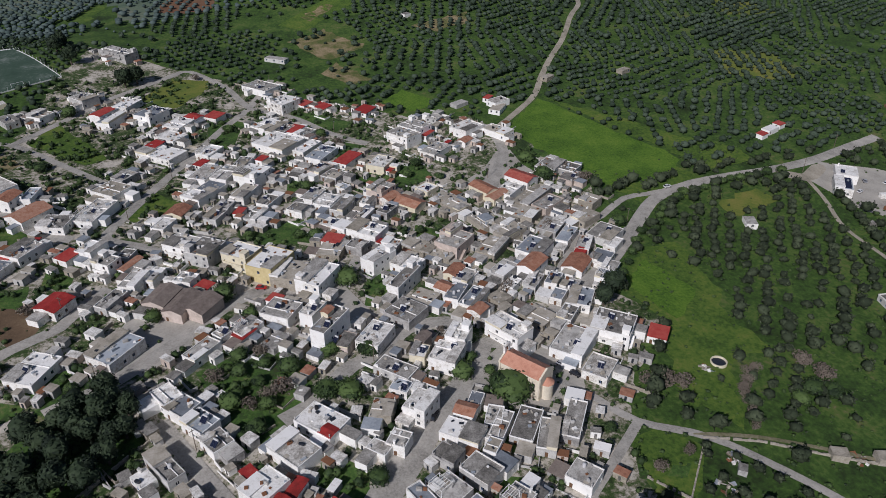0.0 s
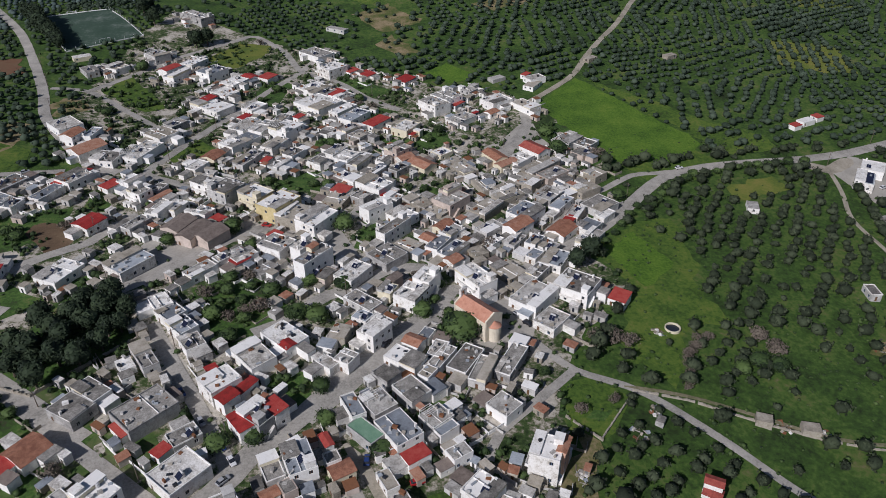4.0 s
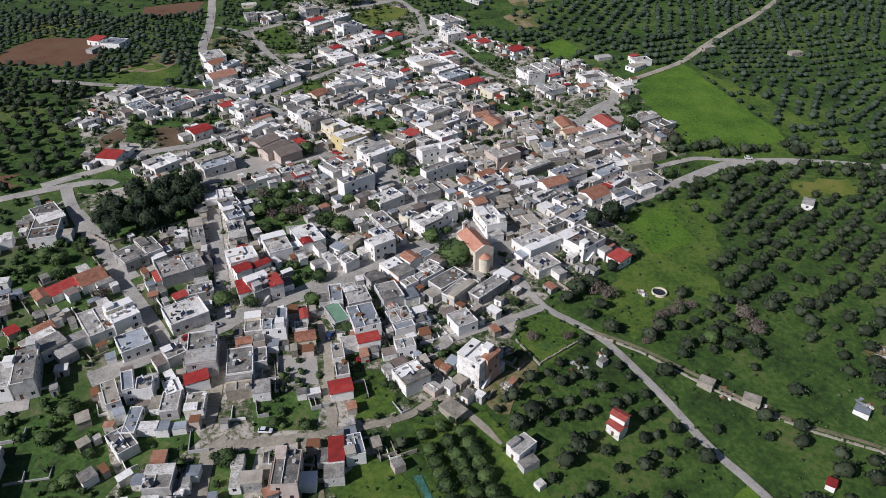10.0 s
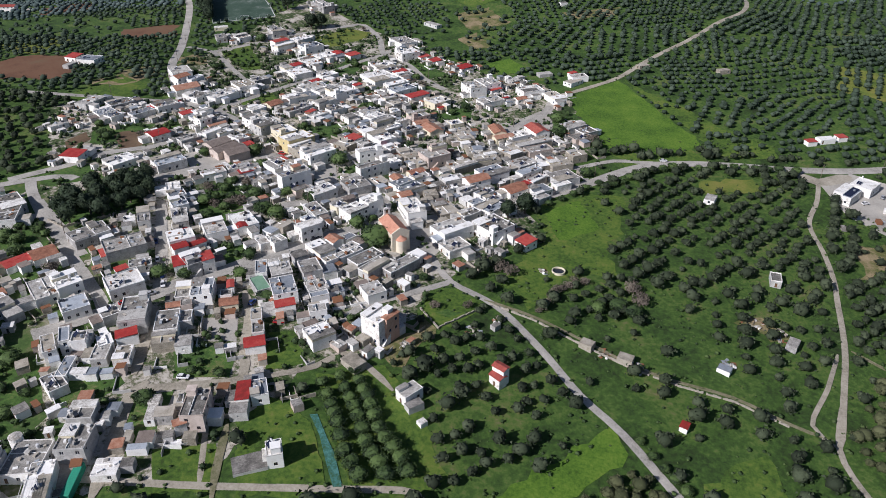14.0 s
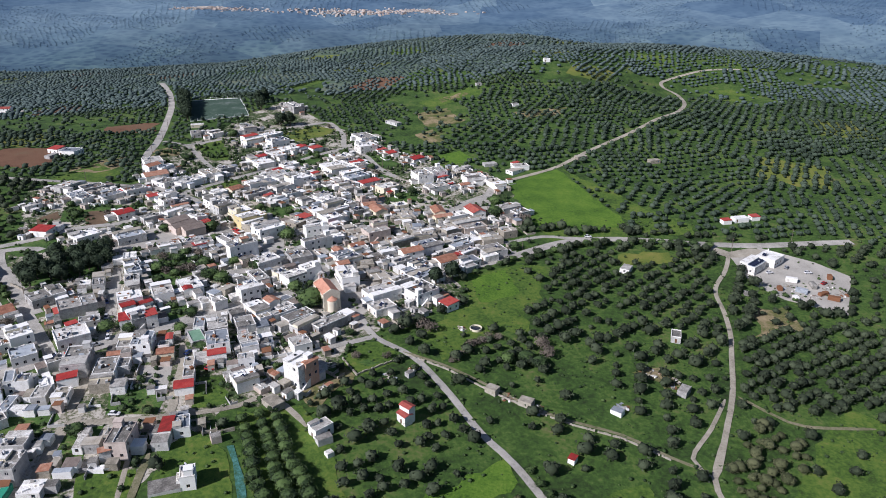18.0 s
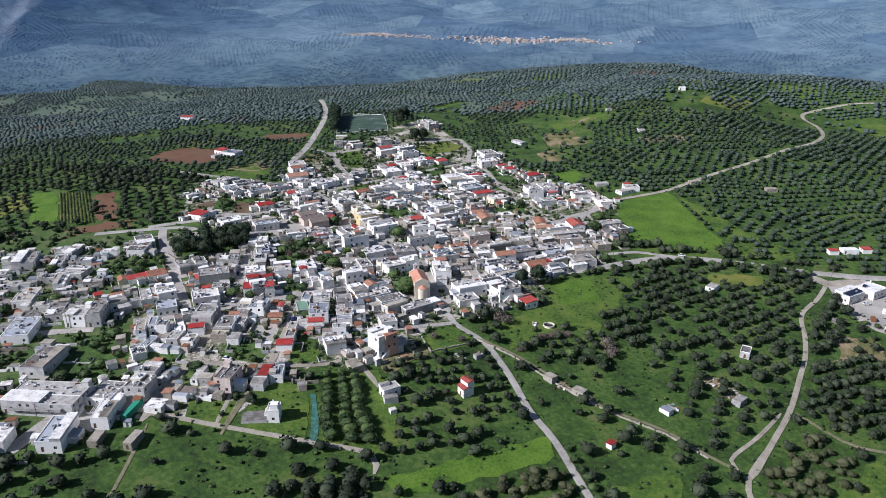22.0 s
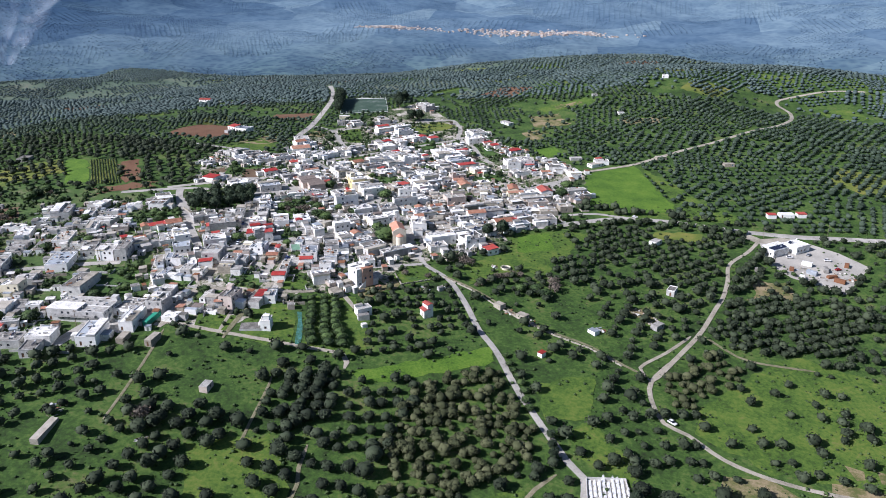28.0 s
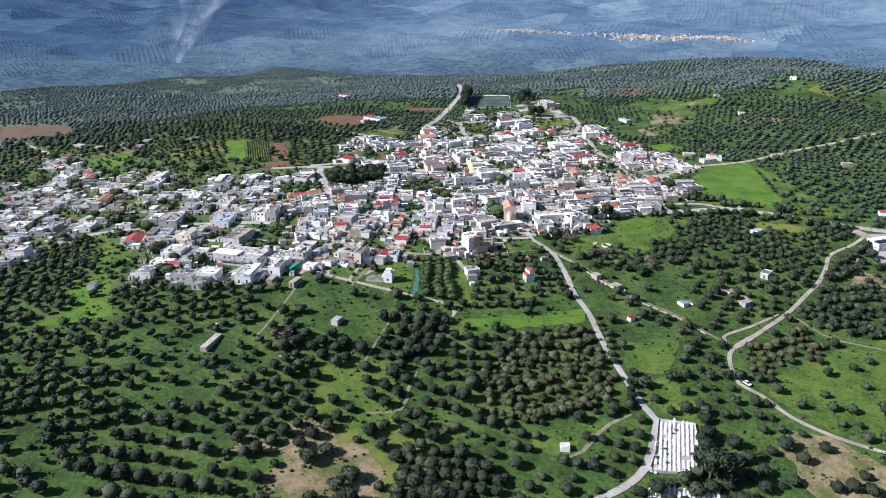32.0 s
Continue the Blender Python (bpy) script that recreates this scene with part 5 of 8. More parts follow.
house(-85.2, -78.9, 6.0, 6.2, -45, 4.3, "g")
house(-76.2, -77.6, 15.6, 9.1, -71, 5.6, "g")
house(-74.1, -88.7, 4.8, 7.1, -62, 3.9, "r")
house(-79.9, -92.8, 6.1, 4.9, -52, 3.4, "w")
house(-71.2, -97.4, 8.0, 5.5, -75, 3, "w")
house(-78.2, -98.6, 8.1, 5.3, -76, 3.4, "g")
house(-63.3, -80.0, 12.0, 8.0, -72, 4.3, "w")
house(-60.6, -89.2, 5.6, 7.7, -72, 3.9, "s")
house(-58.3, -75.7, 6.8, 4.1, -72, 3.4, "g")
house(-65.8, -69.7, 3.3, 4.8, -68, 3, "o")
house(-60.9, -69.0, 4.7, 3.8, -67, 4.3, "p")
house(-30.3, -84.5, 5.6, 6.9, -68, 3.4, "r")
house(-31.3, -77.4, 6.2, 4.2, -71, 3.4, "g")
house(-34.6, -69.4, 7.2, 3.9, -71, 3, "w")
house(-95.6, -99.6, 10.3, 4.2, -54, 5.6, "w")
house(-92.8, -94.6, 8.6, 3.4, -61, 5.6, "b")
house(-87.3, -94.9, 5.7, 4.7, -71, 5.6, "w")
house(-86.3, -106.4, 10.2, 3.7, -80, 3, "b")
house(-86.0, -113.9, 9.2, 5.9, -41, 3, "w")
house(-70.3, -124.9, 7.6, 7.5, -79, 4.3, "g")
house(-66.2, -136.3, 9.8, 8.6, -81, 5.6, "g")
house(-37.3, -118.3, 11.7, 7.1, -81, 6.5, "p")
house(-40.3, -124.4, 2.7, 3.6, -57, 4.3, "o")
house(-51.1, -120.5, 7.3, 3.1, -77, 2.6, "w")
house(-49.4, -133.9, 2.5, 5.8, -77, 2.6, "b")
house(-26.2, -108.1, 8.9, 4.2, -76, 3.9, "r")
house(-21.8, -105.9, 8.0, 5.5, -67, 3.9, "b")
house(-8.7, -108.6, 3.3, 3.4, -55, 2.6, "p")
house(-9.6, -129.4, 6.2, 4.7, -69, 5.1, "w")
house(-16.6, -132.3, 7.0, 10.0, -64, 0.9, "g")
house(4.7, -86.0, 7.9, 5.4, -39, 2.6, "s")
house(-9.6, -76.2, 8.8, 9.0, -50, 4.3, "w")
house(-2.7, -77.9, 5.7, 4.0, -35, 2.1, "p")
house(25.8, -96.9, 5.1, 7.6, -41, 3.9, "w")
house(28.0, -101.3, 3.3, 5.7, -52, 2.6, "g")
house(31.4, -107.4, 2.5, 2.7, -46, 1.7, "w")
house(-77.2, -143.2, 10.6, 13.2, 10, 3.4, "w")
house(-54.5, -142.1, 7.2, 6.8, 11, 2.6, "w")
house(-62.1, -166.1, 3.8, 7.3, 16, 2.6, "s")
house(-49.2, -161.8, 3.4, 8.5, 9, 3, "s")
house(-7.2, -179.9, 3.7, 5.7, 9, 2.6, "p")
house(-45.0, -227.5, 3.2, 14.5, 17, 1.7, "s")
house(-201.3, -33.0, 10.2, 11.8, 15, 3.4, "g")
house(-163.8, -16.6, 10.2, 19.7, 21, 4.3, "w")
house(-132.6, -97.5, 9.6, 12.1, 19, 5.6, "w")
house(-126.0, -92.5, 6.5, 17.8, 26, 6.5, "g")
house(-175.3, -55.2, 12.8, 11.0, 13, 3.4, "g")
house(228.0, 83.1, 8.9, 14.1, -41, 4.3, "b", "solar")
house(240.6, 93.9, 11.0, 12.6, -41, 4.3, "w")
house(238.0, 150.0, 10.0, 5.5, 18, 2.7, "w")
house(228.0, 145.0, 6.0, 4.5, 18, 2.6, "r")
house(248.0, 154.0, 6.0, 5.0, 18, 2.6, "r")
house(170.4, -0.0, 4.4, 7.2, -11, 3, "g")
house(155.5, 66.3, 5.2, 7.7, -24, 2.6, "w")
house(86.5, -58.5, 5.0, 4.0, -29, 2.6, "s")
house(100.2, -63.5, 5.6, 4.2, -22, 2.6, "s")
house(136.5, -61.0, 4.8, 3.6, -31, 1.9, "b")
house(117.0, -92.1, 2.6, 3.2, -27, 2.1, "r")
house(166.2, -42.1, 4.0, 6.4, -30, 2.6, "g")
house(198.7, 250.0, 8.6, 5.0, 20, 2.6, "s")
house(123.0, 536.0, 7.0, 6.0, 10, 3.2, "w")
house(90.0, 395.0, 6.5, 5.0, 25, 2.6, "w")
house(51.0, 465.0, 6.0, 5.0, 25, 2.6, "g")
house(143.0, 253.0, 9.0, 5.0, 30, 2.6, "s")
house(-19.8, 343.4, 16.0, 6.0, -41, 2.6, "g")
house(123.2, -201.4, 3.8, 3.5, 25, 2.1, "w")
house(-444.0, 404.0, 15.0, 9.0, 12, 5.0, "R")
house(-352.3, -93.0, 11.2, 16.5, 31, 5.6, "w")
house(-404.3, -69.3, 12.5, 16.2, 34, 2.6, "w")
house(-369.9, -69.3, 6.7, 10.3, 29, 2.6, "w")
house(-336.5, -80.2, 5.8, 14.6, 39, 3.4, "o")
house(-267.1, -72.8, 10.6, 19.6, 32, 3.4, "w")
house(-279.9, -59.3, 11.8, 19.3, 31, 4.3, "w")
house(-235.2, -101.5, 3.7, 7.1, 30, 2.6, "g")
house(-207.4, -86.9, 7.9, 17.3, 35, 3.4, "w")
house(-214.8, -50.2, 11.0, 19.2, 33, 4.3, "g")
house(-230.8, -46.9, 4.2, 7.8, 31, 2.6, "g")
house(-176.0, -87.2, 9.5, 17.4, 30, 3.4, "w")
house(-195.5, -77.4, 7.1, 8.9, 30, 2.6, "g")
house(-194.4, -47.1, 5.8, 17.4, 32, 3.4, "w")
house(-290.1, -92.3, 16.7, 15.7, 19, 3.4, "w")
house(-308.5, -67.1, 6.6, 12.4, 32, 2.6, "s")
house(-275.5, -128.5, 12.5, 16.3, 31, 3.4, "w")
house(-270.1, -116.2, 6.3, 17.2, 35, 3.4, "o")
house(-297.1, -131.2, 9.1, 17.4, 35, 3.4, "g")
house(-340.2, -115.0, 9.4, 10.2, 27, 2.6, "w")
house(-310.2, -135.1, 7.2, 10.6, 31, 2.6, "g")
house(-338.0, -99.6, 7.3, 9.4, 29, 2.6, "g")
house(-287.8, -147.8, 9.9, 11.3, 33, 2.6, "g")
house(-460.4, -3.7, 10.4, 8.5, 14, 2.6, "g")
house(-409.0, 10.0, 7.3, 11.0, 24, 2.6, "g")
house(-388.0, 9.8, 5.9, 8.3, 25, 2.6, "g")
house(-398.0, 25.9, 7.4, 11.8, 26, 2.6, "g")
house(-427.7, -5.7, 5.8, 11.6, 30, 2.6, "s")
house(-352.2, 43.8, 8.7, 12.3, 25, 2.6, "g")
house(-189.2, -139.2, 10.2, 13.0, 29, 5.6, "g")
house(-177.9, -133.4, 11.6, 18.3, 31, 5.6, "g")
house(-225.8, -162.8, 10.1, 13.8, 30, 3.4, "w")
house(-245.9, -172.7, 6.4, 11.2, 21, 3.4, "g")
house(-220.3, -180.0, 9.4, 6.0, 30, 2.6, "g")
house(-174.6, -166.0, 9.8, 14.3, 37, 2.6, "R")
house(-166.5, -152.7, 13.1, 14.3, 32, 3.4, "b")
house(-145.2, -150.6, 10.2, 8.2, 18, 5.6, "y")
house(-135.2, -167.6, 12.5, 15.4, 25, 3.4, "w")
house(-130.8, -181.3, 12.7, 8.2, 23, 2.6, "w")
house(-122.1, -182.0, 8.0, 5.3, 27, 2.6, "r")
house(-125.4, -197.0, 8.6, 10.7, 25, 4.3, "b")
house(-94.6, -180.5, 11.2, 9.8, 23, 4.3, "w")
house(-106.0, -188.5, 12.4, 9.1, 27, 3.4, "g")
house(-91.2, -189.7, 7.3, 9.8, 27, 3.4, "g")
house(-148.9, -115.8, 11.4, 19.3, 28, 4.3, "b")
house(-194.2, -103.5, 9.4, 14.4, 27, 2.6, "g")
house(-180.8, -99.4, 6.0, 14.7, 32, 2.6, "p")
house(-158.8, -102.3, 5.1, 8.5, 30, 2.6, "w")
house(-148.2, -95.9, 7.5, 13.8, 32, 3.4, "g")
house(-139.9, -220.8, 3.8, 6.2, 35, 2.6, "w")
house(-171.9, -68.5, 5.4, 13.6, 32, 3.4, "w")
house(-95.0, -154.5, 28.5, 16.5, 14, 5.0, "g")
house(-76.2, -169.6, 9.0, 16.9, 23, 4.3, "b")
house(-117.7, -134.1, 10.7, 19.0, 15, 4.3, "g")
house(-68.5, -152.2, 6.6, 17.5, 20, 4.3, "w")
house(-421.0, -59.0, 12.8, 8.8, 34, 2.8, "w")
house(-389.0, -56.0, 7.6, 5.6, 34, 3.2, "w")
house(-351.0, -72.0, 6.8, 5.5, 26, 3.4, "R")
house(-426.0, -41.0, 7.0, 4.2, 30, 3.2, "r")
house(-350.0, -135.0, 12.0, 8.0, 34, 3.2, "g")
house(-345.0, -125.0, 9.4, 7.5, 34, 3.2, "w")
house(-325.0, -117.0, 11.8, 8.7, 26, 2.8, "g")
house(-347.0, -109.0, 8.7, 7.2, 34, 3.2, "g")
house(-331.0, -151.0, 10.8, 9.2, 34, 2.8, "g")
house(-307.0, -155.0, 10.4, 6.8, 34, 2.8, "w")
house(-284.0, -159.0, 10.8, 7.6, 26, 3.2, "w")
house(-265.0, -128.0, 7.7, 6.6, 30, 3.4, "g")
house(-271.0, -181.0, 12.6, 11.0, 30, 3.2, "w")
house(-247.0, -183.0, 8.6, 7.3, 34, 3.2, "g")
house(-250.0, -196.0, 10.6, 10.0, 26, 3.2, "b")
house(-263.0, -164.0, 8.9, 5.7, 26, 3.2, "g")
house(-201.0, -151.0, 6.2, 4.2, 34, 3.2, "w")
house(-215.0, -215.0, 11.2, 9.8, 30, 6.2, "w")
house(-231.0, -91.0, 11.4, 8.6, 30, 3.4, "w")
house(-214.0, -70.0, 8.4, 6.1, 34, 3.2, "g")
house(-384.0, -124.0, 10.8, 10.0, 30, 3.4, "g")
house(-309.0, -171.0, 10.3, 8.6, 26, 3.4, "b")
house(-323.0, -143.0, 8.2, 7.4, 34, 3.4, "w")
house(-303.0, -120.0, 9.0, 7.2, 34, 3.4, "w")
house(-309.0, -88.0, 9.3, 6.3, 34, 3.2, "g")
house(-224.0, -81.0, 9.2, 6.4, 26, 3.2, "w")
house(-208.0, -120.0, 8.6, 8.2, 26, 3.2, "p")
house(-263.0, -95.0, 7.9, 7.0, 30, 2.8, "w")
house(-160.0, -93.0, 7.6, 4.6, 30, 3.2, "w")
house(-158.0, -78.0, 7.8, 4.8, 34, 2.8, "g")
house(-156.0, -63.0, 9.3, 6.8, 34, 3.2, "p")
house(-184.0, -66.0, 8.1, 6.4, 30, 3.4, "g")
house(-181.0, -42.0, 8.3, 5.7, 26, 3.2, "g")
house(-177.0, -27.0, 9.2, 5.6, 26, 3.4, "w")
house(-154.0, -157.0, 7.6, 6.0, 26, 3.2, "g")
house(-156.0, -168.0, 6.3, 4.4, 30, 2.8, "g")
house(-149.0, -139.0, 8.4, 7.9, 30, 3.2, "g")
house(-121.0, -160.0, 6.6, 4.8, 26, 3.2, "w")
house(-118.0, -176.0, 7.6, 5.6, 34, 3.2, "g")
house(-212.0, -226.0, 8.5, 7.0, 34, 3.4, "g")
house(-244.0, -210.0, 9.0, 7.2, 34, 3.4, "g")
house(-228.0, -150.0, 7.2, 5.0, 34, 3.4, "g")
house(-245.0, -127.0, 7.5, 6.4, 30, 3.2, "p")
house(-291.0, -177.0, 6.9, 6.5, 34, 3.2, "g")


# ---------- roof water heaters ----------
def lathe(bm, r, x0, x1, n=10, z=0.0, y=0.0, slot=0):
    rings = [[bm.verts.new((x, y + r * math.cos(2 * math.pi * k / n), z + r * math.sin(2 * math.pi * k / n))) for k in range(n)] for x in (x0, x1)]
    for k in range(n):
        bm.faces.new((rings[0][k], rings[0][(k + 1) % n], rings[1][(k + 1) % n], rings[1][k])).material_index = slot
    bm.faces.new(rings[0][::-1]).material_index = slot
    bm.faces.new(rings[1]).material_index = slot


first = None
for hx, hy, turn, dx, dy, hz in HEATERS:
    m = pose(hx, hy, hz, 0, 0, turn) @ pose(dx, dy, 0)
    m = Matrix.Translation(m.translation) @ pose(0, 0, 0, 0, 0, -48 + 8 * math.sin(hx))
    if first is None:
        first = tagged(new("solar_water_heater"), "roof solar water heater with dark panels and a pale tank", "water heater", "roof water heaters")
        bm = bmesh.new()
        for s in (-1.05, 0.05):
            v = [bm.verts.new(p) for p in ((s, -1.0, 0.25), (s + 1.0, -1.0, 0.25), (s + 1.0, 0.55, 1.3), (s, 0.55, 1.3))]
            w_ = [bm.verts.new((p.co.x, p.co.y + 0.05, p.co.z - 0.09)) for p in v]
            bm.faces.new(v)
            bm.faces.new(w_[::-1])
            for k in range(4):
                bm.faces.new((v[k], w_[k], w_[(k + 1) % 4], v[(k + 1) % 4]))
        part("panel", bm, M["panel"], first)
        bm = bmesh.new()
        lathe(bm, 0.32, -0.9, 0.9, 12, 1.55, 0.75)
        part("tank", bm, M["tank"], first, smooth=False)
        bm = bmesh.new()
        v = [bm.verts.new((e, p, q)) for e in (-0.95, 0.95) for p, q in ((-0.95, 0.0), (1.0, 0.0), (1.0, 1.2), (0.55, 1.15))]
        for f in ((0, 1, 2, 3), (7, 6, 5, 4), (0, 4, 5, 1), (1, 5, 6, 2), (2, 6, 7, 3), (3, 7, 4, 0)):
            bm.faces.new([v[k] for k in f])
        bmesh.ops.recalc_face_normals(bm, faces=bm.faces)
        part("stand", bm, M["steel"], first)
        first.matrix_world = m
    else:
        copy_thing(first, m)


# ---------- lean-to rooms, yard walls ----------
ROADGRID = {}
for pts, hw in STRIPS:
    for p in pts:
        ROADGRID.setdefault((int(p[0] // 10), int(p[1] // 10)), []).append((p[0], p[1], hw))
HOUSEGRID = {}
for x, y, r in SPOTS:
    HOUSEGRID.setdefault((int(x // 20), int(y // 20)), []).append((x, y, r))


def free(x, y, room):
    """Whether a crown of that radius has room at x, y."""
    i, j = int(x // 10), int(y // 10)
    for a in (-1, 0, 1):
        for b in (-1, 0, 1):
            for px, py, hw in ROADGRID.get((i + a, j + b), ()):
                if (px - x) ** 2 + (py - y) ** 2 < (hw + room) ** 2:
                    return False
    i, j = int(x // 20), int(y // 20)
    for a in (-1, 0, 1):
        for b in (-1, 0, 1):
            for px, py, r in HOUSEGRID.get((i + a, j + b), ()):
                if (px - x) ** 2 + (py - y) ** 2 < (r + room) ** 2:
                    return False
    return True


def clear(x, y, r, own):
    """Whether a room of that radius stands clear of the roads and of other houses."""
    i, j = int(x // 10), int(y // 10)
    for a in (-1, 0, 1):
        for b in (-1, 0, 1):
            for px, py, hw in ROADGRID.get((i + a, j + b), ()):
                if (px - x) ** 2 + (py - y) ** 2 < (hw + r * 0.8) ** 2:
                    return False
    if math.hypot(x - 5.4, y + 5) < 15:
        return False
    for k, q in enumerate(PLANS):
        if k == own or abs(q[0] - x) > 18 or abs(q[1] - y) > 18:
            continue
        c, s = math.cos(radians(q[4])), math.sin(radians(q[4]))
        u, v = (x - q[0]) * c + (y - q[1]) * s, -(x - q[0]) * s + (y - q[1]) * c
        if abs(u) < q[2] / 2 + r * 0.75 and abs(v) < q[3] / 2 + r * 0.75:
            return False
    return all((px - x) ** 2 + (py - y) ** 2 > (r + pr) ** 2 * 0.7 for px, py, pr in ROOMS)


ROOMS = []
rng = random.Random(11)
for k, (x, y, w, d, turn, h, style, top) in enumerate(list(PLANS)):
    if max(w, d) < 5.5 or not (inside(x, y, VILLAGE) or inside(x, y, OUTSKIRT)) or style == "c":
        continue
    for go in range(2 if inside(x, y, VILLAGE) else 1):
        side = rng.choice(((1, 0), (-1, 0), (0, 1), (0, -1)))
        aw, ad, ah = rng.uniform(3, 6), rng.uniform(3, 6), rng.uniform(2.4, 3.3)
        ox = side[0] * (w / 2 + aw / 2 + 0.01) + (rng.uniform(-0.3, 0.3) * w if side[0] == 0 else 0)
        oy = side[1] * (d / 2 + ad / 2 + 0.01) + (rng.uniform(-0.3, 0.3) * d if side[1] == 0 else 0)
        c, s = math.cos(radians(turn)), math.sin(radians(turn))
        gx, gy = x + ox * c - oy * s, y + ox * s + oy * c
        if not clear(gx, gy, max(aw, ad) / 2, k):
            continue
        ROOMS.append((gx, gy, max(aw, ad) / 2))
        bm = bmesh.new()
        wall_side(bm, (ox - aw / 2, oy - ad / 2), (ox + aw / 2, oy - ad / 2), -1.6, ah, [])
        wall_side(bm, (ox + aw / 2, oy - ad / 2), (ox + aw / 2, oy + ad / 2), -1.6, ah, [(ad / 2 - 0.4, 1.0, 0.8, 0.9)])
        wall_side(bm, (ox + aw / 2, oy + ad / 2), (ox - aw / 2, oy + ad / 2), -1.6, ah, [])
        wall_side(bm, (ox - aw / 2, oy + ad / 2), (ox - aw / 2, oy - ad / 2), -1.6, ah, [(ad / 2 - 0.45, 0.05, 0.9, 2.0)])
        room = part("annex", bm, M[rng.choice(("white", "white", "grey", WALLS[style]))], top)
        bm = bmesh.new()
        o = rng.choice((0.0, 0.15))
        box(bm, ox - aw / 2 - o, oy - ad / 2 - o, ah + 0.004, ox + aw / 2 + o, oy + ad / 2 + o, ah + 0.16)
        part("annex_roof", bm, M[rng.choice(("roof_grey", "roof_white", "roof_white", "roof_blue", "roof_old", "roof_grey", "tile_brown"))], room)
    if rng.random() < 0.55 and style != "n":
        side = rng.choice((1, -1))
        L, D = max(4, w + rng.uniform(0, 3)), rng.uniform(3, 6)
        c, s = math.cos(radians(turn)), math.sin(radians(turn))
        oy = side * (d / 2 + D / 2)
        gx, gy = x - oy * s, y + oy * c
        if clear(gx, gy, D / 2, k):
            bm = bmesh.new()
            e = side * (d / 2 + D)
            lo, hi = min(e, e - side * 0.2), max(e, e - side * 0.2)
            box(bm, -L / 2, lo, -1.2, L / 2, hi, 1.1)
            ya, yb = sorted((side * (d / 2 + 0.02), e - side * 0.2))
            box(bm, -L / 2, ya, -1.2, -L / 2 + 0.2, yb, 1.1)
            part("yard_wall", bm, M[rng.choice(("white", "grey", "grey", "stone"))], top)


class Blocks:
    """Gathers many small plain-sided pieces into one mesh."""

    def __init__(self):
        self.v, self.f, self.s = [], [], []

    def add(self, m, x0, y0, z0, x1, y1, z1, slot):
        n = len(self.v)
        self.v += [m @ Vector((x, y, z)) for z in (z0, z1) for x, y in ((x0, y0), (x1, y0), (x1, y1), (x0, y1))]
        self.f += [[n + i for i in q] for q in ((4, 5, 6, 7), (0, 1, 5, 4), (1, 2, 6, 5), (2, 3, 7, 6), (3, 0, 4, 7))]
        self.s += [slot] * 5

    def close(self, name, materials, label, category):
        tagged(raw(name, self.v, self.f, materials, slots=self.s), label, category, kind="stuff")


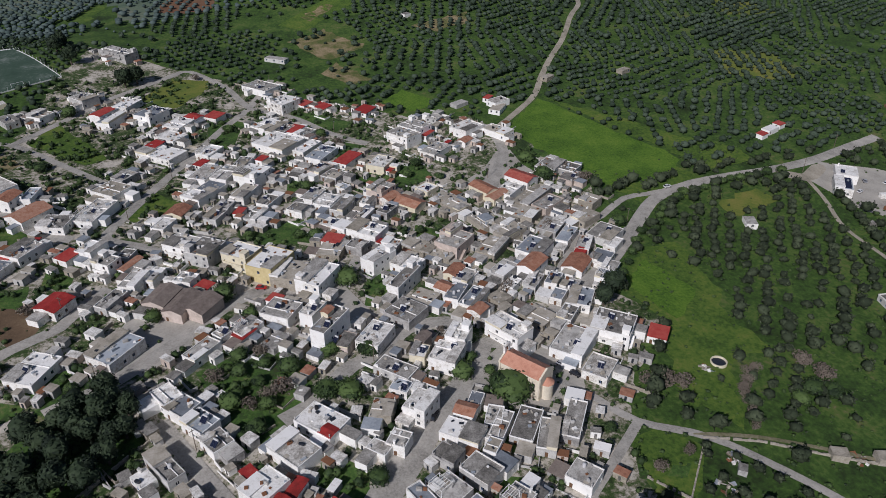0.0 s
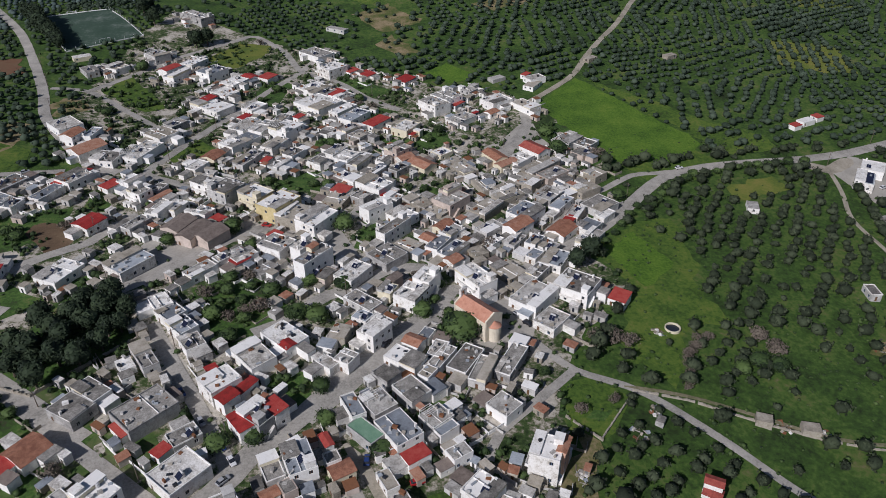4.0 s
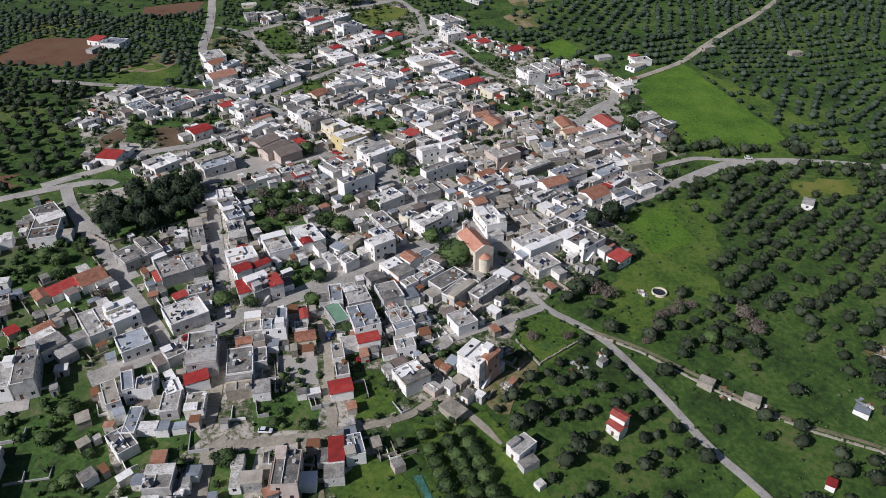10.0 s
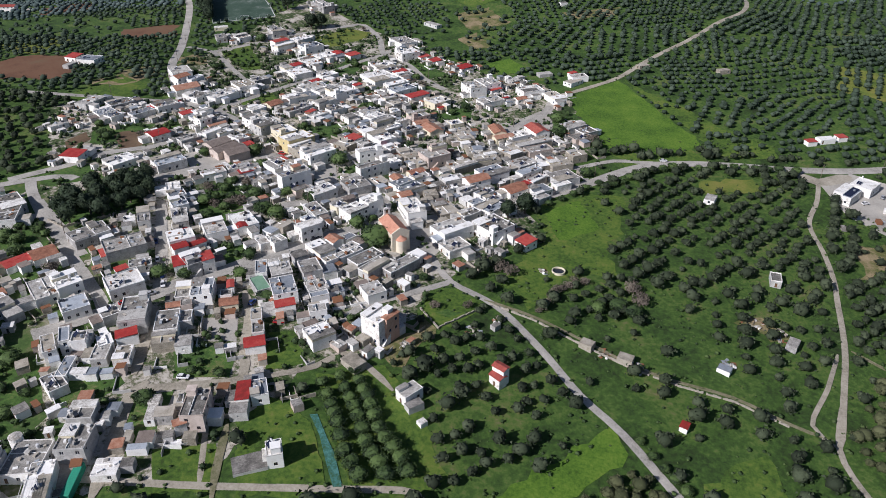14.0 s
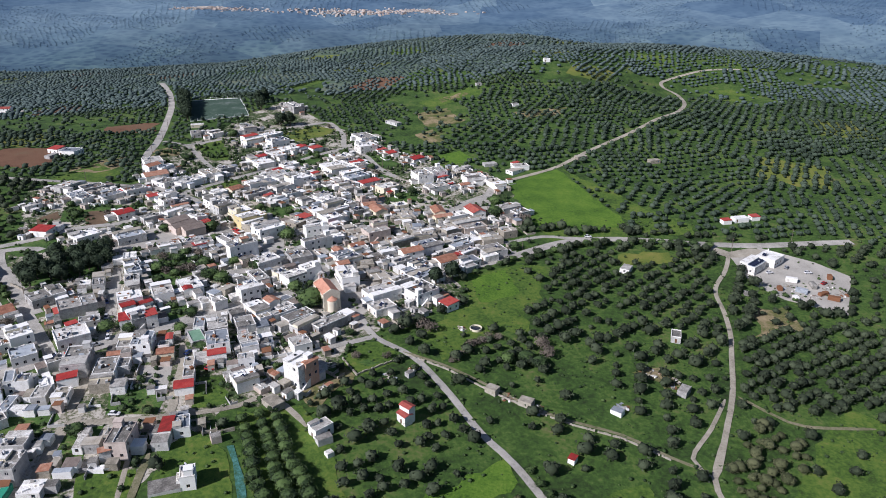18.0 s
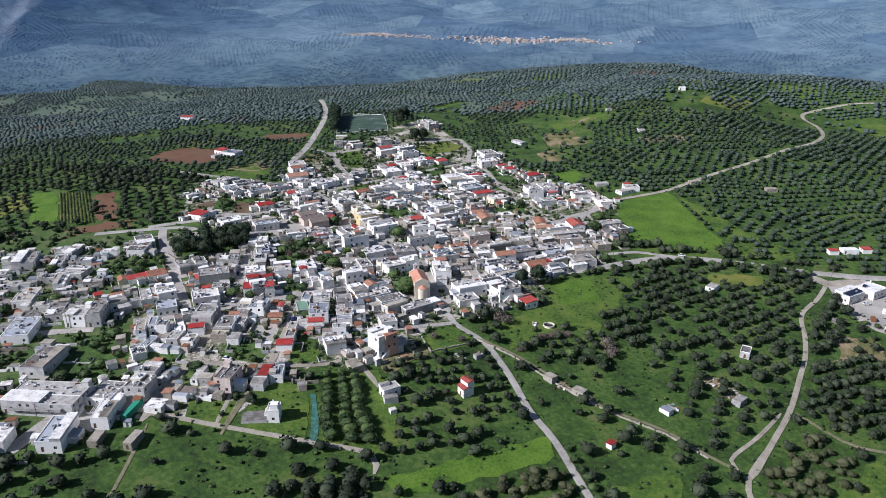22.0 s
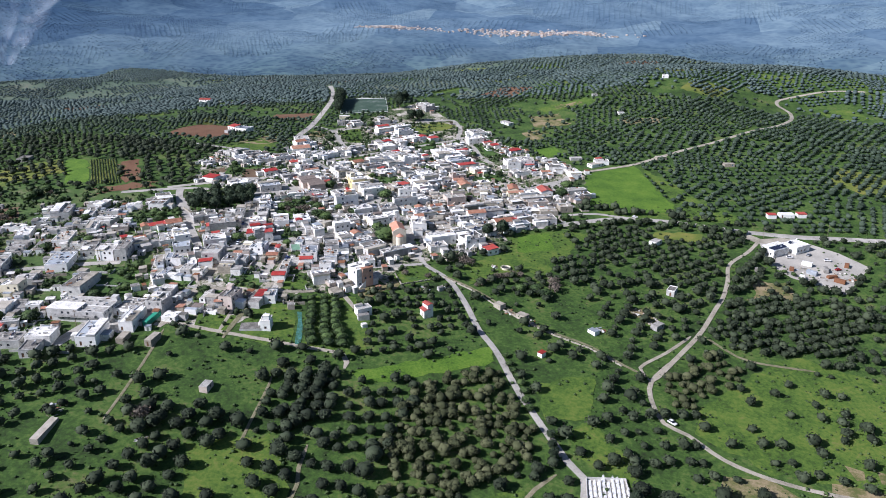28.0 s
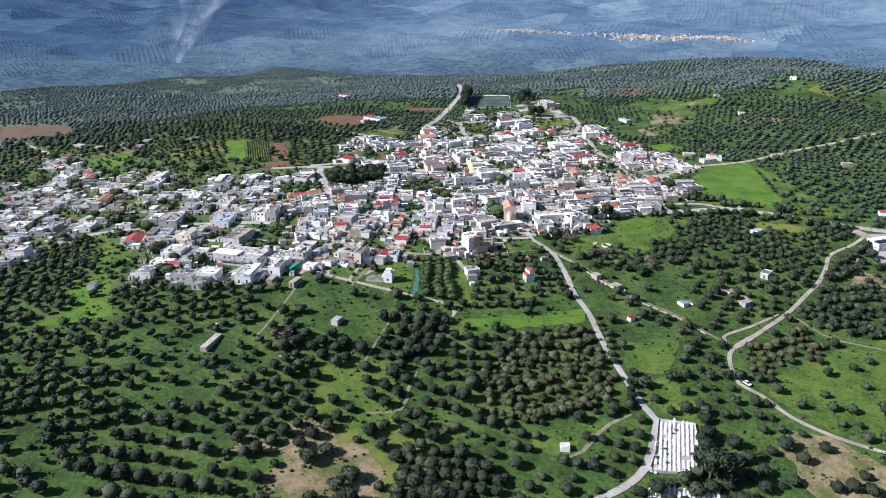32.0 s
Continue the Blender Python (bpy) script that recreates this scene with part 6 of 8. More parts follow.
# Outbuildings, courtyard walls and roof clutter, too many and too small to count.
huts, walls, litter = Blocks(), Blocks(), Blocks()
HUTS = []
HUT = [M[k] for k in ("white", "grey", "stone", "pink", "roof_white", "roof_grey", "roof_blue", "roof_old", "tile", "roof_red", "rust", "glass")]
rng = random.Random(13)
for k, (x, y, w, d, turn, h, style, top) in enumerate(list(PLANS)):
    home = pose(x, y, ground(x, y), 0, 0, turn)
    town = inside(x, y, VILLAGE)
    if not (town or inside(x, y, OUTSKIRT)) or style == "c":
        continue
    for go in range(16 if town else 9):
        a, far = rng.uniform(0, 6.283), rng.uniform(0.6, 7.5)
        hw, hd, hh = rng.uniform(1.8, 5.0), rng.uniform(1.8, 4.2), rng.uniform(2.0, 3.1)
        u, v = math.cos(a) * (w / 2 + hw / 2 + far), math.sin(a) * (d / 2 + hd / 2 + far)
        spot = home @ Vector((u, v, 0))
        r = max(hw, hd) / 2
        if not clear(spot.x, spot.y, r, -1) or any(inside(spot.x, spot.y, q) for q in FLAT):
            continue
        m = pose(spot.x, spot.y, ground(spot.x, spot.y), 0, 0, turn + rng.gauss(0, 4))
        if rng.random() < 0.55:
            ROOMS.append((spot.x, spot.y, r))
            if spot.y < -30 and spot.x > -115 and len(HUTS) < 105:
                HUTS.append((m, hw, hd, hh))
                continue
            huts.add(m, -hw / 2, -hd / 2, -1, hw / 2, hd / 2, hh, rng.choice((0, 0, 1, 1, 2, 3)))
            huts.add(m, -hw / 2 - 0.12, -hd / 2 - 0.12, hh + 0.004, hw / 2 + 0.12, hd / 2 + 0.12, hh + 0.14, rng.choice((4, 4, 4, 5, 5, 5, 6, 7, 7, 7, 4, 5, 8, 10) + ((9,) if rng.random() < 0.3 else ())))
            huts.add(m, -0.4, -hd / 2 - 0.03, 0.05, 0.4, -hd / 2 + 0.03, 1.9, 11)
        else:
            wl, hi, slot = rng.uniform(4, 9), rng.uniform(0.6, 1.4), rng.choice((0, 1, 1, 2, 2))
            if clear(spot.x, spot.y, 2.5, k):
                walls.add(m, -wl / 2, -0.1, -1, wl / 2, 0.1, hi, slot)
                walls.add(m, wl / 2 - 0.2, 0.104, -1, wl / 2, rng.uniform(2, 6), hi - 0.01, slot)
    if style in "wgbyYpts" and min(w, d) > 3.5:
        for go in range(int(w * d / 11)):
            u, v = rng.uniform(-0.44, 0.44) * w, rng.uniform(-0.44, 0.44) * d
            m = home @ pose(u, v, h + 0.034, 0, 0, rng.uniform(0, 90))
            e, q = rng.uniform(0.2, 0.9), rng.uniform(0.2, 0.6)
            litter.add(m, -e, -q, 0, e, q, rng.choice((0.12, 0.3, 0.5, 0.9)), rng.choice((0, 1, 1, 5, 5, 6, 7, 10, 11)))
        for su in (-1, 1):
            for sv in (-1, 1):
                if rng.random() < 0.3:
                    m = home @ pose(su * (w / 2 - 0.4), sv * (d / 2 - 0.4), h + 0.034)
                    litter.add(m, -0.12, -0.12, 0, 0.12, 0.12, rng.uniform(0.6, 1.3), 1)
        if rng.random() < 0.45:
            t, at = rng.uniform(0.25, 0.5), rng.choice((-1, 1))
            litter.add(home, -w / 2 + 0.3, at * d * 0.1, h + 0.034, w / 2 - 0.3, at * d * 0.1 + 0.15, h + 0.034 + t, 0)
huts.close("outbuildings", HUT, "small sheds and lean-tos crowded between the houses", "sheds")
walls.close("courtyard_walls", HUT[:3], "low white and rubble walls round the courtyards", "walls")
litter.close("roof_clutter", HUT, "boxes, slabs and stubs lying on the flat roofs", "clutter")
for n, (m, hw, hd, hh) in enumerate(HUTS):
    bm = bmesh.new()
    box(bm, -hw / 2, -hd / 2, -1, hw / 2, hd / 2, hh)
    hut = part("shed", bm, M[("white", "grey", "stone", "pink", "grey", "white", "roof_old")[n % 7]])
    hut.matrix_world = m
    tagged(hut, "small plastered shed with a flat roof between the houses" if n % 7 != 2 else "small rubble stone shed with a flat roof", "shed", "yard sheds")
    bm = bmesh.new()
    v = [bm.verts.new((sx * (hw / 2 + 0.14), sy * (hd / 2 + 0.14), hh + 0.004 + zz + (0.22 if sy > 0 and n % 3 else 0))) for zz in (0, 0.13) for sx, sy in ((-1, -1), (1, -1), (1, 1), (-1, 1))]
    for f in ((3, 2, 1, 0), (4, 5, 6, 7), (0, 1, 5, 4), (1, 2, 6, 5), (2, 3, 7, 6), (3, 0, 4, 7)):
        bm.faces.new([v[i] for i in f])
    part("roof", bm, M[("roof_grey", "roof_white", "roof_old", "rust", "roof_grey", "roof_blue", "tile")[n % 7]], hut)
    bm = bmesh.new()
    box(bm, -0.4, -hd / 2 - 0.04, 0.05, 0.4, -hd / 2 + 0.02, 1.9)
    part("door", bm, M["wood" if n % 2 else "steel"], hut)
for gx, gy, r in ROOMS:
    HOUSEGRID.setdefault((int(gx // 20), int(gy // 20)), []).append((gx, gy, r))


# ---------- church ----------
CH = pose(5.4, -5.0, ground(5, -5), 0, 0, -58)
church = tagged(new("church"), "cream stone church with orange tile roof and bell gable", "church")
church.matrix_world = CH
CL, CW, CE = 15.6, 7.6, 8.2     # length, width, eaves height
bm = bmesh.new()
side_holes = [(2.2 + 3.6 * k, 3.4, 0.7, 2.4) for k in range(4)]
wall_side(bm, (-CL / 2, -CW / 2), (CL / 2, -CW / 2), -1.5, CE, side_holes, 0.35)
wall_side(bm, (CL / 2, -CW / 2), (CL / 2, CW / 2), -1.5, CE, [], 0.35)
wall_side(bm, (CL / 2, CW / 2), (-CL / 2, CW / 2), -1.5, CE, side_holes, 0.35)
wall_side(bm, (-CL / 2, CW / 2), (-CL / 2, -CW / 2), -1.5, CE, [(CW / 2 - 0.9, 0.05, 1.8, 3.0), (1.2, 3.4, 0.7, 1.8), (CW - 1.9, 3.4, 0.7, 1.8)], 0.35)
part("walls", bm, M["church_wall"], church)
rise = 2.0
for sx in (-1, 1):     # gable walls that stand proud of the roof
    bm = bmesh.new()
    x0, x1 = (-CL / 2 - 0.08, -CL / 2 + 0.5) if sx < 0 else (CL / 2 - 0.5, CL / 2 + 0.08)
    ring = [[bm.verts.new((xx, yy, zz)) for yy, zz in ((-CW / 2 - 0.3, CE + 0.004), (CW / 2 + 0.3, CE + 0.004), (CW / 2 + 0.3, CE + 0.5), (0, CE + rise + 0.6), (-CW / 2 - 0.3, CE + 0.5))] for xx in (x0, x1)]
    bm.faces.new(ring[0][::-1])
    bm.faces.new(ring[1])
    for k in range(5):
        bm.faces.new((ring[0][k], ring[0][(k + 1) % 5], ring[1][(k + 1) % 5], ring[1][k]))
    bmesh.ops.recalc_face_normals(bm, faces=bm.faces)
    part("gable", bm, M["church_wall"], church)
bm = bmesh.new()
for s in (-1, 1):
    v = [bm.verts.new((xx, s * yy, zz)) for zz_off in (0.05, 0.22) for xx, yy, zz in ((-CL / 2 + 0.5, CW / 2 + 0.35, CE - 0.15 + zz_off), (CL / 2 - 0.5, CW / 2 + 0.35, CE - 0.15 + zz_off), (CL / 2 - 0.5, 0, CE + rise + zz_off), (-CL / 2 + 0.5, 0, CE + rise + zz_off))]
    for f in ((3, 2, 1, 0), (4, 5, 6, 7), (0, 1, 5, 4), (1, 2, 6, 5), (2, 3, 7, 6), (3, 0, 4, 7)):
        bm.faces.new([v[i] for i in f])
bmesh.ops.recalc_face_normals(bm, faces=bm.faces)
part("roof", bm, M["church_tile"], church)
for s in (-1, 1):
    bm = bmesh.new()
    box(bm, -CL / 2 - 0.1, s * (CW / 2 + 0.02) - 0.16, CE - 0.55, CL / 2 + 0.1, s * (CW / 2 + 0.02) + 0.16, CE - 0.2)
    part("cornice", bm, M["church_wall"], church)
    for k in range(5):
        bm = bmesh.new()
        px = -CL / 2 + 0.4 + (CL - 0.8) * k / 4
        box(bm, px - 0.3, s * (CW / 2 + 0.12) - 0.18, -1.4, px + 0.3, s * (CW / 2 + 0.12) + 0.18, CE - 0.56)
        part("buttress", bm, M["church_wall"], church)
bm = bmesh.new()       # apse with half-cone roof
n = 12
ang = [math.pi * (k / n - 0.5) for k in range(n + 1)]
ra = 2.3
lo = [bm.verts.new((CL / 2 + 0.08 + ra * math.cos(a), ra * math.sin(a), -1.5)) for a in ang]
hi = [bm.verts.new((CL / 2 + 0.08 + ra * math.cos(a), ra * math.sin(a), 5.6)) for a in ang]
for k in range(n):
    bm.faces.new((lo[k], lo[k + 1], hi[k + 1], hi[k]))
part("apse", bm, M["church_wall"], church)
bm = bmesh.new()
tip = bm.verts.new((CL / 2 + 0.1, 0, 7.3))
rim = [bm.verts.new((CL / 2 + 0.1 + (ra + 0.25) * math.cos(a), (ra + 0.25) * math.sin(a), 5.55)) for a in ang]
for k in range(n):
    bm.faces.new((rim[k], rim[k + 1], tip))
part("apse_roof", bm, M["church_tile"], church)
bm = bmesh.new()       # bell gable over the front
fx = -CL / 2
z0 = CE + rise + 0.2
box(bm, fx - 0.1, -1.5, z0 - 1.2, fx + 0.6, -0.7, z0 + 2.2)
box(bm, fx - 0.1, 0.7, z0 - 1.2, fx + 0.6, 1.5, z0 + 2.2)
box(bm, fx - 0.2, -1.7, z0 + 2.204, fx + 0.7, 1.7, z0 + 2.5)
box(bm, fx - 0.05, -0.9, z0 + 2.504, fx + 0.55, 0.9, z0 + 3.1)
box(bm, fx + 0.18, -0.06, z0 + 3.104, fx + 0.3, 0.06, z0 + 4.2)
box(bm, fx + 0.18, -0.4, z0 + 3.7, fx + 0.3, 0.4, z0 + 3.82)
part("bell_gable", bm, M["white"], church)
bm = bmesh.new()
for r0, za, r1, zb in ((0.45, z0 + 0.6, 0.28, z0 + 1.3), (0.28, z0 + 1.3, 0.1, z0 + 1.6)):
    a = [bm.verts.new((fx + 0.25 + r0 * math.cos(6.283 * k / 10), r0 * math.sin(6.283 * k / 10), za)) for k in range(10)]
    b = [bm.verts.new((fx + 0.25 + r1 * math.cos(6.283 * k / 10), r1 * math.sin(6.283 * k / 10), zb)) for k in range(10)]
    for k in range(10):
        bm.faces.new((a[k], a[(k + 1) % 10], b[(k + 1) % 10], b[k]))
part("bell", bm, M["rust"], church)
for s in (-1, 1):
    for hx, hz, hw, hh in side_holes:
        bm = bmesh.new()
        box(bm, -hw / 2, -0.04, 0, hw / 2, 0.0, hh)
        w_ = part("window", bm, M["glass"], church)
        w_.matrix_basis = pose((-CL / 2 + hx + hw / 2) * (1 if s < 0 else -1), s * (CW / 2 - 0.3), hz)
bm = bmesh.new()
box(bm, -0.05, -0.9, 0, 0.05, 0.9, 3.0)
door = part("door", bm, M["wood"], church)
door.matrix_basis = pose(-CL / 2 + 0.3, 0, 0.05)
SPOTS.append((5.4, -5.0, 9))


# ---------- trees ----------



def crown(seed, n_lobes, leaves, height, spread, low=0.9, sub=1, size=0.75):
    """Vertices and faces of an uneven crown: lobes of foliage with loose sprays of leaves round them."""
    rnd = random.Random(seed)
    bm = bmesh.new()
    for k in range(n_lobes):
        a, r = 2.4 * k + rnd.uniform(-0.5, 0.5), spread * (0.0 if k == 0 else rnd.uniform(0.34, 0.52))
        c = Vector((r * math.cos(a), r * math.sin(a), low + height * (0.46 if k == 0 else rnd.uniform(0.26, 0.66))))
        s = spread * (0.78 if k == 0 else rnd.uniform(0.36, 0.54))
        got = bmesh.ops.create_icosphere(bm, subdivisions=sub, radius=s)
        for v in got["verts"]:
            f = 1 + 0.3 * noise.noise(v.co * (2.3 / s) + Vector((seed, k, 0)))
            v.co = Vector((v.co.x * f, v.co.y * f, v.co.z * f * min(1.0, height / spread * 0.62))) + c
    cores = [v.co.copy() for v in bm.verts]
    mid = Vector((0, 0, low + height * 0.4))
    for k in range(leaves):
        p = rnd.choice(cores)
        out = (p - mid).normalized()
        q = (out + Vector((rnd.gauss(0, 0.6), rnd.gauss(0, 0.6), rnd.gauss(0, 0.6)))).normalized()
        u = q.orthogonal().normalized()
        w = q.cross(u)
        a = rnd.uniform(0, 6.28)
        u, w = (u * math.cos(a) + w * math.sin(a)) * size * rnd.uniform(0.6, 1.1), (w * math.cos(a) - u * math.sin(a)) * size * rnd.uniform(0.35, 0.7)
        p = p + out * rnd.uniform(-0.05, 0.13) * spread + Vector((rnd.gauss(0, 0.1), rnd.gauss(0, 0.1), rnd.gauss(0, 0.07))) * spread
        bm.faces.new([bm.verts.new(p + e) for e in (u * -0.6 - w * 0.5, w * 0.7 + q * size * 0.2, u * 0.7 - w * 0.3)])
    return bm


def trunk_mesh(seed, height, r, limbs):
    rnd = random.Random(seed)
    bm = bmesh.new()

    def limb(a, b, ra, rb, n=6):
        d = (b - a).normalized()
        u = d.orthogonal().normalized()
        w = d.cross(u)
        rings = [[bm.verts.new(p + (u * math.cos(2 * math.pi * k / n) + w * math.sin(2 * math.pi * k / n)) * q) for k in range(n)] for p, q in ((a, ra), (a.lerp(b, 0.5) + u * ra * 0.3, (ra + rb) / 2), (b, rb))]
        for i in (0, 1):
            for k in range(n):
                bm.faces.new((rings[i][k], rings[i][(k + 1) % n], rings[i + 1][(k + 1) % n], rings[i + 1][k]))

    fork = Vector((rnd.uniform(-0.15, 0.15), rnd.uniform(-0.15, 0.15), height))
    limb(Vector((0, 0, -0.4)), fork, r * 1.35, r * 0.8, 7)
    for k in range(limbs):
        a = 6.28 * k / limbs + rnd.uniform(-0.4, 0.4)
        limb(fork, fork + Vector((math.cos(a) * height * 0.8, math.sin(a) * height * 0.8, height * rnd.uniform(0.7, 1.1))), r * 0.6, r * 0.2, 5)
    return bm


def arrays(bm):
    bmesh.ops.triangulate(bm, faces=bm.faces)
    bm.verts.index_update()
    v = np.array([p.co for p in bm.verts], dtype=np.float32)
    f = np.array([[q.index for q in t.verts] for t in bm.faces], dtype=np.int32)
    bm.free()
    return v, f


def scatter(name, kinds, spots, material, label, category, level=ground):
    """One object of many trees: kinds are crown arrays, spots rows of x, y, size."""
    vs, fs, base = [], [], 0
    rnd = random.Random(len(spots))
    for x, y, s in spots:
        v, f = kinds[rnd.randrange(len(kinds))]
        a = rnd.uniform(0, 6.28)
        c, n = math.cos(a), math.sin(a)
        k = np.array([[c * s, n * s, 0], [-n * s, c * s, 0], [0, 0, s * rnd.uniform(0.88, 1.15)]], dtype=np.float32)
        vs.append(v @ k + np.array([x, y, level(x, y) - 0.15], dtype=np.float32))
        fs.append(f + base)
        base += len(v)
    v, f = np.concatenate(vs), np.concatenate(fs)
    me = bpy.data.meshes.new(name)
    me.vertices.add(len(v))
    me.vertices.foreach_set("co", v.ravel())
    me.loops.add(f.size)
    me.loops.foreach_set("vertex_index", f.ravel())
    me.polygons.add(len(f))
    me.polygons.foreach_set("loop_start", np.arange(0, f.size, 3, dtype=np.int32))
    me.materials.append(material)
    me.update()
    me.validate()
    return tagged(new(name, me), label, category, kind="stuff")


rng = random.Random(5)
PARCELS = []
for gx in range(-21, 13):
    for gy in range(-8, 22):
        PARCELS.append((gx * 62 + rng.uniform(-24, 24), gy * 62 + rng.uniform(-24, 24), rng.choice((0.15, 0.4, 0.9, 1.2, 1.45)), rng.uniform(7.4, 9.4) * (0.82 if gy > 1 else 1), rng.uniform(0.95, 1.3), rng.random()))
CELLS = {}
for p in PARCELS:
    CELLS.setdefault((int(p[0] // 62), int(p[1] // 62)), []).append(p)


def parcel(x, y):
    i, j = int(x // 62), int(y // 62)
    near = [p for a in (-1, 0, 1) for b in (-1, 0, 1) for p in CELLS.get((i + a, j + b), ())]
    return min(near, key=lambda p: (p[0] - x) ** 2 + (p[1] - y) ** 2) if near else None


def y_far(x, y):
    """Whether a place lies beyond the near hills or under the path's end."""
    return y > 820 or x < -700 or x > 420 or y < -330


# Patches of other growth among the groves.
for k, (px, py, ang, gap, size, luck) in enumerate(PARCELS):
    if k % 4 or y_far(px, py) or inside(px, py, VILLAGE) or inside(px, py, OUTSKIRT) or not free(px, py, 26):
        continue
    c, s = math.cos(ang), math.sin(ang)
    w, d = 18 + 14 * luck, 12 + 16 * size / 1.35
    kind = ("yellow", "meadow", "tan", "garden", "yellow", "soil")[int(luck * 97) % 6]
    sheet("grove_plot", [(px + c * u * w - s * v * d, py + s * u * w + c * v * d) for u, v in ((-1, -1), (1, -0.8), (0.9, 1), (-1, 0.9))], M[kind], 0.07 + 0.003 * (k % 7), 12,
          "patch of lighter growth among the olive trees", "field", 5)


near_spots, mid_spots, far_spots, brown_spots = [], [], [], []
FLAT.append([(-9, -98), (0, -104), (15, -138), (4, -141)])   # the olive net
FLAT.append([(151, -164), (165, -159), (170, -175), (172, -189), (156, -197), (155, -184)])   # the cemetery
GROVES = [      # spacing, size, row angle, leaf, outline
    (7.2, 1.05, 0.3, "olive", [(15, -174), (21, -153), (35, -144), (50, -184), (46, -192), (28, -194)]),
    (7.6, 0.99, 0.55, "olive", [(34, -151), (72, -132), (78, -161), (79, -185), (64, -192), (48, -188)]),
    (4.6, 0.78, 0.55, "brown", [(72, -140), (90, -118), (106, -108), (127, -145), (131, -160), (124, -172), (112, -190), (98, -203), (84, -205), (72, -182)]),
    (5.0, 0.74, 0.4, "brown", [(172, -99), (176, -83), (193, -57), (208, -66), (204, -82), (191, -100), (184, -113)]),
    (5.6, 0.95, 0.7, "olive", [(190, -38), (197, -8), (232, 30), (270, 20), (262, -34), (212, -50)]),
    (7.2, 1.0, 0.4, "olive", [(12, -158), (31, -140), (44, -156), (44, -178), (36, -192), (26, -188)]),
    (5.4, 1.1, 0.4, "olive", [(70, -243), (97, -219), (115, -240), (80, -266)]),
    (8.6, 0.95, 0.75, "olive", [(-254, 69), (-224, 96), (-177, 43), (-210, 21)]),
    (7.0, 0.88, 0.5, "olive", [(29, -114), (52, -96), (62, -122), (39, -134)]),
    (6.6, 0.80, 0.55, "olive", [(18, -58), (46, -46), (77, -69), (92, -82), (60, -103), (34, -86)]),
    (6.9, 0.92, 0.9, "olive", [(112, 30), (121, 79), (153, 90), (204, 93), (199, 61), (192, 5), (160, 12), (116, 8)]),
    (7.2, 0.88, 0.7, "olive", [(79, -21), (104, -13), (106, -34), (94, -52), (80, -44)]),
    (6.5, 0.63, 0.4, "olive", [(-376, 9), (-393, 35), (-376, 50), (-319, -7), (-350, -15)]),
    (6.5, 0.84, 0.9, "olive", [(-219, -198), (-201, -178), (-168, -199), (-138, -224), (-156, -237)]),
]
for gap, size, ang, leaf, poly in GROVES:
    cx, cy = sum(p[0] for p in poly) / len(poly), sum(p[1] for p in poly) / len(poly)
    c, s = math.cos(ang), math.sin(ang)
    for i in range(-26, 27):
        for j in range(-26, 27):
            loose = 1.3 if leaf == "brown" else 0.75
            x = cx + (c * i * 0.92 - s * j * 1.06) * gap + rng.gauss(0, loose)
            y = cy + (s * i * 0.92 + c * j * 1.06) * gap + rng.gauss(0, loose)
            if inside(x, y, poly) and rng.random() < 0.95 and free(x, y, 2.2) and not any(inside(x, y, q) for q in FLAT):
                row = (x, y, size * (rng.uniform(0.6, 1.25) if leaf == "brown" else rng.uniform(0.74, 1.05)))
                (brown_spots if leaf == "brown" else near_spots if 30 < x < 260 and -310 < y < -150 else mid_spots).append(row)
for p in PARCELS:
    px, py, ang, gap, size, luck = p
    c, s = math.cos(ang), math.sin(ang)
    keep = 0.95 if luck > 0.12 or py < 120 else 0.25
    for i in range(-13, 14):
        for j in range(-10, 11):
            x = px + (c * i * 0.84 - s * j * 1.14) * gap + rng.gauss(0, 0.55)
            y = py + (s * i * 0.84 + c * j * 1.14) * gap + rng.gauss(0, 0.55)
            if not (-1270 < x < 660 and -420 < y < 1300) or rng.random() > keep or parcel(x, y) is not p:
                continue
            if math.hypot(x, y) > 975 and ground(x, y) < distance_height(x, y) + 1:
                continue
            if math.hypot(x - 205, y + 445) < 110 or (y > 1130 and x > -250) or (x > 260 and y > 900):
                continue
            if inside(x, y, VILLAGE) or inside(x, y, OUTSKIRT) or any(inside(x, y, q) for q in FLAT):
                continue
            if any(inside(x, y, g[4]) for g in GROVES):
                continue
            few = [o[1] for o in OPEN if inside(x, y, o[3])]
            if few and rng.random() > min(few):
                continue
            if not free(x, y, 2.2):
                continue
            sc = size * rng.choice((0.6, 0.85, 0.95, 1.0, 1.05, 1.1, 1.2)) * rng.uniform(0.92, 1.08) * (0.62 if y > 520 or x < -560 else 0.68 if y > 120 else 0.84)
            d = math.hypot(x - 120, y + 300)
            (near_spots if 30 < x < 260 and -310 < y < -150 else mid_spots if d < 790 + 60 * noise.noise((x / 90, y / 90, 2)) else far_spots).append((x, y, sc))
if len(near_spots) > 200:
    near_spots.sort(key=lambda q: q[1])
    mid_spots += near_spots[200:]
    near_spots = near_spots[:200]

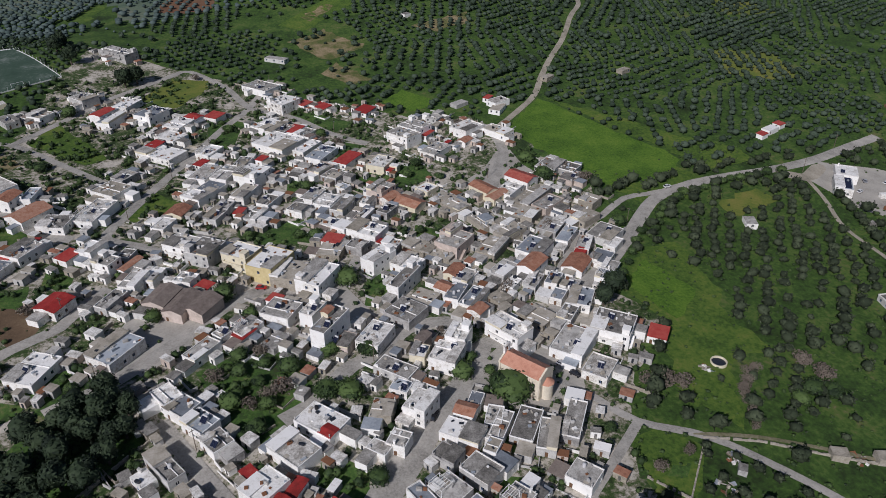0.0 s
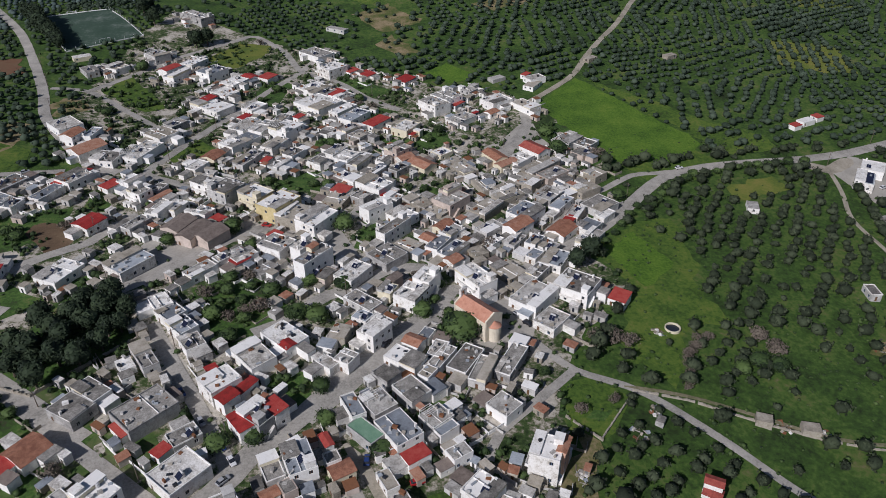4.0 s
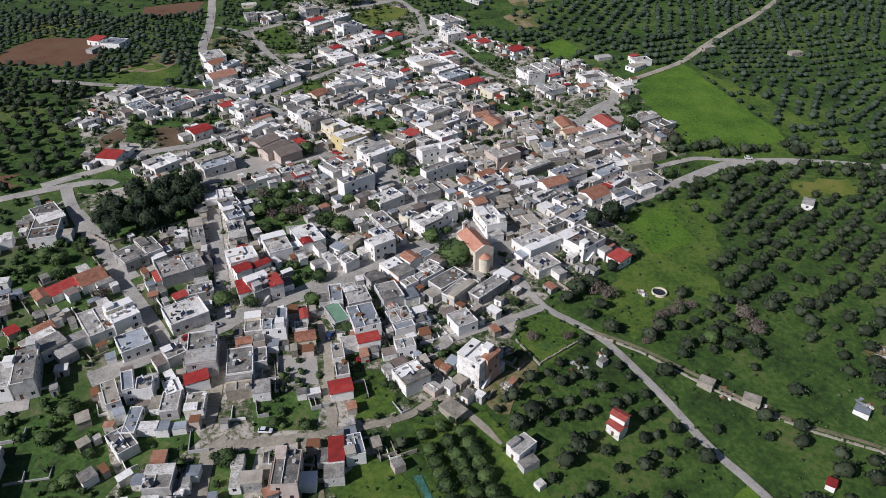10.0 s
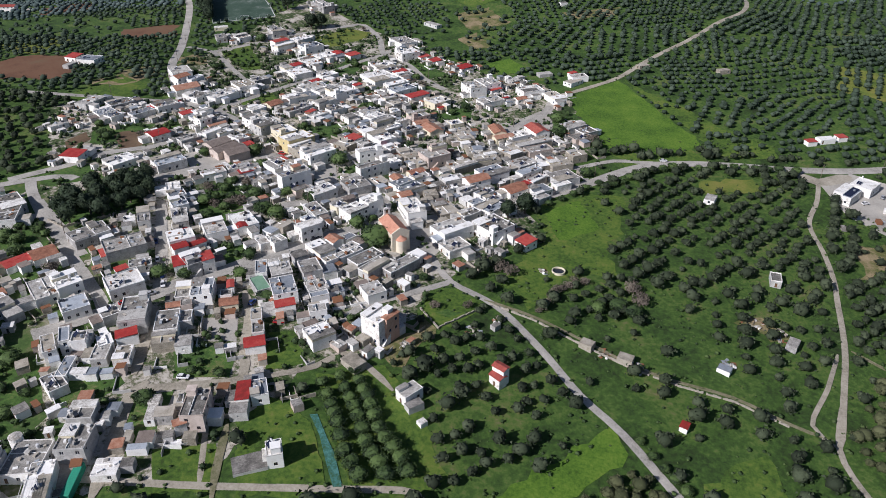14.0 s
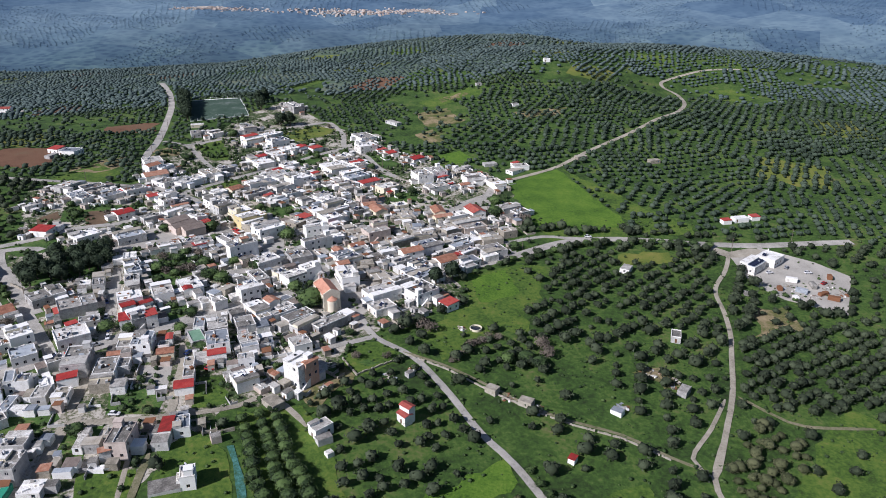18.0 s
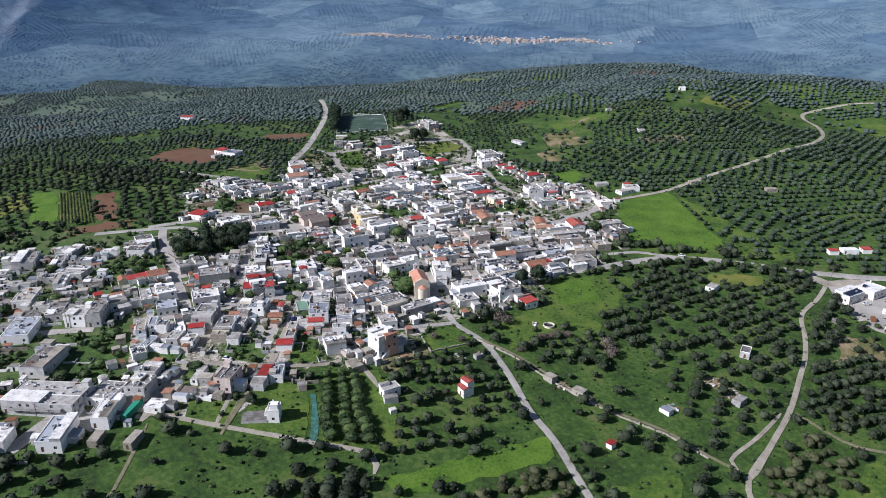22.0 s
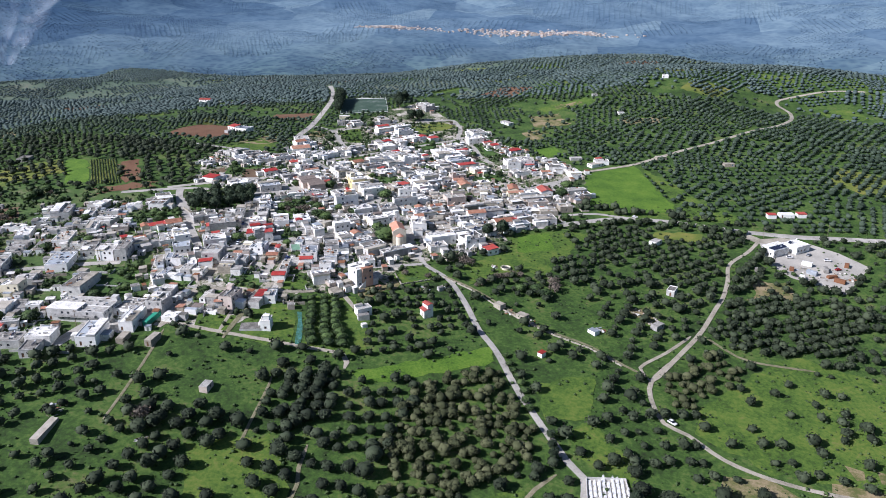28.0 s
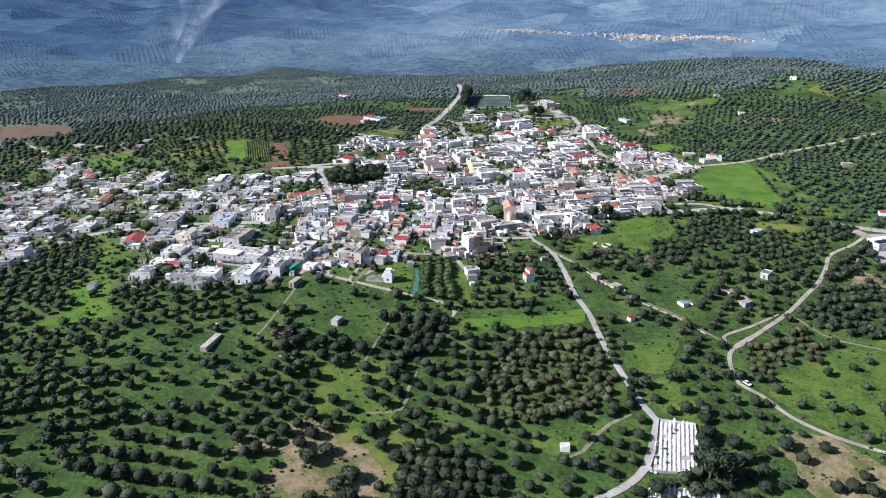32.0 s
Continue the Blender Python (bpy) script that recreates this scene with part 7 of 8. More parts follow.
OLIVES = [crown(k, 6, 1500, 3.9, 3.2, sub=2, size=0.62) for k in range(4)]
LOW = [arrays(crown(20 + k, 3, 60, 3.9, 3.2, size=1.15)) for k in range(6)]
FARK = [arrays(crown(40 + k, 1, 5, 4.0, 4.3)) for k in range(4)]
protos = []
for k, bm in enumerate(OLIVES):
    t = tagged(new("olive_tree"), "grey-green olive tree standing in a grassy grove", "tree", "olive trees in the grove")
    part("trunk", trunk_mesh(k, 1.1, 0.24, 3), M["trunk"], t)
    part("crown", bm, M["olive"], t)
    protos.append(t)
for k, (x, y, s) in enumerate(near_spots):
    m = pose(x, y, ground(x, y), 0, 0, 77 * k)
    if k < 4:
        protos[k].matrix_world = m
        protos[k].scale = (s, s, s)
    else:
        t = copy_thing(protos[k % 4], m)
        t.scale = (s, s, s * (0.9 + 0.2 * ((k * 7) % 5) / 4))
FINE = [arrays(crown(20 + k, 3, 190, 3.9, 3.2, sub=2, size=0.85)) for k in range(5)]
close_spots = [q for q in mid_spots if q[1] < -150 and q[0] > -20]
mid_spots = [q for q in mid_spots if not (q[1] < -150 and q[0] > -20)]
scatter("near_olive_grove", FINE, close_spots, M["olive"], "rows of full grey-green olive trees on grass", "olive grove")
hill_spots = [q for q in mid_spots if q[1] > 125 or q[0] < -420]
mid_spots = [q for q in mid_spots if not (q[1] > 125 or q[0] < -420)]
scatter("hill_olive_grove", [arrays(crown(30 + k, 2, 18, 3.9, 3.4, size=1.2)) for k in range(5)], hill_spots, M["olive_hill"], "dense rows of pale grey-green olive trees over the hills", "olive grove")
scatter("olive_grove", LOW, mid_spots, M["olive"], "rows of grey-green olive trees in groves", "olive grove")
scatter("brownish_olive_grove", FINE, brown_spots, M["olive_brown"], "dense rows of brownish-green olive trees", "olive grove")
# The far crowns' leaf colour has the haze of distance in it.
scatter("far_olive_grove", FARK, far_spots, M["hazed_olive"], "distant olive groves covering the hills", "olive grove")


# Woods and groves of the far plain, in the backdrop's glowing haze blue.
plain_spots = []
for gx in range(-15, 9):
    for gy in range(2, 17):
        cx, cy, a = gx * 140 + rng.uniform(-20, 20), gy * 140 + rng.uniform(-20, 20), rng.uniform(0, 1.5)
        if not 1050 < math.hypot(cx, cy) < 2250 or rng.random() < 0.3:
            continue
        gap = rng.uniform(11, 15)
        for i in range(-6, 7):
            for j in range(-6, 7):
                x, y = cx + (i * math.cos(a) - j * math.sin(a)) * gap, cy + (i * math.sin(a) + j * math.cos(a)) * gap
                if math.hypot(i, j) < 6.6 + noise.noise((x / 60, y / 60, 2)) * 2 and ground(x, y) < distance_height(x, y) - 3:
                    plain_spots.append((x + rng.gauss(0, 1.5), y + rng.gauss(0, 1.5), rng.uniform(0.4, 0.75)))
scatter("plain_trees", FARK, plain_spots, back, "trees scattered over the far plain, coloured blue with haze", "trees", distance_height)


# ---------- garden, pine and street trees ----------
KINDS = {"citrus": ("garden_tree", "citrus", "dark green leafy garden tree beside houses", 3.9, 0.22, 6, 480, 3.9),
         "pine": ("pine_tree", "pine", "tall dark green pine tree", 7.0, 0.3, 9, 620, 3.2),
         "bare": ("bare_tree", "bare", "leafless brown-grey tree beside the houses", 3.4, 0.2, 4, 260, 3.2),
         "cypress": ("cypress_tree", "pine", "slender dark cypress tree by the cemetery", 7.5, 0.18, 3, 260, 1.6)}
TREE_BASE = {}


def tree(x, y, r, kind):
    name, leaf, words, tall, girth, lobes, leaves, spread = KINDS[kind]
    leaves = int(leaves * 1.6)
    m = pose(x, y, ground(x, y), 0, 0, (x * 37 + y * 11) % 360)
    pick = (kind, int(abs(x * 3 + y)) % 3)
    if pick not in TREE_BASE:
        t = tagged(new(name), words, "tree", name.replace("_", " ") + "s")
        part("trunk", trunk_mesh(pick[1] + 9, tall * 0.4, girth, 4), M["trunk"], t)
        bm = crown(60 + 7 * pick[1] + len(kind), lobes, leaves, tall, spread, tall * 0.22, 2, 0.75 if kind != "bare" else 0.7)
        if kind == "bare":
            for f in list(bm.faces)[:80 * lobes]:
                bm.faces.remove(f)
            for v in [v for v in bm.verts if not v.link_faces]:
                bm.verts.remove(v)
        part("crown", bm, M[leaf], t)
        TREE_BASE[pick] = (t, spread)
        t.matrix_world = m
    else:
        t = copy_thing(TREE_BASE[pick][0], m)
    s = 1.3 * r / spread
    t.scale = (s, s, s)
    HOUSEGRID.setdefault((int(x // 20), int(y // 20)), []).append((x, y, r))


tree(-225.8, -144.8, 4, "citrus")
tree(-216.7, -146.7, 4, "citrus")
tree(-195.4, -143.4, 3.5, "citrus")
tree(-187.1, -147.1, 3.5, "citrus")
tree(-273.7, -103.0, 4, "citrus")
tree(-164.6, -87.2, 3, "citrus")
tree(-160.0, -85.2, 3, "citrus")
tree(-264.9, -24.5, 3.5, "citrus")
tree(-264.8, -30.5, 3.5, "citrus")
tree(-266.5, -16.0, 3.5, "citrus")
tree(-149.3, -171.4, 3.5, "citrus")
tree(-149.9, -167.4, 3.5, "citrus")
tree(-129.7, -173.8, 3, "citrus")
tree(-113.8, -169.3, 3.5, "citrus")
tree(-122.6, -189.1, 3.5, "citrus")
tree(-117.7, -189.3, 3.5, "citrus")
tree(-191.3, -54.9, 3, "citrus")
tree(-336.3, -97.0, 3.5, "citrus")
tree(-324.8, -100.2, 3.5, "citrus")
tree(-307.3, -114.8, 3.5, "citrus")
tree(-117.1, -173.3, 2.5, "citrus")
tree(-248.0, -62.1, 3, "citrus")
tree(-264.7, -33.4, 3, "citrus")
tree(-208.6, -143.4, 3, "citrus")
tree(-326.5, -113.5, 3, "citrus")
tree(-237.6, -30.0, 2.6, "citrus")
tree(-272.0, -155.0, 3, "citrus")
tree(-403.8, -47.2, 3, "citrus")
tree(-443.8, -41.8, 3.5, "citrus")
tree(-425.4, -27.0, 3, "citrus")
tree(-504.2, -8.4, 4, "citrus")
tree(-347.6, -34.1, 3, "citrus")
tree(-314.3, -21.5, 3, "citrus")
tree(-302.5, -25.7, 3, "citrus")
tree(-328.3, -40.9, 3, "citrus")
tree(-322.4, -69.1, 3, "citrus")
tree(-346.3, -61.7, 3, "citrus")
tree(-210.6, -104.4, 2.5, "citrus")
tree(-223.4, -103.0, 2.5, "citrus")
tree(-175.6, -102.4, 3, "citrus")
tree(-517.9, 24.1, 4, "citrus")
tree(-220.7, -184.4, 3.5, "citrus")
tree(-207.8, -178.7, 3, "citrus")
tree(-1.2, -9.0, 5.6, "citrus")
tree(-35.7, 67.7, 3.8, "citrus")
tree(-13.1, 4.4, 3.2, "citrus")
tree(80.5, 131.9, 4.2, "citrus")
tree(-81.9, 70.5, 3.6, "citrus")
tree(-50.2, 4.6, 3.5, "citrus")
tree(-57.1, 7.1, 3.5, "citrus")
tree(-74.1, 55.5, 2.4, "citrus")
tree(-51.6, 27.3, 2.8, "citrus")
tree(-39.2, 23.7, 3, "citrus")
tree(-106.8, 62.5, 2.5, "citrus")
tree(-50.6, -30.3, 2.5, "citrus")
tree(-34.9, -57.7, 2.8, "citrus")
tree(-70.3, -48.2, 2.8, "citrus")
tree(-49.6, -43.8, 2.4, "citrus")
tree(-80.5, -49.6, 3, "citrus")
tree(79.7, 152.6, 3.6, "citrus")
tree(-110.4, 323.2, 4, "pine")
tree(-117.5, 318.7, 4, "pine")
tree(-147.2, 279.4, 3.6, "citrus")
tree(-158.6, 396.1, 4, "pine")
tree(62.1, 33.8, 3.5, "pine")
tree(54.1, 27.5, 3, "pine")
tree(93.3, 81.5, 3, "citrus")
tree(46.1, -15.4, 2.6, "bare")
tree(106.0, -36.0, 3, "citrus")
tree(100.0, -33.0, 3, "citrus")
tree(92.0, -36.0, 2.6, "citrus")
tree(56.8, -19.7, 2.6, "bare")
tree(52.3, -17.0, 2.8, "bare")
tree(107.3, -19.8, 3, "bare")
tree(109.6, -28.3, 3, "bare")
tree(-19.3, -205.9, 3.2, "bare")
tree(-150.0, 362.0, 4, "pine")
tree(-160.0, 386.0, 4, "pine")
tree(174.3, -191.1, 3, "cypress")
tree(177.8, -192.6, 3, "cypress")
tree(182.7, -191.5, 3, "cypress")
tree(95.2, 137.1, 3, "bare")
tree(99.9, 124.1, 3, "bare")
tree(59.5, 86.2, 2.6, "bare")
tree(22.4, 46.9, 2.4, "bare")
def tree_row(line, gap, r, kind):
    """Trees along a line, such as a hedge or a road's verge."""
    n = 0
    for (ax, ay), (bx, by) in zip(line, line[1:]):
        for k in range(max(1, int(math.hypot(bx - ax, by - ay) / gap))):
            t = k / max(1, int(math.hypot(bx - ax, by - ay) / gap))
            n += 1
            tree(ax + (bx - ax) * t + 0.8 * math.sin(7 * n), ay + (by - ay) * t + 0.8 * math.cos(5 * n), r * (0.8 + 0.35 * abs(math.sin(3 * n))), kind)


tree_row([(-4, -97), (8, -118), (18, -136)], 4.4, 2.1, "citrus")
tree_row([(1, -93), (14, -114), (25, -134)], 4.4, 2.1, "citrus")
tree_row([(5, -89), (19, -112), (31, -131)], 4.4, 2.1, "citrus")
tree_row([(102, 69), (126, 91), (147, 102)], 5.5, 2.0, "citrus")
tree_row([(148, 101), (176, 105), (200, 107), (217, 105)], 6, 2.0, "citrus")
tree_row([(101, -101), (117, -123), (124, -138)], 5, 1.6, "citrus")
tree_row([(133, -148), (138, -163)], 4, 1.8, "pine")
tree_row([(66, 40), (86, 58), (108, 79)], 8, 1.8, "citrus")
tree_row([(170, -171), (174, -180), (180, -188), (188, -190)], 3.5, 2.6, "pine")
tree_row([(-4, 3), (-8, 12), (-0, 30)], 8, 2, "citrus")
tree_row([(-206, 322), (-228, 368), (-250, 414)], 7, 4.2, "pine")
tree_row([(68, -42), (75, -29), (83, -20), (91, -19)], 3, 1.6, "bare")
tree_row([(220, 63), (237, 53), (256, 37)], 6, 1.4, "citrus")
rng = random.Random(21)
for name, poly in GARDENS:
    x0, x1 = min(p[0] for p in poly), max(p[0] for p in poly)
    y0, y1 = min(p[1] for p in poly), max(p[1] for p in poly)
    many = int((x1 - x0) * (y1 - y0) / (26 if name == "pines" else 30 if name == "garden_1" else 150))
    for k in range(many):
        x, y = rng.uniform(x0, x1), rng.uniform(y0, y1)
        r = rng.uniform(2.6, 3.6) if name == "pines" else rng.uniform(1.5, 3.0)
        if inside(x, y, poly) and free(x, y, r * 0.55):
            tree(x, y, r, "pine" if name == "pines" else rng.choice(("citrus", "citrus", "citrus", "bare")))
planted = 0
while planted < 150:
    x, y = rng.uniform(-400, 110), rng.uniform(-220, 330)
    if (inside(x, y, VILLAGE) or inside(x, y, OUTSKIRT)) and not any(inside(x, y, q) for q in FLAT):
        r = rng.uniform(1.2, 2.6)
        if free(x, y, r * 0.8):
            tree(x, y, r, rng.choice(("citrus", "citrus", "bare")))
        planted += 1

# Low scrub and weeds along tracks, field edges and between the outer trees.
scrub = []
TUFT = [arrays(crown(80 + k, 2, 14, 1.2, 1.0, 0.1, 1, 0.5)) for k in range(3)]
for pts, hw in STRIPS:
    for p in pts[::2]:
        for s in (-1, 1):
            x, y = p[0] + s * (hw + rng.uniform(0.8, 2.5)), p[1] + rng.uniform(-2, 2)
            if rng.random() < 0.45 and not inside(x, y, VILLAGE) and free(x, y, 0.5):
                scrub.append((x, y, rng.uniform(0.5, 1.3)))
for k in range(7500):
    x, y = rng.uniform(-250, 330), rng.uniform(-330, 150)
    if not inside(x, y, VILLAGE) and not inside(x, y, OUTSKIRT) and noise.noise((x / 25, y / 25, 4)) > -0.05 and free(x, y, 0.6):
        scrub.append((x, y, rng.uniform(0.35, 1.1)))
for k in range(4500):
    x, y = rng.uniform(-480, 110), rng.uniform(-220, 330)
    if (inside(x, y, VILLAGE) or inside(x, y, OUTSKIRT)) and free(x, y, 0.6):
        scrub.append((x, y, rng.uniform(0.4, 1.5)))
for k in range(9000):
    x, y = rng.uniform(-250, 300), rng.uniform(-300, 70)
    if any(inside(x, y, o[3]) for o in OPEN) and noise.noise((x / 11, y / 11, 6)) > 0.02 and free(x, y, 0.5):
        scrub.append((x, y, rng.uniform(0.25, 0.8)))
vines = []
for i in range(10):
    u = (i + 0.5) / 10
    ax, ay, bx, by = -293 + 18 * u, 54 + 10 * u, -247 + 21 * u, 7 + 8 * u
    for k in range(44):
        t = k / 43
        vines.append((ax + (bx - ax) * t + rng.gauss(0, 0.15), ay + (by - ay) * t + rng.gauss(0, 0.15), rng.uniform(0.6, 0.95)))
scatter("vine_rows", TUFT, vines, M["citrus"], "rows of green vines in a small vineyard", "vines")
scatter("scrub", TUFT, scrub, M["citrus"], "low green bushes and weeds along field edges", "bushes")


# Garden shrubs between the houses.
shrubs = []
rng = random.Random(27)
for k in range(16000):
    x, y = rng.uniform(-480, 110), rng.uniform(-220, 330)
    if (inside(x, y, VILLAGE) or inside(x, y, OUTSKIRT)) and noise.noise((x / 14, y / 14, 8)) > -0.08:
        r = rng.uniform(0.7, 1.9)
        if free(x, y, r * 0.7):
            shrubs.append((x, y, r))
scatter("garden_shrubs", [arrays(crown(90 + k, 2, 40, 1.5, 1.0, 0.1, 1, 0.45)) for k in range(4)], shrubs, M["citrus"], "dense green garden shrubs between the houses", "bushes")


# ---------- cars ----------
COATS = {"red": (0.4, 0.02, 0.02), "blue": (0.03, 0.06, 0.2), "black": (0.02, 0.02, 0.025), "white": (0.75, 0.75, 0.75), "silver": (0.4, 0.41, 0.43)}
COATS = {k: plain("car_paint_" + k, v, 0.3) for k, v in COATS.items()}
CAR_BASE = {}


def car(x, y, turn, colour):
    m = pose(x, y, ground(x, y) + 0.3, 0, 0, turn)
    if colour in CAR_BASE:
        return copy_thing(CAR_BASE[colour], m)
    t = tagged(new("car"), "parked " + colour + " hatchback car on the street", "car", "parked cars")
    CAR_BASE[colour] = t
    rows = ((-2.1, 0.55, 0.75, 0.8), (-1.9, 0.35, 0.92, 0.86), (-0.9, 0.3, 0.96, 0.88), (0.9, 0.3, 0.92, 0.88), (1.8, 0.32, 0.82, 0.84), (2.1, 0.5, 0.7, 0.75))

    def hull(bm, rows):
        rings = [[bm.verts.new(p) for p in ((a, -w, lo), (a, w, lo), (a, w, hi - 0.12), (a, w - 0.12, hi), (a, 0.12 - w, hi), (a, -w, hi - 0.12))] for a, lo, hi, w in rows]
        for p, q in zip(rings, rings[1:]):
            for k in range(6):
                bm.faces.new((p[k], p[(k + 1) % 6], q[(k + 1) % 6], q[k]))
        bm.faces.new(rings[0][::-1])
        bm.faces.new(rings[-1])
        bmesh.ops.recalc_face_normals(bm, faces=bm.faces)

    bm = bmesh.new()
    hull(bm, rows)
    part("body", bm, COATS[colour], t)
    bm = bmesh.new()
    hull(bm, ((-1.85, 0.88, 1.0, 0.78), (-1.35, 0.9, 1.4, 0.72), (0.2, 0.9, 1.46, 0.72), (1.05, 0.88, 1.0, 0.8)))
    part("cabin_glass", bm, M["glass"], t, "dark tinted car windows")
    bm = bmesh.new()
    box(bm, -1.3, -0.62, 1.42, 0.15, 0.62, 1.5)
    part("car_roof", bm, COATS[colour], t)
    for wx in (-1.3, 1.3):
        for wy in (-0.8, 0.8):
            bm = bmesh.new()
            lathe(bm, 0.32, -0.1, 0.1, 12)
            wheel = part("wheel", bm, M["tyre"], t)
            wheel.matrix_basis = pose(wx, wy, 0.12, 0, 0, 90)
    t.matrix_world = m
    return t


car(-81.9, -6.0, -30, "red")
car(-28.2, -11.7, 50, "black")
car(21.8, 0.0, -55, "silver")
car(23.9, -5.5, -55, "black")
car(-7.9, 13.3, 25, "silver")
car(-92.4, -26.4, -65, "blue")
car(-85.6, -39.5, -65, "silver")
car(-79.3, -49.6, -65, "blue")
car(-76.3, -55.5, -65, "white")
car(-78.2, -61.9, 40, "silver")
car(-85.3, -68.7, 40, "red")
car(-33.7, -62.7, -70, "blue")
car(-27.6, -10.1, 40, "black")
car(-39.4, -60.3, 80, "blue")
car(-26.5, -69.4, 5, "red")
car(-48.6, -102.7, 5, "white")
car(179.2, -117.8, -35, "white")
car(137.8, 107.4, 5, "white")
car(-177.5, 132.0, 30, "silver")
car(-68.1, 72.6, -20, "red")
car(-8.3, -68.7, -40, "silver")
car(-167.9, -174.2, 60, "white")
car(-143.0, -146.6, 20, "silver")
car(236.4, 79.1, 20, "white")
car(248.1, 87.4, 60, "silver")
car(258.5, 82.9, 10, "white")
car(263.2, 71.5, 40, "red")
car(-174.1, 129.0, 0, "blue")
car(-64.1, -119.7, 60, "red")


# ---------- utility poles ----------
pole = None
rng = random.Random(31)
for n, (pts, hw) in enumerate(STRIPS):
    if hw < 2.2:
        continue
    for p, q in zip(pts[3::8], pts[4::8]):
        d = Vector((q[0] - p[0], q[1] - p[1])).normalized()
        x, y = p[0] - d.y * (hw + 0.5), p[1] + d.x * (hw + 0.5)
        near = any((a - x) ** 2 + (b - y) ** 2 < (r * 0.7) ** 2 for a, b, r in SPOTS)
        if near or y > 330 or rng.random() < 0.25:
            continue
        m = pose(x, y, ground(x, y), 0, 0, math.degrees(math.atan2(d.y, d.x)))
        if pole is None:
            pole = tagged(new("utility_pole"), "grey wooden utility pole with a crossarm beside the road", "pole", "utility poles")
            bm = bmesh.new()
            rings = [[bm.verts.new((r * math.cos(6.283 * k / 8), r * math.sin(6.283 * k / 8), z)) for k in range(8)] for z, r in ((-0.5, 0.16), (8.2, 0.1))]
            for k in range(8):
                bm.faces.new((rings[0][k], rings[0][(k + 1) % 8], rings[1][(k + 1) % 8], rings[1][k]))
            bm.faces.new(rings[1])
            part("shaft", bm, M["pole"], pole)
            bm = bmesh.new()
            box(bm, -0.06, -0.9, 7.5, 0.06, 0.9, 7.62)
            part("crossarm", bm, M["pole"], pole)
            bm = bmesh.new()
            box(bm, 0.1, -0.12, 6.4, 1.2, 0.12, 6.5)
            part("street_lamp_head", bm, M["steel"], pole)
            pole.matrix_world = m
        else:
            copy_thing(pole, m)

# ---------- water tank in the field ----------
tx, ty = (77.0, -12.5)
tank = tagged(new("water_cistern"), "round pale concrete cistern standing in the meadow", "cistern")
tank.matrix_world = pose(tx, ty, ground(tx, ty))
bm = bmesh.new()
prof = ((2.9, -0.6), (2.9, 1.0), (2.55, 1.0), (2.55, -0.2))
rings = [[bm.verts.new((r * math.cos(6.283 * k / 28), r * math.sin(6.283 * k / 28), z)) for k in range(28)] for r, z in prof]
for a, b in zip(rings, rings[1:]):
    for k in range(28):
        bm.faces.new((a[k], a[(k + 1) % 28], b[(k + 1) % 28], b[k]))
bm.faces.new(rings[-1][::-1])
bmesh.ops.recalc_face_normals(bm, faces=bm.faces)
part("rim", bm, M["cream"], tank)
bm = bmesh.new()
bm.faces.new([bm.verts.new((2.54 * math.cos(6.283 * k / 28), 2.54 * math.sin(6.283 * k / 28), 0.3)) for k in range(28)])
part("water", bm, M["glass"], tank, "dark still water")

# ---------- scrap heaps, stone walls, pitch fence ----------
def scrap_heap(x, y, r, seed):
    """Loose boards, sheets and blocks thrown on a heap."""
    rnd = random.Random(seed)
    heap = tagged(new("scrap_heap"), "heap of old boards, rusty sheets and pale rubble in the grass", "scrap heap", "scrap heaps in the fields")
    heap.matrix_world = pose(x, y, ground(x, y))
    for k in range(16):
        a, q = rnd.uniform(0, 6.28), r * rnd.random() ** 0.5
        bm = bmesh.new()
        kind = rnd.choice(("board", "board", "sheet", "block"))
        w, d, h = {"board": (rnd.uniform(0.8, 2.0), 0.14, 0.07), "sheet": (rnd.uniform(0.7, 1.4), rnd.uniform(0.5, 0.9), 0.04), "block": (rnd.uniform(0.3, 0.7), rnd.uniform(0.3, 0.6), rnd.uniform(0.25, 0.5))}[kind]
        box(bm, -w, -d, -h, w, d, h)
        ob = part(kind, bm, M[{"board": rnd.choice(("pole", "frame")), "sheet": rnd.choice(("rust", "roof_blue", "roof_white")), "block": rnd.choice(("stone", "roof_white"))}[kind]], heap)
        gx, gy = x + q * math.cos(a), y + q * math.sin(a)
        ob.matrix_basis = pose(q * math.cos(a), q * math.sin(a), ground(gx, gy) - ground(x, y) + h * 0.6 + 0.35 * max(0.0, 1 - q / r), rnd.uniform(-14, 14), rnd.uniform(-14, 14), rnd.uniform(0, 180))


for n, (x, y, r) in enumerate([(154, -30, 4), (163, -36, 4), (139, -57, 2.5), (106, -66, 3), (70.5, -14, 2), (44, -59, 3), (53, -50, 2.5), (-52, -217, 4), (-10, -216, 2), (93, -61, 2.5), (21, -72, 3), (262, 66, 6), (252, 54, 5), (270, 60, 5), (244, 64, 4)]):
    scrap_heap(x, y, r, n)


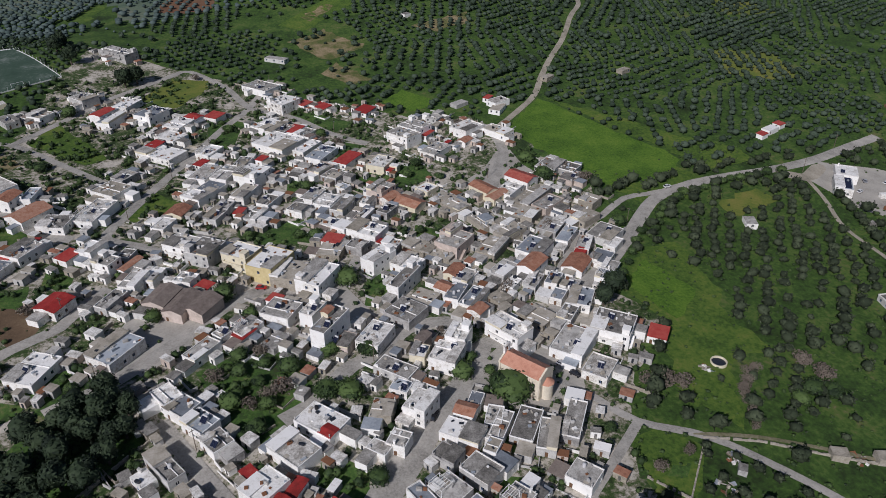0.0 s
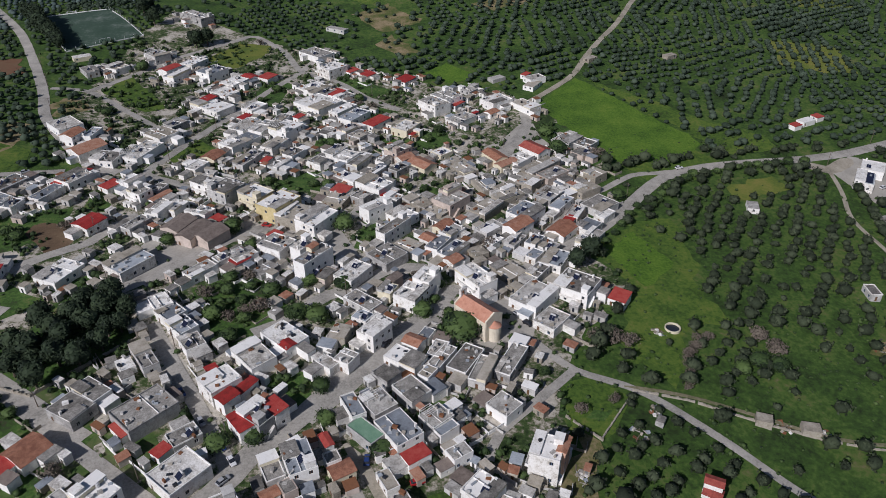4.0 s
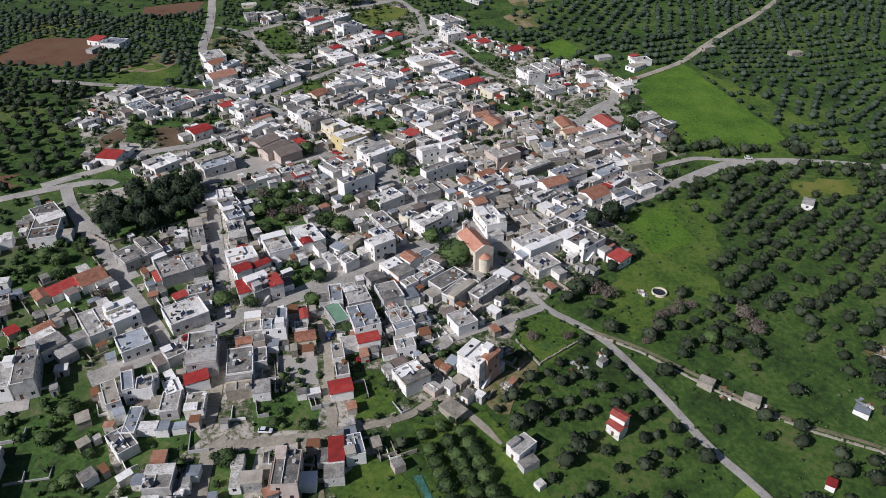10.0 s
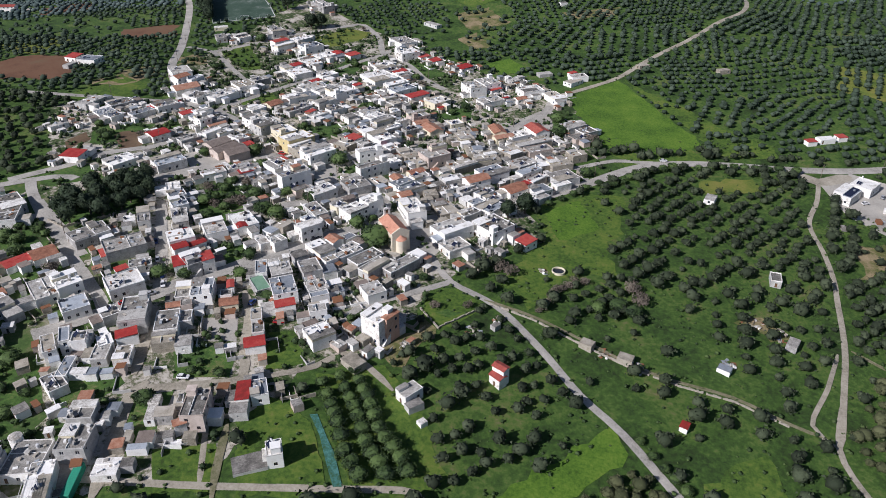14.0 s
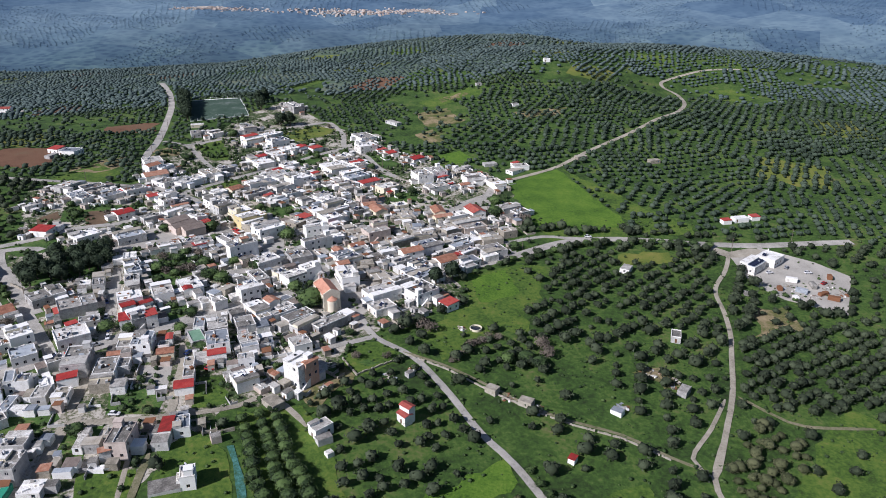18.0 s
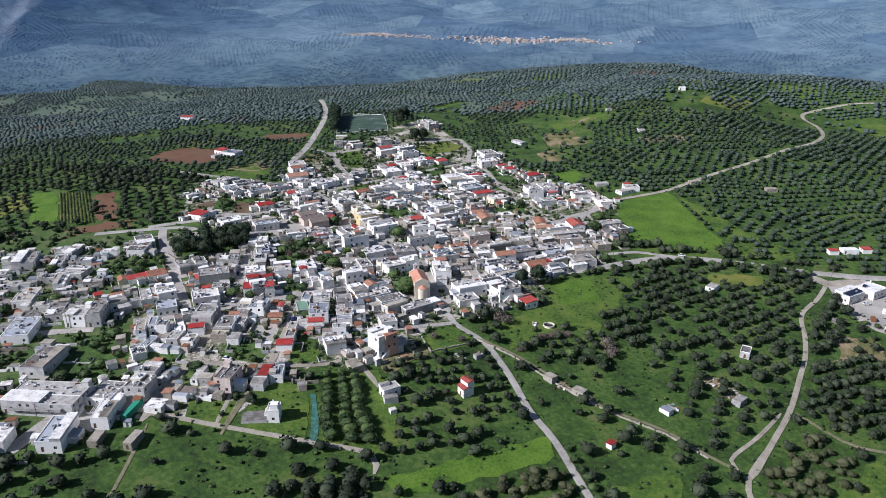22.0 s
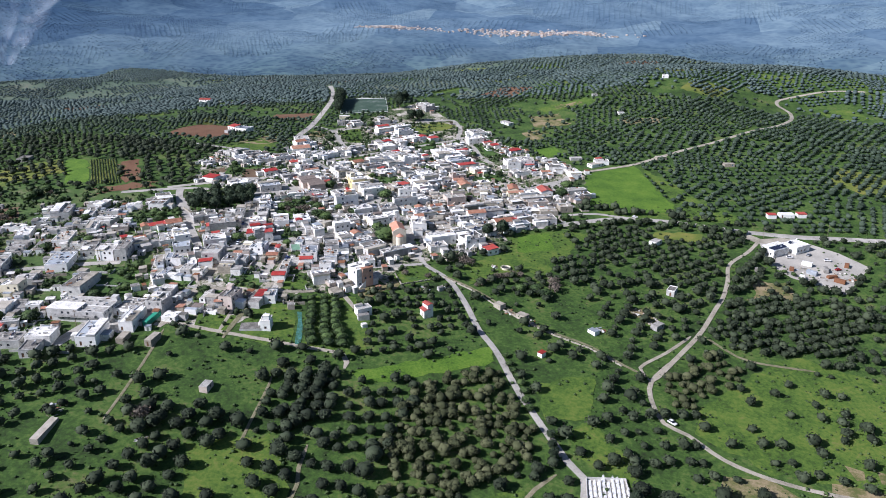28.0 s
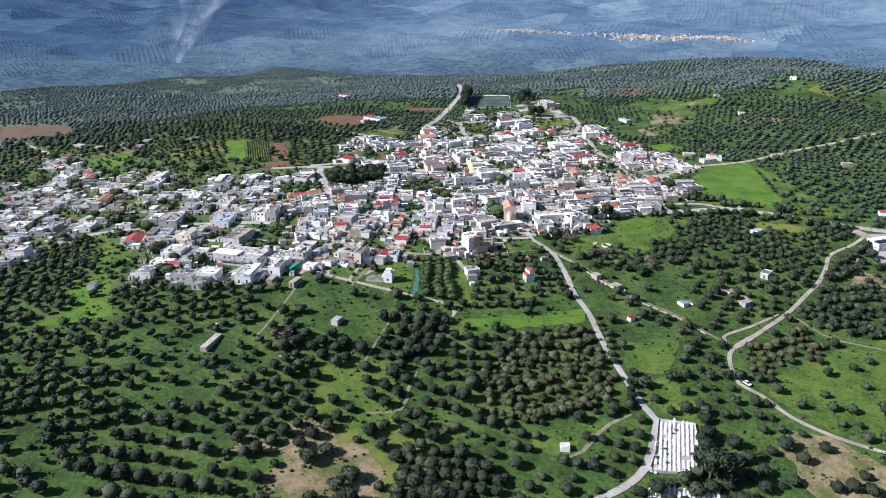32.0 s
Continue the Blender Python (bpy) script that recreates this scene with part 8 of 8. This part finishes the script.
def stone_wall(line, high):
    """A dry wall of rough stones that follows the ground."""
    rnd = random.Random(int(line[0][0]))
    top = tagged(new("stone_wall"), "low grey dry stone wall beside the farm track", "wall", "field walls", "structure")
    bm = bmesh.new()
    for (ax, ay), (bx, by) in zip(line, line[1:]):
        L = math.hypot(bx - ax, by - ay)
        ux, uy = (bx - ax) / L, (by - ay) / L
        at = 0.0
        while at < L:
            w = rnd.uniform(0.5, 1.1)
            x, y = ax + ux * (at + w / 2), ay + uy * (at + w / 2)
            z, h = ground(x, y), high * rnd.uniform(0.6, 1.15)
            if rnd.random() < 0.92:
                v = [bm.verts.new((x + ux * e * w * 0.48 - uy * f * 0.25, y + uy * e * w * 0.48 + ux * f * 0.25, zz + rnd.uniform(-0.06, 0.06))) for zz in (z - 0.3, z + h) for e, f in ((-1, -1), (1, -1), (1, 1), (-1, 1))]
                for q in ((4, 5, 6, 7), (0, 1, 5, 4), (1, 2, 6, 5), (2, 3, 7, 6), (3, 0, 4, 7)):
                    bm.faces.new([v[i] for i in q])
            at += w
    part("stones", bm, M["stone"], top)


stone_wall([(49, -41), (66, -47), (86, -58.5), (103, -67), (118, -72), (137, -76), (153, -84)], 0.8)
stone_wall([(-148, -15), (-137, -20.5), (-109, 3)], 1.2)
stone_wall([(23, -50), (31, -60), (46, -45)], 0.9)
fence = tagged(new("pitch_fence"), "white posts and rails round the football pitch", "fence", "", "structure")
corners = [(-201, 317), (-246, 415), (-191, 414), (-155, 341)]
for (ax, ay), (bx, by) in zip(corners, corners[1:] + corners[:1]):
    n = int(math.hypot(bx - ax, by - ay) / 6)
    turn = math.degrees(math.atan2(by - ay, bx - ax))
    for k in range(n):
        x, y = ax + (bx - ax) * k / n, ay + (by - ay) * k / n
        qx, qy = ax + (bx - ax) * (k + 1) / n, ay + (by - ay) * (k + 1) / n
        bm = bmesh.new()
        box(bm, -0.1, -0.1, -0.4, 0.1, 0.1, 2.6)
        part("post", bm, M["marble"], fence).matrix_basis = pose(x, y, ground(x, y), 0, 0, turn)
        bm = bmesh.new()
        step, rise = math.hypot(qx - x, qy - y), ground(qx, qy) - ground(x, y)
        v = [bm.verts.new((s * step, t, rise * s + e)) for e in (0.0, 0.7) for s, t in ((0, -0.08), (1, -0.08), (1, 0.08), (0, 0.08))]
        for f in ((3, 2, 1, 0), (4, 5, 6, 7), (0, 1, 5, 4), (1, 2, 6, 5), (2, 3, 7, 6), (3, 0, 4, 7)):
            bm.faces.new([v[i] for i in f])
        part("kerb", bm, M["marble"], fence).matrix_basis = pose(x, y, ground(x, y), 0, 0, turn)

# ---------- cemetery ----------
CEMETERY = [(151, -164), (165, -159), (170, -175), (172, -189), (156, -197), (155, -184)]
CEMETERY_SOUTH = [(159, -206), (169, -199), (182, -195), (186, -201), (160, -217)]
for plot in (CEMETERY, CEMETERY_SOUTH):
    sheet("cemetery_ground", plot, M["gravel"], 0.19, 8, "pale paved cemetery ground", "ground", 0.2)
rng = random.Random(41)
grave = None
ca, cs = math.cos(radians(14)), math.sin(radians(14))
for i in range(-16, 17):
    for j in range(-18, 10):
        u, v = i * 1.75, j * 2.75
        x, y = 161 + u * ca - v * cs, -178 + u * cs + v * ca
        if not (inside(x, y, CEMETERY) or inside(x, y, CEMETERY_SOUTH)) or rng.random() < 0.08:
            continue
        m = pose(x, y, ground(x, y) + 0.16, 0, 0, 14 + rng.uniform(-3, 3))
        if grave is None:
            grave = tagged(new("grave"), "white marble grave with a raised slab and headstone", "grave", "graves in the cemetery")
            bm = bmesh.new()
            box(bm, -0.55, -1.1, 0, 0.55, 1.0, 0.5)
            bmesh.ops.bevel(bm, geom=list(bm.edges), offset=0.05, segments=1, affect="EDGES")
            part("slab", bm, M["marble"], grave)
            bm = bmesh.new()
            box(bm, -0.45, 0.8, 0.504, 0.45, 0.95, 1.15)
            box(bm, -0.05, 0.84, 1.154, 0.05, 0.92, 1.7)
            part("headstone", bm, M["marble"], grave)
            grave.matrix_world = m
        else:
            g = copy_thing(grave, m)
            g.scale = (rng.uniform(0.85, 1.1), rng.uniform(0.85, 1.05), rng.uniform(0.7, 1.3))
for k, (p, q) in enumerate(zip(CEMETERY, CEMETERY[1:] + CEMETERY[:1])):
    w_ = tagged(new("cemetery_wall"), "grey plastered wall round the cemetery", "wall", "cemetery walls", "structure")
    L = math.hypot(q[0] - p[0], q[1] - p[1])
    za, zb = ground(*p), ground(*q)
    bm = bmesh.new()
    v = [bm.verts.new((s * L, t, (zb - za) * s + e)) for e in (-0.6, 1.1) for s, t in ((0, -0.12), (1, -0.12), (1, 0.12), (0, 0.12))]
    for f in ((3, 2, 1, 0), (4, 5, 6, 7), (0, 1, 5, 4), (1, 2, 6, 5), (2, 3, 7, 6), (3, 0, 4, 7)):
        bm.faces.new([v[i] for i in f])
    part("wall_panel", bm, M["grey"], w_)
    w_.matrix_world = pose(p[0], p[1], za, 0, 0, math.degrees(math.atan2(q[1] - p[1], q[0] - p[0])))

# ---------- olive net, goals, depot ----------
sheet("olive_net", [(-4, -110), (-1.8, -109.5), (3, -118), (8.6, -127), (12, -135), (9.6, -136), (4.5, -126), (0.5, -118)], M["net"], 0.16, 3, "crumpled blue-green olive net spread on the grass", "net", 1.0)
bpy.data.objects["olive_net"]["kind"] = "thing"
goal = None
for gx, gy, turn in [(-179, 332, 27), (-217, 409, 2)]:
    m = pose(gx, gy, ground(gx, gy) + 0.1, 0, 0, turn)
    if goal is None:
        goal = tagged(new("football_goal"), "white football goal on the dark turf pitch", "goal", "football goals")
        bm = bmesh.new()
        box(bm, -3.66, -0.08, 0, -3.5, 0.08, 2.44)
        part("post", bm, M["marble"], goal)
        bm = bmesh.new()
        box(bm, 3.5, -0.08, 0, 3.66, 0.08, 2.44)
        part("post", bm, M["marble"], goal)
        bm = bmesh.new()
        box(bm, -3.66, -0.08, 2.444, 3.66, 0.08, 2.6)
        part("crossbar", bm, M["marble"], goal)
        goal.matrix_world = m
    else:
        copy_thing(goal, m)
rng = random.Random(51)
for n, (x, y) in enumerate([(236.5, 61.1), (245.8, 71.5), (247.6, 60.2), (255.9, 67.4), (258.6, 59.2), (262.3, 54.3), (241.6, 50.8), (248.4, 46.5), (216.6, 51.7), (268.7, 78.4)]):
    c = tagged(new("storage_container"), "scuffed metal storage container in the gravel yard", "container", "containers in the depot yard")
    w, d, h = rng.uniform(2.2, 2.6), rng.choice((3.5, 6.0)), rng.uniform(1.6, 2.6)
    bm = bmesh.new()
    box(bm, -w / 2, -d / 2, 0, w / 2, d / 2, h)
    bmesh.ops.bevel(bm, geom=list(bm.edges), offset=0.06, segments=1, affect="EDGES")
    part("shell", bm, M[("rust", "roof_white", "roof_blue", "roof_grey", "rust")[n % 5]], c)
    bm = bmesh.new()
    for s in (-1, 1):
        for k in range(int(d / 0.6)):
            yy = -d / 2 + 0.3 + k * 0.6
            box(bm, s * (w / 2 + 0.03) - 0.03, yy, 0.1, s * (w / 2 + 0.03) + 0.03, yy + 0.22, h - 0.1)
    part("rib", bm, M[("rust", "roof_white", "roof_blue", "roof_grey", "rust")[n % 5]], c)
    c.matrix_world = pose(x, y, ground(x, y) + 0.1, 0, 0, rng.uniform(0, 180))

def drum(name, x, y, r, h, material, label, category):
    """A round tank with a low cone on top."""
    t = tagged(new(name), label, category)
    t.matrix_world = pose(x, y, ground(x, y))
    bm = bmesh.new()
    rings = [[bm.verts.new((q * math.cos(6.283 * k / 20), q * math.sin(6.283 * k / 20), z)) for k in range(20)] for q, z in ((r, -0.4), (r, h * 0.5), (r * 1.02, h * 0.51), (r * 1.02, h * 0.54), (r, h * 0.55), (r, h))]
    for a, b in zip(rings, rings[1:]):
        for k in range(20):
            bm.faces.new((a[k], a[(k + 1) % 20], b[(k + 1) % 20], b[k]))
    part("shell", bm, material, t)
    bm = bmesh.new()
    tip = bm.verts.new((0, 0, h + r * 0.3))
    rim = [bm.verts.new((r * 1.05 * math.cos(6.283 * k / 20), r * 1.05 * math.sin(6.283 * k / 20), h)) for k in range(20)]
    for k in range(20):
        bm.faces.new((rim[k], rim[(k + 1) % 20], tip))
    part("lid", bm, material, t)


drum("water_silo", *(-84.3, -137.1), 1.9, 4.0, M["roof_white"], "white round water silo beside the warehouse", "silo")
bx, by = (-38.9, -129.0)
boat = tagged(new("boat"), "white fishing boat laid up on the grass", "boat")
boat.matrix_world = pose(bx, by, ground(bx, by) + 0.5, 0, 0, 12)
bm = bmesh.new()
rings = []
for k in range(9):
    t = k / 8
    half = 1.15 * math.sin(math.pi * min(1.0, 0.12 + t * 0.62)) * (1 if t < 0.95 else 0.5)
    x = 3.4 - 6.8 * t
    rings.append([bm.verts.new((x, a * half, z)) for a, z in ((0, -0.45), (-0.7, -0.2), (-1, 0.55 + 0.3 * (1 - t)), (-0.85, 0.5 + 0.3 * (1 - t)), (0, 0.1), (0.85, 0.5 + 0.3 * (1 - t)), (1, 0.55 + 0.3 * (1 - t)), (0.7, -0.2))])
for p, q in zip(rings, rings[1:]):
    for i in range(8):
        bm.faces.new((p[i], p[(i + 1) % 8], q[(i + 1) % 8], q[i]))
bm.faces.new(rings[0])
bm.faces.new(rings[-1][::-1])
bmesh.ops.recalc_face_normals(bm, faces=bm.faces)
part("hull", bm, M["tank"], boat)
bm = bmesh.new()
box(bm, -0.6, -0.55, 0.2, 0.9, 0.55, 1.3)
bmesh.ops.bevel(bm, geom=list(bm.edges), offset=0.08, segments=1, affect="EDGES")
part("wheelhouse", bm, M["roof_white"], boat)
gx, gy = (-61.6, -147.5)
c = tagged(new("shipping_container"), "long green metal shipping container beside the track", "container")
c.matrix_world = pose(gx, gy, ground(gx, gy) + 0.05, 0, 0, -80)
bm = bmesh.new()
box(bm, -6.1, -1.22, 0, 6.1, 1.22, 2.6)
bmesh.ops.bevel(bm, geom=list(bm.edges), offset=0.07, segments=1, affect="EDGES")
green = plain("container_green", (0.04, 0.3, 0.19), 0.6)
part("shell", bm, green, c)
for k in range(20):
    for s in (-1, 1):
        bm = bmesh.new()
        box(bm, -5.8 + k * 0.6, s * 1.25 - 0.03, 0.15, -5.55 + k * 0.6, s * 1.25 + 0.03, 2.45)
        part("rib", bm, green, c)

# ---------- village on the far plain ----------
rng = random.Random(61)
verts, faces, slots = [], [], []
for k in range(520):
    t = rng.choice((rng.random(), rng.gauss(0.62, 0.12), rng.gauss(0.85, 0.1), rng.gauss(0.1, 0.06)))
    x = -700 + 620 * t + rng.gauss(0, 5)
    y = 1430 + 120 * t + rng.gauss(0, 7 + 22 * max(0.0, t * (1.2 - t)))
    z = distance_height(x, y) - 2
    w, d, h, a = rng.uniform(3, 7.5), rng.uniform(3, 7), rng.uniform(2.5, 5.5), rng.uniform(0, 3)
    n = len(verts)
    c, s = math.cos(a), math.sin(a)
    for zz in (z, z + h):
        for px, py in ((-1, -1), (1, -1), (1, 1), (-1, 1)):
            verts.append((x + (px * w * c - py * d * s) / 2, y + (px * w * s + py * d * c) / 2, zz))
    for f in ((4, 5, 6, 7), (0, 1, 5, 4), (1, 2, 6, 5), (2, 3, 7, 6), (3, 0, 4, 7)):
        faces.append([n + i for i in f])
        slots.append(0 if f[0] != 4 else rng.choice((1, 1, 1, 2)))
# Duller pink render on the walls stands for haze over white houses.
tagged(raw("distant_village", verts, faces, [M["pink"], M["white"], M["tile"]], slots=slots), "pale houses of a village far off on the plain", "village", kind="stuff")


# ---------- smoke over the plain ----------
haze = bpy.data.materials.new("smoke_wisp")
haze.use_nodes = True
nh, lh = haze.node_tree.nodes, haze.node_tree.links.new
gh, th, rh, mh, vh = nh.new("ShaderNodeTexCoord"), nh.new("ShaderNodeTexNoise"), nh.new("ShaderNodeMapRange"), nh.new("ShaderNodeMath"), nh.new("ShaderNodeAttribute")
vh.attribute_name = "thick"
th.inputs["Scale"].default_value, th.inputs["Detail"].default_value = 0.035, 7
lh(gh.outputs["Object"], th.inputs["Vector"])
rh.inputs[1].default_value, rh.inputs[2].default_value = 0.3, 0.72
lh(th.outputs["Fac"], rh.inputs[0])
mh.operation = "MULTIPLY"
lh(rh.outputs[0], mh.inputs[0])
lh(vh.outputs["Fac"], mh.inputs[1])
white, through_light, both, clear_air, wisp = (nh.new("ShaderNode" + q) for q in ("BsdfDiffuse", "BsdfTranslucent", "AddShader", "BsdfTransparent", "MixShader"))
white.inputs[0].default_value = through_light.inputs[0].default_value = (0.5, 0.54, 0.6, 1)
lh(white.outputs[0], both.inputs[0])
lh(through_light.outputs[0], both.inputs[1])
lh(mh.outputs[0], wisp.inputs[0])
lh(clear_air.outputs[0], wisp.inputs[1])
lh(both.outputs[0], wisp.inputs[2])
lh(wisp.outputs[0], nh["Material Output"].inputs[0])


def plume(sx, sy, tall, lean, wide):
    """A drifting wisp, thin at its foot and spread above, bulging like a shallow shell."""
    away = Vector((sx - 150, sy + 350)).normalized()
    verts, faces, thick = [], [], []
    for k in range(25):
        t = k / 24
        r = wide * (0.1 + t ** 0.8)
        for i in range(13):
            u = -1 + i / 6
            side = lean * t ** 1.3 + 6 * math.sin(6 * t) * t + u * r * (1 + 0.35 * noise.noise((i * 0.5, k * 0.3, sx)))
            deep = 0.5 * r * (u * u - 1)
            verts.append((sx + away.y * side + away.x * deep, sy - away.x * side + away.y * deep, distance_height(sx, sy) - 6 + tall * t))
            thick.append(max(0.0, 1 - u * u) ** 1.2 * min(1.0, (1 - t) * 4) * (1.0 - 0.45 * t) * 0.55)
    for k in range(24):
        for i in range(12):
            n = k * 13 + i
            faces.append((n, n + 1, n + 14, n + 13))
    ob = raw("smoke_plume", verts, faces, [haze], smooth=True)
    ob.data.attributes.new("thick", "FLOAT", "POINT").data.foreach_set("value", thick)
    ob.visible_shadow = False
    tagged(ob, "thin pale smoke plume rising from the plain", "smoke", kind="stuff")


plume(*(-1144, 707), 230, 140, 80)
